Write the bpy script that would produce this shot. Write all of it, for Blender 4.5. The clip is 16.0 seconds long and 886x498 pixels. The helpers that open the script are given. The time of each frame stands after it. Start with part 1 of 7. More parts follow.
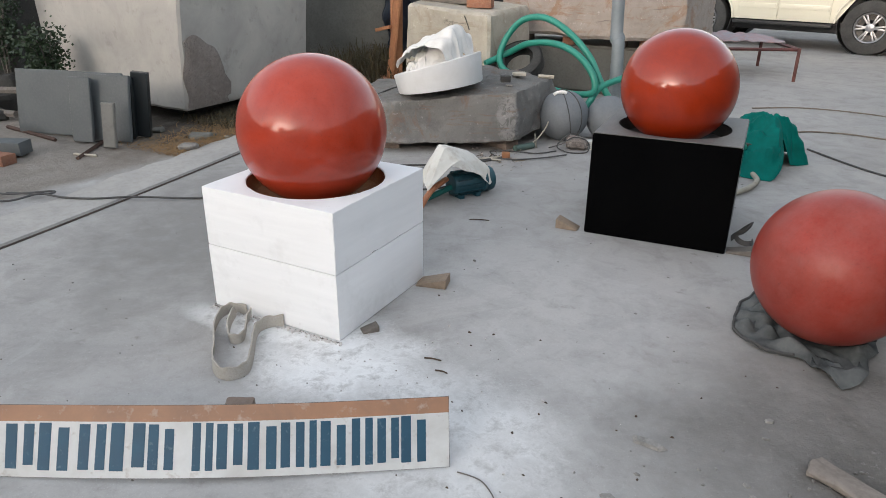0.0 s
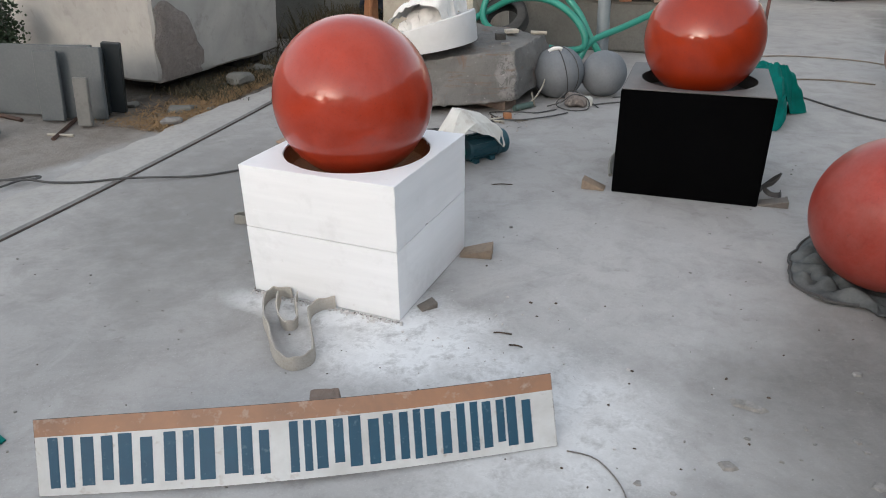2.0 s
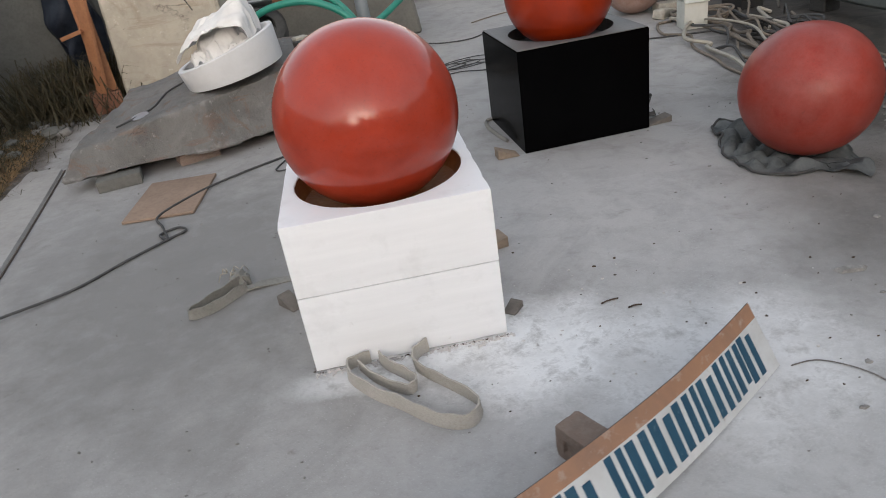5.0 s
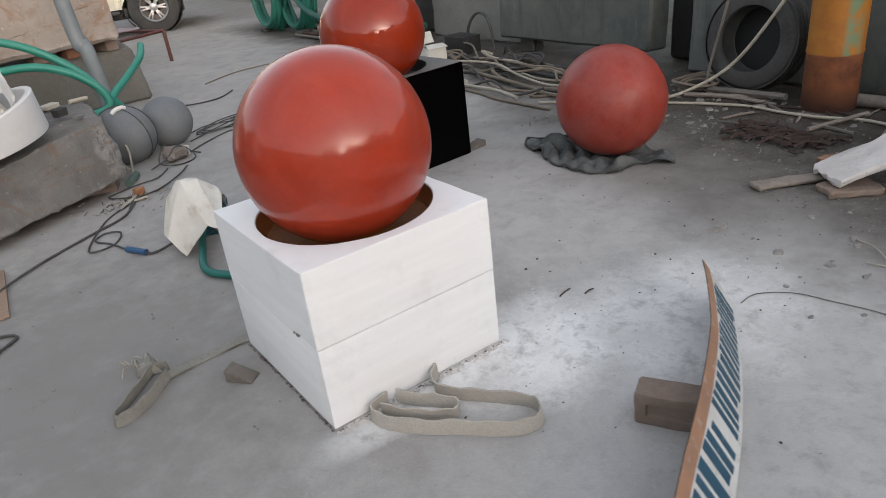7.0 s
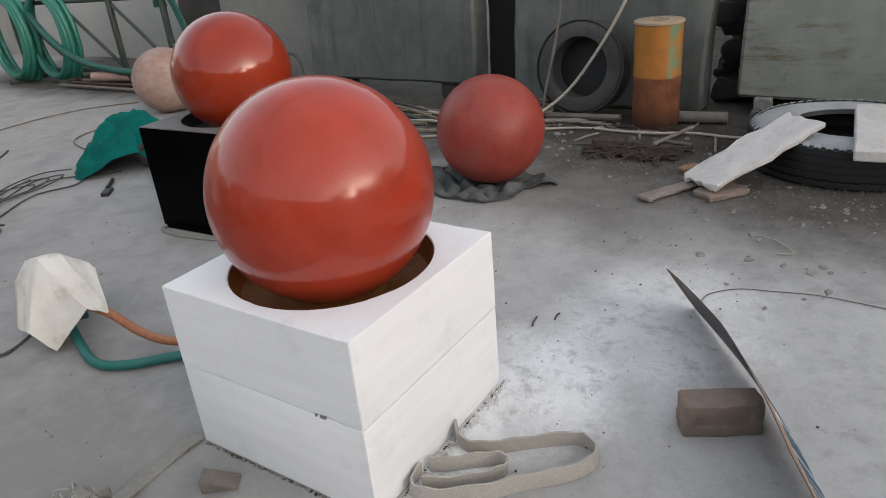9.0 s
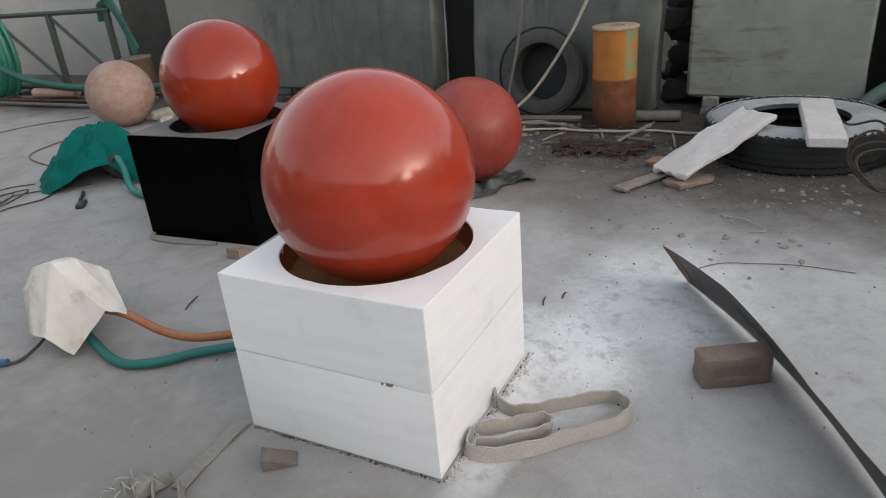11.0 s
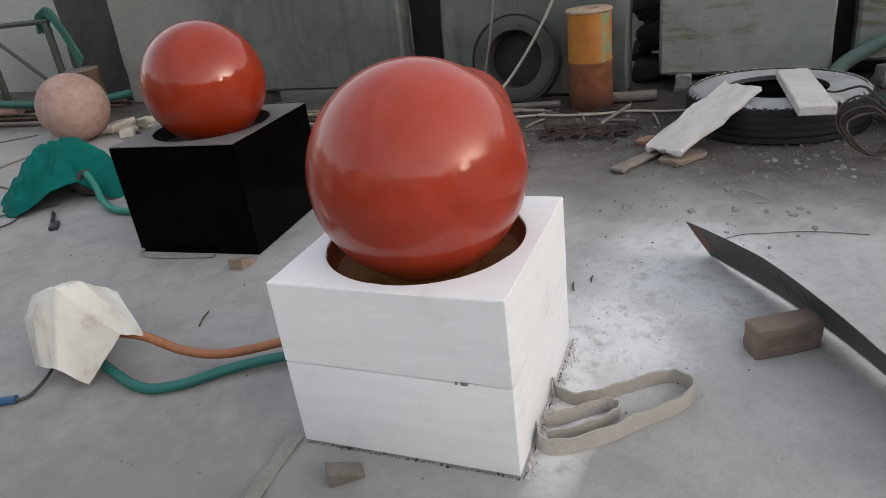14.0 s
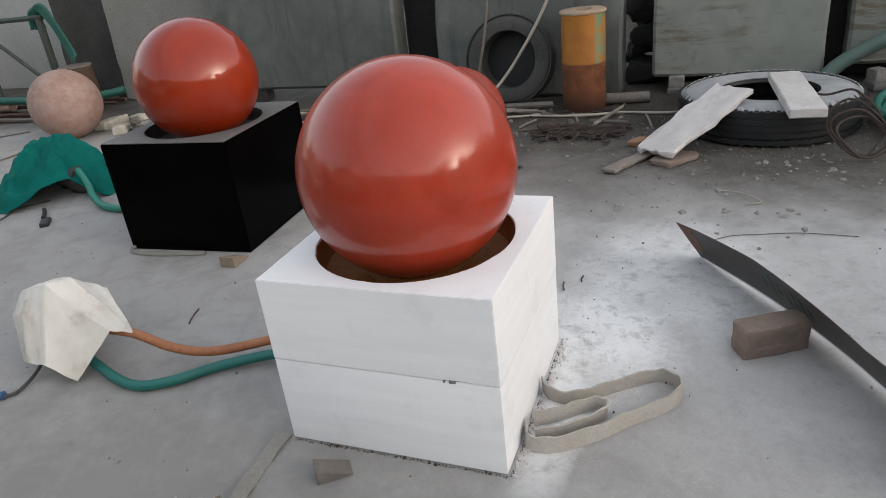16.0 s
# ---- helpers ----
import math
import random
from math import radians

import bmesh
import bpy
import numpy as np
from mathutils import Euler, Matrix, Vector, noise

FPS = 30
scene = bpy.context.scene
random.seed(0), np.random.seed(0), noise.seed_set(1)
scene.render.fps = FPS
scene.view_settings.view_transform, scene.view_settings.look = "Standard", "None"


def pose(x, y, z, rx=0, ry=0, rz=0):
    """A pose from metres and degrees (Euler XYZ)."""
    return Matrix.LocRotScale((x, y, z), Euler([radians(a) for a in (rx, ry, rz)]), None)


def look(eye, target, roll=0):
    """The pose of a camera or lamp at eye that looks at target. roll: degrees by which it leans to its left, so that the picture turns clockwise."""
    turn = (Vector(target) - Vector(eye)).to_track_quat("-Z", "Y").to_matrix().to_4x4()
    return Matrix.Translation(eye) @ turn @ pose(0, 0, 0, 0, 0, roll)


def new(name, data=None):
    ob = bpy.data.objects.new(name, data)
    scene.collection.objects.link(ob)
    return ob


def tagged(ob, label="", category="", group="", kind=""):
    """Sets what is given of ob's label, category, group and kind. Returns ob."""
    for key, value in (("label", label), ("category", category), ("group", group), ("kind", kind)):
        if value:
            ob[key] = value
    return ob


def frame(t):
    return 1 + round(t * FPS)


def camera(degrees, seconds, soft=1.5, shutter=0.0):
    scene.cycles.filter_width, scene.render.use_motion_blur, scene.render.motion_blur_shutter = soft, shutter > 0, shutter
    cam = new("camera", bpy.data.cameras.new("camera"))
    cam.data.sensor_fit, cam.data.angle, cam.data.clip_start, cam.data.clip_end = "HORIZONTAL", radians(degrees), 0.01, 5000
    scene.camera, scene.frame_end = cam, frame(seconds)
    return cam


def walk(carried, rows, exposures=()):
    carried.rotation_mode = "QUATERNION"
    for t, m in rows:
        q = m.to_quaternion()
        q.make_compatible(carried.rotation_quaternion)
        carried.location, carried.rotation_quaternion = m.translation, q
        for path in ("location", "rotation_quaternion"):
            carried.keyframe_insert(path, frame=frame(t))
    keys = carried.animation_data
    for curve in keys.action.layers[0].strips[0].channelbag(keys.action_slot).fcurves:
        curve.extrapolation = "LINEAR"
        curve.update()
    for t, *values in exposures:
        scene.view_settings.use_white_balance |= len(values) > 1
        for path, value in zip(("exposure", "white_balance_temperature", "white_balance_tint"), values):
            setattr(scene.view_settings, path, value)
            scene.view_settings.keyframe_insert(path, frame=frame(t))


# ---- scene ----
cam = camera(65.1, 16.0, 0.8, 0.35)
PATH = [
    (0, (1.64, -2.037, 1.293), (0.777, -0.413, 0.506), 0.4),
    (0.5, (1.595, -2.039, 1.297), (0.746, -0.409, 0.507), 0.4),
    (1, (1.474, -2.057, 1.293), (0.698, -0.404, 0.476), -0.8),
    (1.5, (1.346, -2.107, 1.295), (0.559, -0.476, 0.447), -2.4),
    (2, (1.239, -2.099, 1.274), (0.529, -0.452, 0.389), -0.8),
    (2.5, (1.042, -2.054, 1.254), (0.397, -0.428, 0.284), -3.1),
    (3, (0.877, -2.054, 1.255), (0.425, -0.361, 0.290), -2.1),
    (3.5, (0.695, -2.091, 1.275), (0.446, -0.349, 0.326), -2.7),
    (5.8, (-0.382, -1.985, 1.258), (0.029, -0.235, 0.382), -8.1),
    (6, (-0.477, -1.930, 1.258), (0.113, -0.209, 0.426), -4.7),
    (6.5, (-0.678, -1.907, 1.279), (0.221, -0.345, 0.415), -3.8),
    (7, (-0.842, -1.751, 1.258), (0.154, -0.259, 0.372), -7.1),
    (7.5, (-1.019, -1.603, 1.258), (0.147, -0.218, 0.410), -4.4),
    (8, (-1.159, -1.469, 1.262), (0.146, -0.236, 0.383), -3.1),
    (8.5, (-1.157, -1.292, 1.254), (0.265, -0.183, 0.390), -4.6),
    (11, (-1.453, -0.99, 1.240), (0.148, -0.119, 0.417), -5.1),
    (11.5, (-1.541, -0.929, 1.245), (0.122, -0.206, 0.401), -6.4),
    (12, (-1.56, -0.86, 1.242), (0.121, -0.187, 0.392), -5.4),
    (12.5, (-1.506, -0.769, 1.223), (0.17, -0.102, 0.358), -8.4),
    (13, (-1.506, -0.723, 1.232), (0.148, -0.029, 0.348), -8.9),
    (13.5, (-1.511, -0.706, 1.234), (0.137, 0.02, 0.364), -8.5),
    (14, (-1.517, -0.71, 1.234), (0.14, 0.02, 0.386), -7.5),
    (14.5, (-1.511, -0.713, 1.236), (0.153, 0.014, 0.396), -7.5),
    (15, (-1.51, -0.719, 1.231), (0.154, 0.0, 0.385), -7.3),
    (15.5, (-1.514, -0.723, 1.230), (0.148, -0.007, 0.379), -7.2),
    (16, (-1.517, -0.724, 1.229), (0.146, -0.008, 0.380), -6.9),
]
walk(cam, [(t, look(eye, target, roll)) for t, eye, target, roll in PATH],
     [(0, 2.31, 6200, 11), (1.9, 2.26, 6200, 11), (2.6, 2.12, 6220, 12), (3.5, 2.06, 6260, 12), (6.0, 2.05, 6320, 13), (7, 2.08, 6350, 13), (11, 2.10, 6420, 12), (13.3, 2.06, 6420, 12), (16, 2.18, 6400, 12)])

# ---- light ----
world = bpy.data.worlds.new("sky")
scene.world = world
world.use_nodes = True
wn = world.node_tree
sky = wn.nodes.new("ShaderNodeTexSky")
sky.sky_type = "NISHITA"
sky.sun_disc = False
sky.sun_elevation = radians(5)
sky.sun_rotation = radians(188)
sky.air_density, sky.dust_density, sky.ozone_density = 1.0, 3.0, 1.0
back = wn.nodes["Background"]
back.inputs["Strength"].default_value = 0.15
haze = wn.nodes.new("ShaderNodeHueSaturation")
haze.inputs["Saturation"].default_value = 0.45
wn.links.new(sky.outputs[0], haze.inputs["Color"])
wn.links.new(haze.outputs[0], back.inputs["Color"])

sun_data = bpy.data.lights.new("sun", "SUN")
sun_data.energy, sun_data.angle, sun_data.color = 0.22, radians(168), (1.0, 0.97, 0.93)
sun = new("sun", sun_data)
sun.matrix_world = look((-1.4, -10, 6.5), (0, 0, 0))

# ---- materials ----


class Tree:
    """A small wrapper round a material's nodes."""

    def __init__(self, name, rough=0.6, metal=0.0):
        self.m = bpy.data.materials.new(name)
        self.m.use_nodes = True
        self.t = self.m.node_tree
        self.b = self.t.nodes["Principled BSDF"]
        self.b.inputs["Roughness"].default_value = rough
        self.b.inputs["Metallic"].default_value = metal
        self.co = self.t.nodes.new("ShaderNodeTexCoord").outputs["Object"]

    def n(self, kind, **ins):
        node = self.t.nodes.new(kind)
        for k, v in ins.items():
            self.put(node, k.replace("_", " "), v)
        return node

    def put(self, node, k, v):
        if isinstance(v, bpy.types.NodeSocket):
            self.t.links.new(v, node.inputs[k])
        else:
            node.inputs[k].default_value = v

    def noise(self, scale, detail=4.0, rough=0.6, co=None, dist=0.0):
        node = self.n("ShaderNodeTexNoise", Vector=co or self.co, Scale=scale, Detail=detail, Roughness=rough, Distortion=dist)
        return node.outputs["Fac"]

    def ramp(self, fac, a, b):
        node = self.n("ShaderNodeMapRange", Value=fac)
        node.inputs["From Min"].default_value, node.inputs["From Max"].default_value = a, b
        return node.outputs[0]

    def mix(self, fac, a, b, mode="MIX"):
        node = self.t.nodes.new("ShaderNodeMix")
        node.data_type, node.blend_type = "RGBA", mode
        for i, v in ((0, fac), (6, a), (7, b)):
            if isinstance(v, bpy.types.NodeSocket):
                self.t.links.new(v, node.inputs[i])
            else:
                node.inputs[i].default_value = (*v, 1) if isinstance(v, tuple) and len(v) == 3 else v
        return node.outputs[2]

    def math(self, op, a, b=0.0):
        node = self.t.nodes.new("ShaderNodeMath")
        node.operation = op
        for i, v in ((0, a), (1, b)):
            if isinstance(v, bpy.types.NodeSocket):
                self.t.links.new(v, node.inputs[i])
            else:
                node.inputs[i].default_value = v
        return node.outputs[0]

    def axes(self):
        node = self.n("ShaderNodeSeparateXYZ", Vector=self.co)
        return node.outputs[0], node.outputs[1], node.outputs[2]

    def bump(self, height, strength=0.3, distance=0.01, after=None):
        node = self.n("ShaderNodeBump", Height=height, Strength=strength, Distance=distance)
        if after is not None:
            self.t.links.new(after, node.inputs["Normal"])
        return node.outputs[0]

    def done(self, colour, normal=None, rough=None):
        self.put(self.b, "Base Color", colour if isinstance(colour, bpy.types.NodeSocket) else (*colour, 1))
        if normal is not None:
            self.t.links.new(normal, self.b.inputs["Normal"])
        if rough is not None:
            self.put(self.b, "Roughness", rough)
        return self.m


def mottled(name, a, b, c=None, scale=3.0, fine=60.0, rough=0.7, metal=0.0, bump=0.3, distance=0.004, speck=0.45, vary=0.0, grain=0.3):
    """Two tones in patches, a third as fine specks or wear, and relief at two scales."""
    t = Tree(name, rough, metal)
    big, small = t.noise(scale, 5, 0.65, dist=0.4), t.noise(fine, 3, 0.7)
    col = t.mix(t.ramp(big, 0.35, 0.68), a, b)
    if c:
        col = t.mix(t.math("MULTIPLY", t.ramp(small, speck, speck + 0.18), grain), col, c)
    if vary:
        r = t.t.nodes.new("ShaderNodeObjectInfo").outputs["Random"]
        col = t.mix(t.math("MULTIPLY", r, vary), col, (0.03, 0.025, 0.02))
    h = t.math("ADD", t.math("MULTIPLY", big, 1.5), small)
    ro = t.math("ADD", t.math("MULTIPLY", t.math("SUBTRACT", big, 0.5), 0.25), rough)
    return t.done(col, t.bump(h, bump, distance), ro)


def ground_material():
    t = Tree("worn concrete and dirt", 0.85)
    x, y, z = t.axes()
    warp, big, mid, fine = t.noise(1.1, 5, 0.65), t.noise(0.55, 4, 0.6), t.noise(5.0, 6, 0.7, dist=0.6), t.noise(70, 4, 0.75)
    col = t.mix(t.ramp(big, 0.35, 0.65), (0.39, 0.374, 0.356), (0.33, 0.321, 0.310))
    col = t.mix(t.math("MULTIPLY", t.ramp(mid, 0.46, 0.70), 0.7), col, (0.245, 0.234, 0.220))
    col = t.mix(t.math("MULTIPLY", t.ramp(t.noise(0.9, 6, 0.7, dist=2.0), 0.5, 0.66), 0.45), col, (0.232, 0.225, 0.217))
    col = t.mix(t.math("MULTIPLY", t.ramp(t.noise(2.3, 5, 0.7, dist=1.2), 0.56, 0.72), 0.45), col, (0.46, 0.452, 0.44))
    col = t.mix(t.math("MULTIPLY", t.ramp(fine, 0.55, 0.75), 0.35), col, (0.15, 0.14, 0.13))
    col = t.mix(t.math("MULTIPLY", t.ramp(t.noise(9, 4, 0.6), 0.66, 0.74), 0.5), col, (0.15, 0.13, 0.11))
    col = t.mix(t.math("MULTIPLY", t.ramp(t.noise(230, 3, 0.7), 0.52, 0.68), 0.20), col, (0.25, 0.235, 0.215))
    col = t.mix(t.math("MULTIPLY", t.ramp(t.noise(190, 2, 0.6), 0.62, 0.72), 0.35), col, (0.62, 0.61, 0.60))
    col = t.mix(t.math("MULTIPLY", t.ramp(t.noise(38, 3, 0.6), 0.75, 0.80), 0.6), col, (0.11, 0.095, 0.08))
    # white stone dust that lies round the block and the board
    def blob(cx, cy, rx, ry):
        dx = t.math("DIVIDE", t.math("SUBTRACT", x, cx), rx)
        dy = t.math("DIVIDE", t.math("SUBTRACT", y, cy), ry)
        d = t.math("ADD", t.math("MULTIPLY", dx, dx), t.math("MULTIPLY", dy, dy))
        d = t.math("ADD", d, t.math("MULTIPLY", t.math("SUBTRACT", t.noise(6, 5, 0.7), 0.5), 2.2))
        return t.ramp(d, 1.25, 0.15)
    dust = t.math("MAXIMUM", t.math("MAXIMUM", blob(0.36, -0.40, 0.40, 0.30), blob(0.02, -0.36, 0.42, 0.10)), t.math("MULTIPLY", blob(0.80, -0.62, 0.5, 0.42), 0.75))
    dust = t.math("MAXIMUM", dust, t.math("MULTIPLY", blob(0.80, -1.10, 1.1, 0.95), 0.26))
    # a faint lighter patch east of the block
    dust = t.math("MAXIMUM", dust, t.math("MULTIPLY", blob(0.9, 0.25, 0.7, 0.9), 0.18))
    dust = t.math("MULTIPLY", dust, t.ramp(t.noise(12, 6, 0.75, dist=0.15), 0.26, 0.52))
    col = t.mix(t.math("MULTIPLY", dust, 0.92), col, (0.78, 0.78, 0.775))
    # two darker patches of floor, west and east of the block
    col = t.mix(t.math("MULTIPLY", blob(-0.85, 0.55, 0.85, 1.2), 0.75), col, (0.205, 0.196, 0.184))
    col = t.mix(t.math("MULTIPLY", blob(1.75, -0.15, 0.5, 0.95), 0.5), col, (0.225, 0.213, 0.198))
    # bare soil beyond the concrete on both sides
    soil = t.mix(t.ramp(mid, 0.35, 0.65), (0.20, 0.178, 0.155), (0.27, 0.245, 0.218))
    soil = t.mix(t.math("MULTIPLY", t.ramp(fine, 0.55, 0.75), 0.2), soil, (0.22, 0.195, 0.165))
    left = t.ramp(t.math("ADD", x, t.math("MULTIPLY", warp, 0.45)), -1.90, -2.02)
    col = t.mix(left, col, soil)
    grit = t.mix(t.ramp(mid, 0.35, 0.65), (0.100, 0.088, 0.073), (0.055, 0.048, 0.040))
    grit = t.mix(t.math("MULTIPLY", t.ramp(fine, 0.5, 0.7), 0.5), grit, (0.185, 0.172, 0.155))
    grit = t.mix(t.math("MULTIPLY", t.ramp(t.noise(13, 6, 0.75, dist=0.8), 0.50, 0.62), 0.7), grit, (0.040, 0.033, 0.027))
    grit = t.mix(t.math("MULTIPLY", t.ramp(t.noise(34, 4, 0.7), 0.60, 0.68), 0.6), grit, (0.24, 0.225, 0.205))
    edge = t.math("ADD", t.math("ADD", x, t.math("MULTIPLY", warp, 1.3)), t.math("MULTIPLY", y, -0.25))
    right = t.math("MULTIPLY", t.ramp(edge, 2.15, 2.75), t.ramp(y, 3.6, 2.6))
    col = t.mix(t.math("MULTIPLY", right, 0.9), col, grit)
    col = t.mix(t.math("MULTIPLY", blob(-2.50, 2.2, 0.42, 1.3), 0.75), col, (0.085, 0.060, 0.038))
    # shade under the boulder and the granite block, put into the ground colour
    under_shade = t.math("MAXIMUM", blob(-0.85, 2.75, 0.62, 0.55), blob(-3.25, 2.30, 1.15, 1.15))
    col = t.mix(t.math("MULTIPLY", under_shade, 0.85), col, (0.036, 0.030, 0.024))
    # dark soil by the slabs, with the shade at their foot in its colour
    soil_shade = t.math("MULTIPLY", t.ramp(t.math("ADD", x, t.math("MULTIPLY", warp, 0.8)), 2.85, 3.25), t.ramp(y, 8.8, 7.8))
    col = t.mix(t.math("MULTIPLY", soil_shade, 0.85), col, t.mix(t.ramp(mid, 0.4, 0.6), (0.062, 0.052, 0.043), (0.030, 0.026, 0.022)))
    h = t.math("ADD", t.math("MULTIPLY", mid, 0.8), t.math("MULTIPLY", fine, 0.5))
    h2 = t.math("MULTIPLY", t.noise(22, 5, 0.7), t.math("ADD", left, t.math("MULTIPLY", right, 0.5)))
    nrm = t.bump(h2, 0.7, 0.03, t.bump(h, 0.35, 0.006))
    t.b.inputs["Specular IOR Level"].default_value = 0.2
    return t.done(col, nrm, 0.68)


def polished_red(name, a, b, rough, coat, dustiness, gloss=0.06):
    t = Tree(name, rough)
    big, fine = t.noise(4, 5, 0.6, dist=0.5), t.noise(140, 3, 0.7)
    col = t.mix(t.ramp(big, 0.35, 0.65), a, b)
    col = t.mix(t.math("MULTIPLY", t.ramp(fine, 0.55, 0.75), 0.35), col, (0.10, 0.02, 0.012))
    col = t.mix(t.math("MULTIPLY", t.ramp(t.noise(23, 3, 0.6), 0.70, 0.78), 0.35), col, (0.07, 0.012, 0.008))
    film = t.math("MULTIPLY", t.ramp(t.noise(7, 6, 0.75), 0.35, 0.75), dustiness)
    col = t.mix(film, col, (0.55, 0.36, 0.33))
    t.b.inputs["Specular IOR Level"].default_value = 0.1
    t.b.inputs["Coat Weight"].default_value = coat
    smear = t.math("MULTIPLY", t.ramp(t.noise(5, 5, 0.7, dist=1.0), 0.40, 0.75), 0.10)
    t.put(t.b, "Coat Roughness", t.math("ADD", smear, gloss))
    ro = t.math("ADD", t.math("MULTIPLY", film, 0.5), rough)
    return t.done(col, t.bump(t.math("ADD", fine, big), 0.03, 0.002), ro)


def white_marble():
    t = Tree("white marble with saw marks", 0.55)
    x, y, z = t.axes()
    sc = t.n("ShaderNodeCombineXYZ", X=t.math("MULTIPLY", x, 2.0), Y=t.math("MULTIPLY", y, 2.0), Z=t.math("MULTIPLY", z, 22.0)).outputs[0]
    bands, fine = t.noise(1.0, 4, 0.6, co=sc), t.noise(55, 4, 0.7)
    col = t.mix(t.ramp(bands, 0.35, 0.7), (0.87, 0.872, 0.876), (0.81, 0.813, 0.817))
    col = t.mix(t.math("MULTIPLY", t.ramp(t.noise(5, 5, 0.7), 0.55, 0.8), 0.5), col, (0.62, 0.62, 0.61))
    col = t.mix(t.math("MULTIPLY", t.ramp(t.noise(18, 4, 0.7), 0.70, 0.77), 0.4), col, (0.46, 0.44, 0.41))
    return t.done(col, t.bump(t.math("ADD", bands, fine), 0.18, 0.003), 0.55)


def rust_yellow():
    """Yellow paint on the upper half of a steel pipe, rust on the lower half, a green streak."""
    t = Tree("yellow paint and rust", 0.6)
    x, y, z = t.axes()
    n1, fine = t.noise(9, 6, 0.7), t.noise(60, 4, 0.7)
    paint = t.mix(t.ramp(n1, 0.35, 0.7), (0.40, 0.155, 0.014), (0.30, 0.105, 0.014))
    rust = t.mix(t.ramp(n1, 0.35, 0.65), (0.25, 0.088, 0.034), (0.11, 0.038, 0.019))
    split = t.ramp(t.math("ADD", z, t.math("MULTIPLY", n1, 0.03)), 0.322, 0.330)
    col = t.mix(split, rust, paint)
    low = t.ramp(t.math("ADD", z, t.math("MULTIPLY", n1, 0.2)), 0.24, 0.12)
    col = t.mix(low, col, (0.055, 0.022, 0.014))
    side = t.math("MULTIPLY", t.math("MULTIPLY", t.ramp(y, -0.085, -0.105), split), t.ramp(x, 0.0, -0.05))
    col = t.mix(t.math("MULTIPLY", side, t.ramp(n1, 0.40, 0.52)), col, (0.16, 0.22, 0.12))
    return t.done(col, t.bump(t.math("ADD", n1, fine), 0.3, 0.003), 0.62)


def scraped_slab():
    """Sawn grey green stone with long brown scrapes, pale wipes and dirty lower edges."""
    t = Tree("pale slab with brown scrapes", 0.7)
    x, y, z = t.axes()
    long = t.n("ShaderNodeCombineXYZ", X=x, Y=t.math("MULTIPLY", y, 2.2), Z=t.math("MULTIPLY", z, 13.0)).outputs[0]
    big, fine = t.noise(2.0, 5, 0.65, dist=0.5), t.noise(50, 4, 0.7)
    col = t.mix(t.ramp(big, 0.35, 0.68), (0.225, 0.237, 0.211), (0.160, 0.172, 0.153))
    scrape = t.math("MULTIPLY", t.ramp(t.noise(1.0, 5, 0.7, co=long, dist=0.4), 0.49, 0.60), t.ramp(t.noise(2.6, 3, 0.5), 0.44, 0.54))
    col = t.mix(t.math("MULTIPLY", scrape, 0.8), col, (0.105, 0.078, 0.042))
    col = t.mix(t.math("MULTIPLY", t.ramp(t.noise(1.4, 4, 0.6, co=long), 0.58, 0.74), 0.4), col, (0.26, 0.265, 0.245))
    col = t.mix(t.math("MULTIPLY", t.ramp(t.noise(7, 5, 0.7), 0.62, 0.72), 0.5), col, (0.08, 0.075, 0.062))
    return t.done(col, t.bump(t.math("ADD", big, fine), 0.15, 0.004), 0.68)


def streaked_slab():
    """Sawn blue grey stone with drip streaks, pale scuffs and dark blotches."""
    t = Tree("sawn blue grey slab", 0.65)
    x, y, z = t.axes()
    tall = t.n("ShaderNodeCombineXYZ", X=x, Y=t.math("MULTIPLY", y, 9.0), Z=t.math("MULTIPLY", z, 1.1)).outputs[0]
    big, fine = t.noise(2.4, 6, 0.7, dist=0.8), t.noise(45, 4, 0.7)
    col = t.mix(t.ramp(big, 0.35, 0.66), (0.066, 0.074, 0.070), (0.118, 0.126, 0.116))
    col = t.mix(t.math("MULTIPLY", t.ramp(t.noise(1.0, 5, 0.7, co=tall), 0.50, 0.68), 0.55), col, (0.048, 0.053, 0.050))
    col = t.mix(t.math("MULTIPLY", t.ramp(t.noise(1.7, 5, 0.7, co=tall), 0.60, 0.74), 0.4), col, (0.17, 0.175, 0.16))
    col = t.mix(t.math("MULTIPLY", t.ramp(t.noise(1.3, 5, 0.7, dist=1.0), 0.54, 0.66), 0.5), col, (0.040, 0.044, 0.042))
    col = t.mix(t.math("MULTIPLY", t.ramp(t.noise(9, 5, 0.7), 0.62, 0.72), 0.4), col, (0.15, 0.14, 0.12))
    return t.done(col, t.bump(t.math("ADD", big, fine), 0.2, 0.005), 0.65)


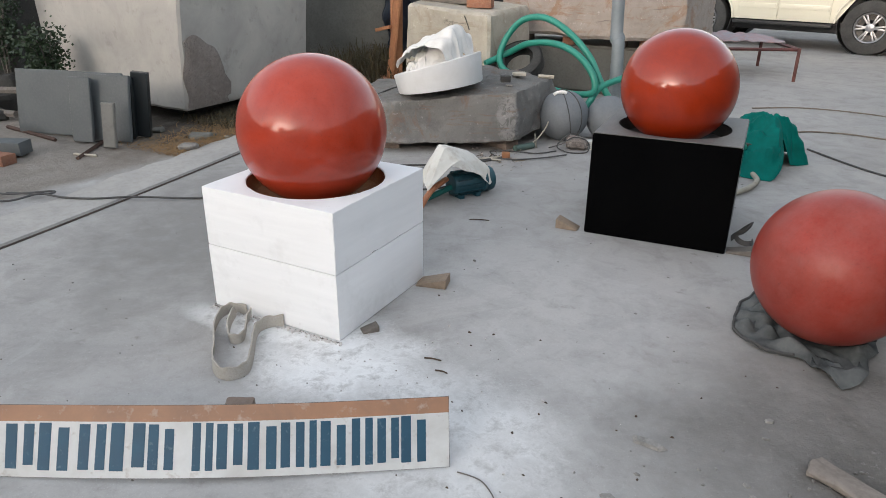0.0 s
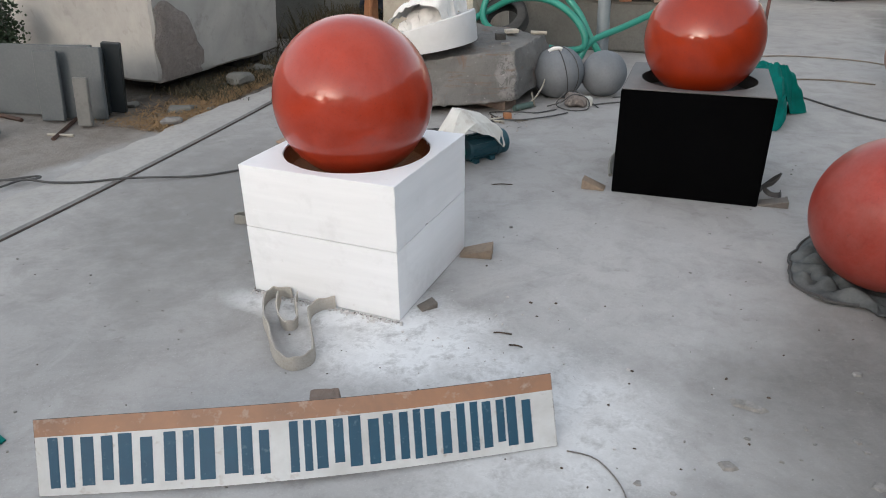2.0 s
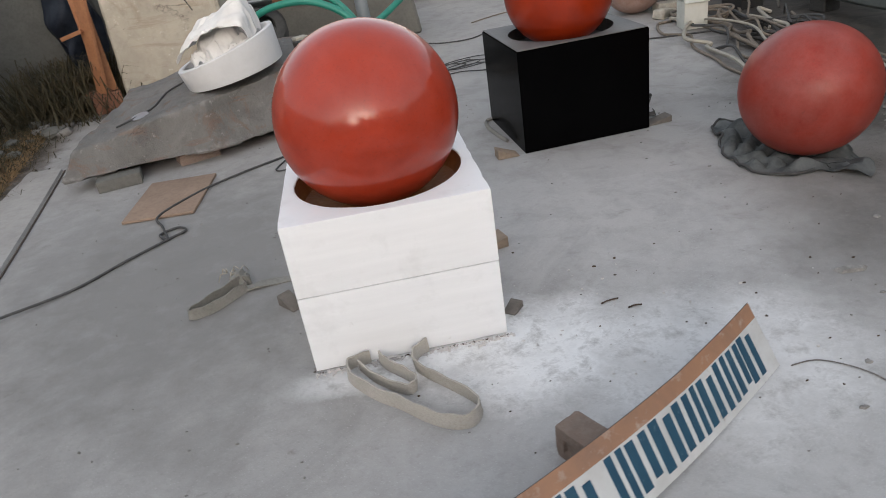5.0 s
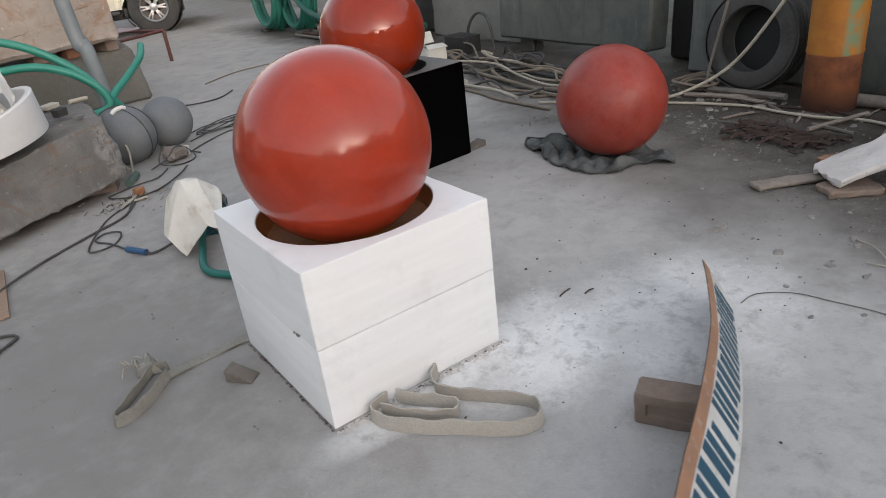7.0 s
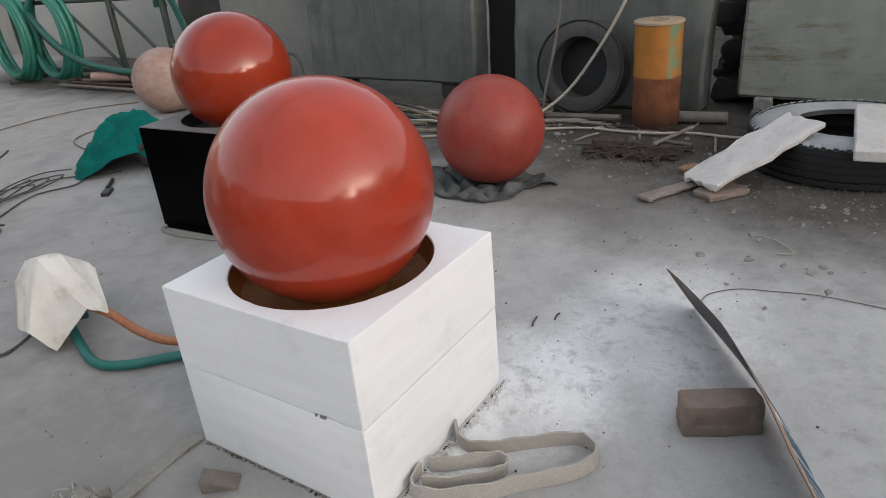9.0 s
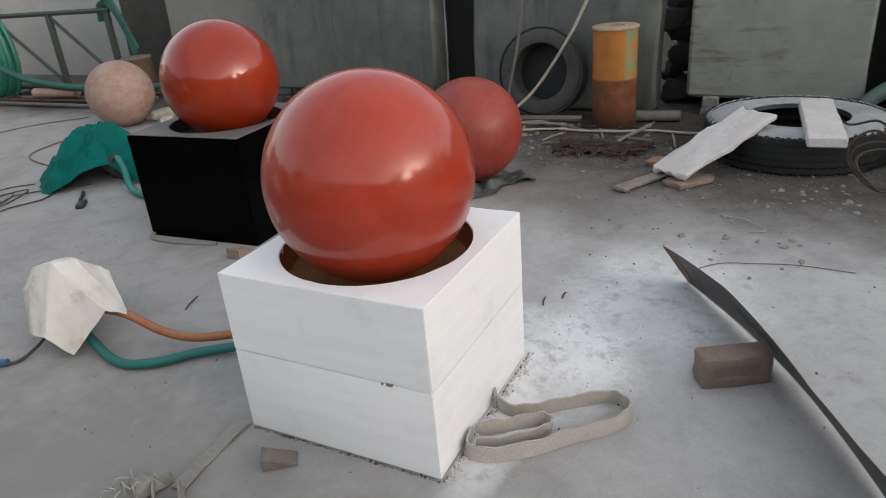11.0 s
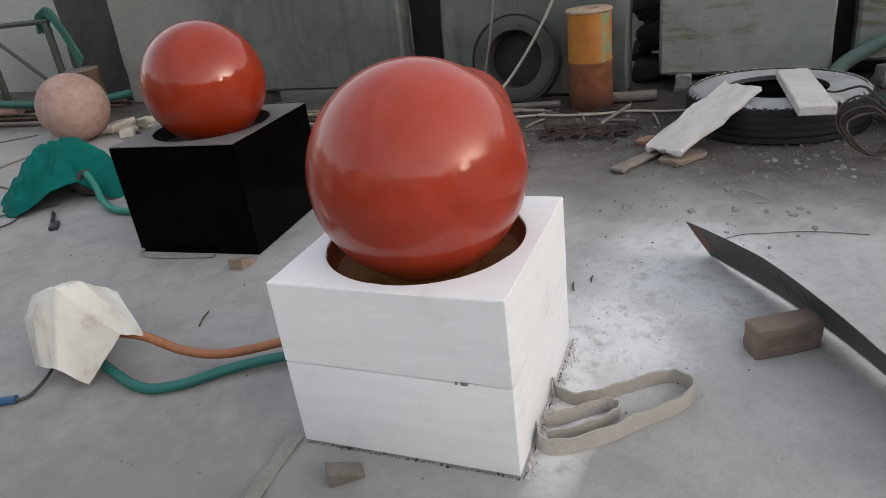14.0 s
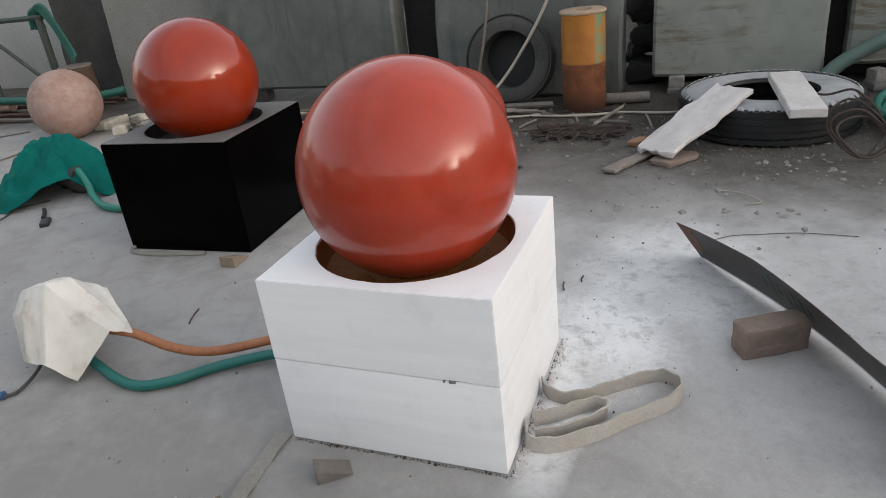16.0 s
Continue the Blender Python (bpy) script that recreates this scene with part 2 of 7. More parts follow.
def boulder_rock(name, a, b, dark, brown, pale, browning=0.56, size=1.1, chip=None):
    """Split rock: planar faces, dark cracks, pale chips and brown weathering."""
    t = Tree(name, 0.85)
    big, mid, fine = t.noise(2.2, 5, 0.65, dist=0.8), t.noise(9, 6, 0.7), t.noise(60, 4, 0.7)
    col = t.mix(t.ramp(big, 0.35, 0.65), a, b)
    col = t.mix(t.math("MULTIPLY", t.ramp(mid, 0.5, 0.7), 0.5), col, dark)
    col = t.mix(t.math("MULTIPLY", t.ramp(t.noise(3.4, 5, 0.7, dist=1.5), browning, browning + 0.12), 0.65), col, brown)
    col = t.mix(t.math("MULTIPLY", t.ramp(t.noise(26, 4, 0.7), 0.62, 0.72), 0.6), col, pale)
    x, y, z = t.axes()
    warp = t.math("MULTIPLY", t.noise(5, 5, 0.7), 0.5)
    co = t.n("ShaderNodeCombineXYZ", X=t.math("ADD", t.math("MULTIPLY", x, 1.6), warp), Y=t.math("ADD", t.math("MULTIPLY", y, 1.6), warp), Z=t.math("ADD", t.math("MULTIPLY", z, 4.5), warp)).outputs[0]
    cell = t.t.nodes.new("ShaderNodeTexVoronoi")
    cell.feature = "DISTANCE_TO_EDGE"
    t.put(cell, "Vector", co)
    t.put(cell, "Scale", size)
    if chip:
        # a spalled corner, pale with dark pits
        rel = [t.math("DIVIDE", t.math("SUBTRACT", v, c), r) for v, c, r in zip((x, y, z), chip, (0.09, 0.09, 0.22))]
        d = t.math("ADD", t.math("ADD", t.math("MULTIPLY", rel[0], rel[0]), t.math("MULTIPLY", rel[1], rel[1])), t.math("MULTIPLY", rel[2], rel[2]))
        spall = t.ramp(t.math("ADD", d, t.math("MULTIPLY", t.math("SUBTRACT", t.noise(14, 4, 0.7), 0.5), 2.0)), 1.1, 0.6)
        col = t.mix(t.math("MULTIPLY", spall, 0.38), col, pale)
        col = t.mix(t.math("MULTIPLY", t.math("MULTIPLY", spall, 0.6), t.ramp(t.noise(17, 4, 0.7, dist=1.5), 0.50, 0.58)), col, dark)
    crack = t.math("MULTIPLY", t.ramp(cell.outputs["Distance"], 0.012, 0.002), t.ramp(t.noise(2.2, 3, 0.5), 0.56, 0.64))
    flow = t.n("ShaderNodeCombineXYZ", X=t.math("MULTIPLY", x, 2.2), Y=t.math("MULTIPLY", y, 2.2), Z=t.math("MULTIPLY", z, 17.0)).outputs[0]
    seam = t.math("MULTIPLY", t.ramp(t.noise(1.0, 5, 0.7, co=flow, dist=0.5), 0.55, 0.63), t.ramp(t.noise(2.7, 3, 0.5), 0.44, 0.54))
    col = t.mix(t.math("MULTIPLY", seam, 0.6), col, brown)
    col = t.mix(t.math("MULTIPLY", crack, 0.55), col, (0.05, 0.04, 0.032))
    edge = t.t.nodes.new("ShaderNodeNewGeometry").outputs["Pointiness"]
    worn = t.math("MULTIPLY", t.ramp(edge, 0.53, 0.60), t.ramp(t.noise(14, 4, 0.7), 0.38, 0.58))
    col = t.mix(t.math("MULTIPLY", worn, 0.7), col, pale)
    h = t.math("SUBTRACT", t.math("ADD", t.math("MULTIPLY", mid, 1.2), t.math("MULTIPLY", fine, 0.5)), t.math("MULTIPLY", crack, 0.8))
    return t.done(col, t.bump(h, 0.6, 0.015), 0.85)


def cloth_material(name, a, b, rough=0.9, stain=None):
    t = Tree(name, rough)
    n1, fine = t.noise(8, 5, 0.65), t.noise(220, 2, 0.5)
    col = t.mix(t.ramp(n1, 0.35, 0.7), a, b)
    t.b.inputs["Specular IOR Level"].default_value = 0.15
    if stain:
        col = t.mix(t.math("MULTIPLY", t.ramp(t.noise(11, 4, 0.6), 0.52, 0.72), 0.7), col, stain)
    return t.done(col, t.bump(t.math("ADD", t.math("MULTIPLY", n1, 2.0), t.math("MULTIPLY", fine, 0.4)), 0.12, 0.003), rough)


M = {}
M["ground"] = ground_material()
M["marble"] = white_marble()
M["red"] = polished_red("polished red granite", (0.37, 0.036, 0.012), (0.29, 0.026, 0.008), 0.42, 0.75, 0.05, 0.09)
M["red deep"] = polished_red("wet polished red granite", (0.2816, 0.02552, 0.0044), (0.22, 0.01848, 0.00352), 0.40, 0.8, 0.0, 0.05)
M["red matt"] = polished_red("dusty unpolished red granite", (0.30, 0.036, 0.022), (0.22, 0.027, 0.016), 0.46, 0.4, 0.14, 0.30)
M["pink stone"] = mottled("pink sandstone", (0.332, 0.2213, 0.186), (0.2455, 0.146, 0.1107), (0.3794, 0.3004, 0.2688), 7, 18, 0.7, bump=0.08, grain=0.4)
M["grey ball"] = mottled("grey dusty granite", (0.132, 0.1456, 0.16), (0.18, 0.1904, 0.2016), (0.096, 0.1, 0.104), 4, 60, 0.75, bump=0.08, grain=0.2)
M["black"] = mottled("polished black granite", (0.0010, 0.0010, 0.0012), (0.0018, 0.0018, 0.002), (0.004, 0.004, 0.004), 3, 160, 0.2, bump=0.01)
M["black"].node_tree.nodes["Principled BSDF"].inputs["Specular IOR Level"].default_value = 0.03
M["black top"] = mottled("dusty black granite", (0.12, 0.115, 0.11), (0.17, 0.163, 0.158), (0.07, 0.068, 0.066), 6, 80, 0.6, bump=0.1)
M["bowl"] = mottled("wet brown bowl", (0.18, 0.062, 0.016), (0.26, 0.105, 0.032), (0.42, 0.26, 0.12), 9, 40, 0.5, bump=0.5, distance=0.006, speck=0.60)
M["bowl"].node_tree.nodes["Principled BSDF"].inputs["Specular IOR Level"].default_value = 0.12
M["marble dusty"] = mottled("dusty white marble", (0.6552, 0.6552, 0.6552), (0.585, 0.585, 0.5791), (0.468, 0.4504, 0.4212), 5, 40, 0.7, bump=0.1, speck=0.62)
M["joint"] = mottled("pale joint", (0.50, 0.50, 0.49), (0.36, 0.355, 0.345), (0.20, 0.19, 0.18), 5, 60, 0.85)
M["bowl dark"] = mottled("dark bowl", (0.012, 0.011, 0.010), (0.02, 0.018, 0.016), None, 9, 40, 0.4)
M["rock"] = mottled("rough grey quarry rock", (0.22, 0.213, 0.20), (0.15, 0.146, 0.14), (0.30, 0.24, 0.18), 3.5, 45, 0.85, bump=0.8, distance=0.02, speck=0.6)
M["boulder"] = boulder_rock("split grey boulder", (0.1776, 0.1698, 0.1579), (0.1223, 0.1184, 0.1105), (0.07498, 0.07104, 0.06552), (0.1658, 0.09865, 0.06315), (0.3631, 0.3473, 0.3315), 0.55, 1.6, (-0.21, 2.40, 0.22))
M["granite pale"] = mottled("pale sawn granite", (0.42, 0.402, 0.370), (0.315, 0.302, 0.282), (0.18, 0.165, 0.148), 2.2, 9, 0.8, bump=0.25, distance=0.006, speck=0.58, grain=0.4)
M["granite broken"] = mottled("broken pinkish granite face", (0.20, 0.17, 0.15), (0.26, 0.23, 0.21), (0.13, 0.11, 0.10), 6, 40, 0.9, bump=0.9, distance=0.02)
M["stone beige"] = boulder_rock("beige rough stone", (0.4404, 0.4045, 0.3361), (0.3426, 0.3116, 0.2563), (0.2563, 0.2318, 0.1893), (0.2937, 0.2447, 0.1828), (0.6118, 0.5744, 0.5011), 0.56, 0.6)
M["stone pinkish"] = boulder_rock("pinkish rough stone with brown seams", (0.35, 0.30, 0.265), (0.27, 0.23, 0.20), (0.20, 0.165, 0.145), (0.25, 0.135, 0.075), (0.52, 0.47, 0.43), 0.53, 0.8)
M["stone olive"] = mottled("grey green stone", (0.125, 0.122, 0.107), (0.165, 0.16, 0.145), (0.08, 0.076, 0.067), 3, 45, 0.85, bump=0.4, distance=0.008)
M["slab grey"] = streaked_slab()
M["slab light"] = mottled("light grey rough slab", (0.2181, 0.2157, 0.1976), (0.1771, 0.1738, 0.1591), (0.1, 0.09758, 0.08856), 2.2, 50, 0.8, bump=0.4, distance=0.01)
M["slab dark"] = mottled("dark rough slab", (0.03, 0.029, 0.027), (0.06, 0.057, 0.052), (0.018, 0.017, 0.016), 3, 40, 0.85, bump=0.7, distance=0.015)
M["slab white"] = scraped_slab()
# darker copy of the dark slab, with the gaps' shade in its colour
M["slab shade"] = mottled("rough stone with gap shade in its colour", (0.009, 0.00875, 0.00825), (0.018, 0.017, 0.0155), (0.0055, 0.00525, 0.005), 3, 40, 0.85, bump=0.7, distance=0.015)
M["slab pale"] = mottled("pale grey offcut", (0.175, 0.172, 0.158), (0.14, 0.137, 0.125), (0.10, 0.096, 0.087), 4, 40, 0.8, bump=0.2)
M["slab teal"] = mottled("dark polished slate edge", (0.01176, 0.01554, 0.01764), (0.0168, 0.02184, 0.02436), None, 3, 60, 0.4, bump=0.1)
M["slab blue"] = mottled("blue grey cut slab", (0.09, 0.0998, 0.103), (0.0675, 0.075, 0.0795), (0.12, 0.126, 0.126), 2.2, 60, 0.55, bump=0.1)
M["plank stone"] = mottled("rough white stone offcut", (0.588, 0.5586, 0.5376), (0.504, 0.4746, 0.4536), (0.3024, 0.2604, 0.231), 9, 22, 0.85, bump=0.6, distance=0.012, speck=0.60, grain=0.6)
M["stake"] = mottled("weathered pale stake", (0.2516, 0.2176, 0.187), (0.1972, 0.1666, 0.1428), (0.1224, 0.0986, 0.0816), 8, 50, 0.85, bump=0.4)
M["wood"] = mottled("raw pale wood", (0.31, 0.235, 0.17), (0.24, 0.18, 0.13), (0.15, 0.11, 0.08), 8, 60, 0.8, bump=0.3)
M["wood orange"] = mottled("orange timber", (0.357, 0.1615, 0.07225), (0.289, 0.1275, 0.0595), (0.187, 0.0765, 0.034), 6, 40, 0.75, bump=0.3)
M["wood dark"] = mottled("weathered wood", (0.13, 0.115, 0.10), (0.18, 0.16, 0.14), (0.07, 0.06, 0.05), 9, 50, 0.85, bump=0.5)
M["brick"] = mottled("dusty old brick", (0.2572, 0.183, 0.1417), (0.194, 0.1531, 0.1272), (0.3112, 0.2543, 0.21), 9, 45, 0.9, bump=0.8, distance=0.008, vary=0.2)
M["stump"] = mottled("brown tree stump", (0.09, 0.057, 0.036), (0.066, 0.042, 0.027), (0.042, 0.027, 0.018), 6, 40, 0.85, bump=0.6)
M["brick red"] = mottled("red brick", (0.31, 0.135, 0.075), (0.24, 0.105, 0.065), (0.35, 0.24, 0.18), 14, 70, 0.9, bump=0.6, distance=0.006, vary=0.25)
M["board white"] = mottled("scuffed white paint", (0.58, 0.585, 0.575), (0.46, 0.455, 0.435), (0.27, 0.21, 0.155), 7, 22, 0.5, bump=0.08, distance=0.001, speck=0.60, grain=0.8)
M["board tan"] = mottled("bare tan primer", (0.35, 0.185, 0.105), (0.25, 0.145, 0.095), (0.44, 0.37, 0.31), 7, 26, 0.6, bump=0.08, distance=0.001, speck=0.57, grain=0.7)
M["board back"] = mottled("dull grey metal sheet", (0.051, 0.0528, 0.051), (0.075, 0.0732, 0.069), (0.084, 0.045, 0.027), 9, 16, 0.5, metal=0.3, bump=0.15)
M["marker"] = mottled("dark green marker paint", (0.012, 0.045, 0.03), (0.02, 0.06, 0.04), None, 20, 80, 0.6)
M["rust patch"] = mottled("rust over grey metal", (0.16, 0.075, 0.045), (0.11, 0.085, 0.07), (0.22, 0.11, 0.06), 16, 60, 0.8)
M["letter"] = mottled("worn blue paint", (0.009, 0.0562, 0.101), (0.0135, 0.0713, 0.12), (0.15, 0.21, 0.247), 14, 50, 0.55, bump=0.05, speck=0.60, grain=0.6)
M["strap"] = mottled("dirty tan webbing", (0.4535, 0.4239, 0.3807), (0.3763, 0.3495, 0.3026), (0.2412, 0.219, 0.1855), 9, 160, 0.92, bump=0.5, distance=0.002)
M["hose green"] = mottled("dusty green rubber hose", (0.01656, 0.1978, 0.1414), (0.02898, 0.23, 0.1755), (0.1822, 0.3036, 0.2731), 6, 40, 0.45, bump=0.08, speck=0.62)
M["hose dark"] = mottled("dark green hose", (0.008, 0.07, 0.055), (0.014, 0.095, 0.075), (0.10, 0.16, 0.14), 6, 40, 0.5, bump=0.08, speck=0.62)
M["hose teal"] = mottled("dusty teal hose", (0.008, 0.120, 0.100), (0.016, 0.145, 0.125), (0.14, 0.22, 0.20), 6, 40, 0.45, bump=0.08, speck=0.62)
M["hose mid"] = mottled("dull green hose", (0.014, 0.13, 0.095), (0.024, 0.155, 0.12), (0.20, 0.27, 0.24), 6, 40, 0.45, bump=0.08, speck=0.58)
M["hose dusty"] = mottled("dusty grey green hose", (0.0672, 0.112, 0.096), (0.08736, 0.128, 0.112), (0.1344, 0.1536, 0.1408), 6, 40, 0.6, bump=0.08, speck=0.6)
M["hose orange"] = mottled("stained orange hose", (0.42, 0.165, 0.07), (0.33, 0.12, 0.05), (0.19, 0.07, 0.032), 9, 50, 0.5, bump=0.1)
M["pvc"] = mottled("grey plastic pipe", (0.20, 0.225, 0.24), (0.15, 0.17, 0.185), (0.30, 0.32, 0.33), 4, 40, 0.5, bump=0.05, speck=0.62)
M["cable black"] = mottled("dusty black cable", (0.045, 0.044, 0.043), (0.075, 0.073, 0.07), None, 20, 90, 0.7)
M["cable white"] = mottled("dirty white cable", (0.39, 0.3588, 0.2964), (0.312, 0.2808, 0.2262), None, 12, 90, 0.6)
M["cable rust"] = mottled("dark rusty cable", (0.050, 0.034, 0.026), (0.034, 0.024, 0.019), (0.08, 0.05, 0.035), 14, 90, 0.75)
M["cable brown"] = mottled("muddy cable", (0.16, 0.13, 0.10), (0.22, 0.185, 0.145), None, 12, 90, 0.8)
M["blue plastic"] = mottled("blue plastic", (0.03, 0.10, 0.21), (0.025, 0.085, 0.18), None, 9, 90, 0.45)
M["motor"] = mottled("teal blue enamel", (0.014, 0.070, 0.092), (0.010, 0.052, 0.070), (0.07, 0.10, 0.11), 7, 50, 0.45, bump=0.1, speck=0.6)
M["cloth white"] = cloth_material("grubby white sacking", (0.71, 0.69, 0.635), (0.60, 0.57, 0.51), stain=(0.40, 0.325, 0.25))
M["cloth bright"] = cloth_material("white cloth", (0.72, 0.71, 0.69), (0.60, 0.585, 0.56))
M["cloth green"] = cloth_material("green cloth", (0.0, 0.145, 0.122), (0.0, 0.095, 0.080), 0.75)
M["cloth grey"] = cloth_material("grey rag", (0.15, 0.158, 0.155), (0.035, 0.04, 0.042))
M["cloth plaid"] = cloth_material("faded pink and grey cloth", (0.30, 0.29, 0.31), (0.34, 0.22, 0.22))
M["tarp"] = cloth_material("dark blue sheeting", (0.012, 0.016, 0.026), (0.028, 0.034, 0.046), 0.5)
M["rubber worn"] = mottled("dark worn rubber", (0.035, 0.035, 0.034), (0.055, 0.054, 0.052), (0.10, 0.097, 0.092), 5, 50, 0.85, bump=0.2, speck=0.6)
M["rubber"] = mottled("dusty black rubber", (0.006, 0.0066, 0.0072), (0.0108, 0.0114, 0.012), (0.024, 0.024, 0.024), 6, 70, 0.6, bump=0.2)
M["rubber dusty"] = mottled("tyre wall grey with stone dust", (0.3901, 0.3956, 0.3956), (0.2525, 0.2579, 0.2606), (0.1148, 0.1148, 0.1148), 4, 50, 0.85, bump=0.2, speck=0.62)
M["rubber grey"] = mottled("tyre wall with dry mud", (0.05816, 0.05716, 0.05444), (0.03484, 0.03441, 0.03298), (0.0837, 0.08122, 0.07688), 5, 50, 0.85, bump=0.2)
M["rusty pipe"] = rust_yellow()
M["pipe rim"] = mottled("worn pale steel rim", (0.42, 0.33, 0.24), (0.34, 0.24, 0.16), (0.18, 0.09, 0.05), 12, 60, 0.6)
M["iron"] = mottled("rusty iron", (0.085, 0.048, 0.036), (0.055, 0.035, 0.028), (0.12, 0.075, 0.05), 12, 80, 0.75, metal=0.3, bump=0.4)
M["iron red"] = mottled("red oxide painted iron", (0.10, 0.026, 0.020), (0.075, 0.022, 0.018), (0.09, 0.05, 0.04), 9, 60, 0.6)
M["iron green"] = mottled("dull green iron", (0.022, 0.036, 0.032), (0.035, 0.052, 0.045), (0.08, 0.065, 0.05), 9, 60, 0.6)
M["dark metal"] = mottled("dark steel", (0.06, 0.058, 0.055), (0.09, 0.085, 0.08), (0.13, 0.09, 0.06), 9, 60, 0.55, metal=0.5)
M["box white"] = mottled("dirty white card", (0.60, 0.60, 0.55), (0.50, 0.50, 0.45), (0.36, 0.34, 0.28), 7, 40, 0.7, bump=0.1, speck=0.62)
M["ply"] = mottled("brown plywood", (0.31, 0.22, 0.16), (0.25, 0.175, 0.125), (0.18, 0.12, 0.085), 5, 50, 0.8, bump=0.2)
M["car paint"] = mottled("cream car paint", (0.72, 0.68, 0.55), (0.70, 0.66, 0.53), None, 2, 40, 0.25, bump=0.0)
M["car trim"] = mottled("black plastic trim", (0.018, 0.018, 0.019), (0.03, 0.03, 0.03), None, 5, 60, 0.5)
M["glass dark"] = mottled("tinted window", (0.012, 0.014, 0.016), (0.016, 0.018, 0.02), None, 5, 60, 0.05, bump=0.0)
M["alloy"] = mottled("alloy wheel", (0.42, 0.42, 0.43), (0.36, 0.36, 0.37), None, 8, 60, 0.35, metal=0.8, bump=0.03)
M["plaster"] = mottled("pale plastered yard wall", (0.42, 0.42, 0.41), (0.35, 0.355, 0.345), (0.26, 0.26, 0.25), 1.2, 40, 0.85, bump=0.25)
M["straw"] = mottled("dry straw", (0.30, 0.19, 0.09), (0.21, 0.13, 0.06), None, 9, 50, 0.9, vary=0.0)
M["weed"] = mottled("dull green weeds", (0.038, 0.036, 0.017), (0.085, 0.062, 0.03), None, 6, 50, 0.8)
M["leaf"] = mottled("green leaves", (0.0102, 0.0238, 0.0085), (0.0187, 0.03825, 0.0119), None, 6, 50, 0.55)
M["bark"] = mottled("dark red bark strips", (0.045, 0.027, 0.0216), (0.027, 0.018, 0.015), (0.066, 0.045, 0.036), 12, 60, 0.9, bump=0.6)
M["chips"] = mottled("stone chips", (0.23, 0.217, 0.2), (0.111, 0.102, 0.0935), (0.323, 0.315, 0.297), 9, 50, 0.9)
M["flakes"] = mottled("pale stone flakes", (0.30, 0.285, 0.265), (0.20, 0.19, 0.175), (0.12, 0.11, 0.10), 30, 90, 0.9)
M["soil clod"] = mottled("dry grey soil", (0.15, 0.135, 0.118), (0.10, 0.088, 0.076), None, 20, 80, 0.95)
M["dead leaf"] = mottled("dead leaves and twigs", (0.05, 0.035, 0.025), (0.09, 0.06, 0.04), None, 30, 90, 0.9)

# ---- shapes ----


def part(name, bm, material, parent=None, label="", smooth=40):
    """Links a bmesh as one mesh object."""
    me = bpy.data.meshes.new(name)
    bmesh.ops.recalc_face_normals(bm, faces=bm.faces)
    bm.to_mesh(me)
    bm.free()
    if smooth:
        me.shade_smooth()
        me.set_sharp_from_angle(angle=radians(smooth))
    for m in material if isinstance(material, (list, tuple)) else [material]:
        me.materials.append(m)
    ob = new(name, me)
    if parent:
        ob.parent = parent
    if label:
        ob["label"] = label
    return ob


def thing(name, label, category, m=None, group="", kind=""):
    ob = new(name)
    ob.empty_display_size = 0.1
    if m:
        ob.matrix_world = m
    return tagged(ob, label, category, group, kind)


def single(name, bm, material, label, category, m=None, group="", kind="", smooth=40):
    ob = part(name, bm, material, None, "", smooth)
    if m:
        ob.matrix_world = m
    return tagged(ob, label, category, group, kind)


def box(sx, sy, sz, c=(0, 0, 0), bevel=0.004, seg=2, m=None):
    """A box with rounded edges; c is the middle of its base."""
    bm = bmesh.new()
    bmesh.ops.create_cube(bm, size=1, matrix=Matrix.Translation((c[0], c[1], c[2] + sz / 2)) @ Matrix.Diagonal((sx, sy, sz, 1)))
    if bevel:
        bmesh.ops.bevel(bm, geom=bm.edges[:], offset=bevel, segments=seg, affect="EDGES", profile=0.6)
    if m:
        bmesh.ops.transform(bm, matrix=m, verts=bm.verts)
    return bm


def add(bm, other):
    """Puts the mesh of other into bm."""
    me = bpy.data.meshes.new("tmp")
    other.to_mesh(me)
    other.free()
    bm.from_mesh(me)
    bpy.data.meshes.remove(me)
    return bm


def roughen(bm, amp, scale, seed=0, keep_floor=True):
    """Pushes the points about along a noise field."""
    off = Vector((seed * 7.3, seed * 3.1, seed * 5.7))
    low = min(v.co.z for v in bm.verts)
    for v in bm.verts:
        n = noise.noise_vector(v.co * scale + off) * amp + noise.noise_vector(v.co * scale * 3.7 + off) * amp * 0.4
        if keep_floor and v.co.z < low + 1e-4:
            n.z = 0
        v.co += n
    return bm


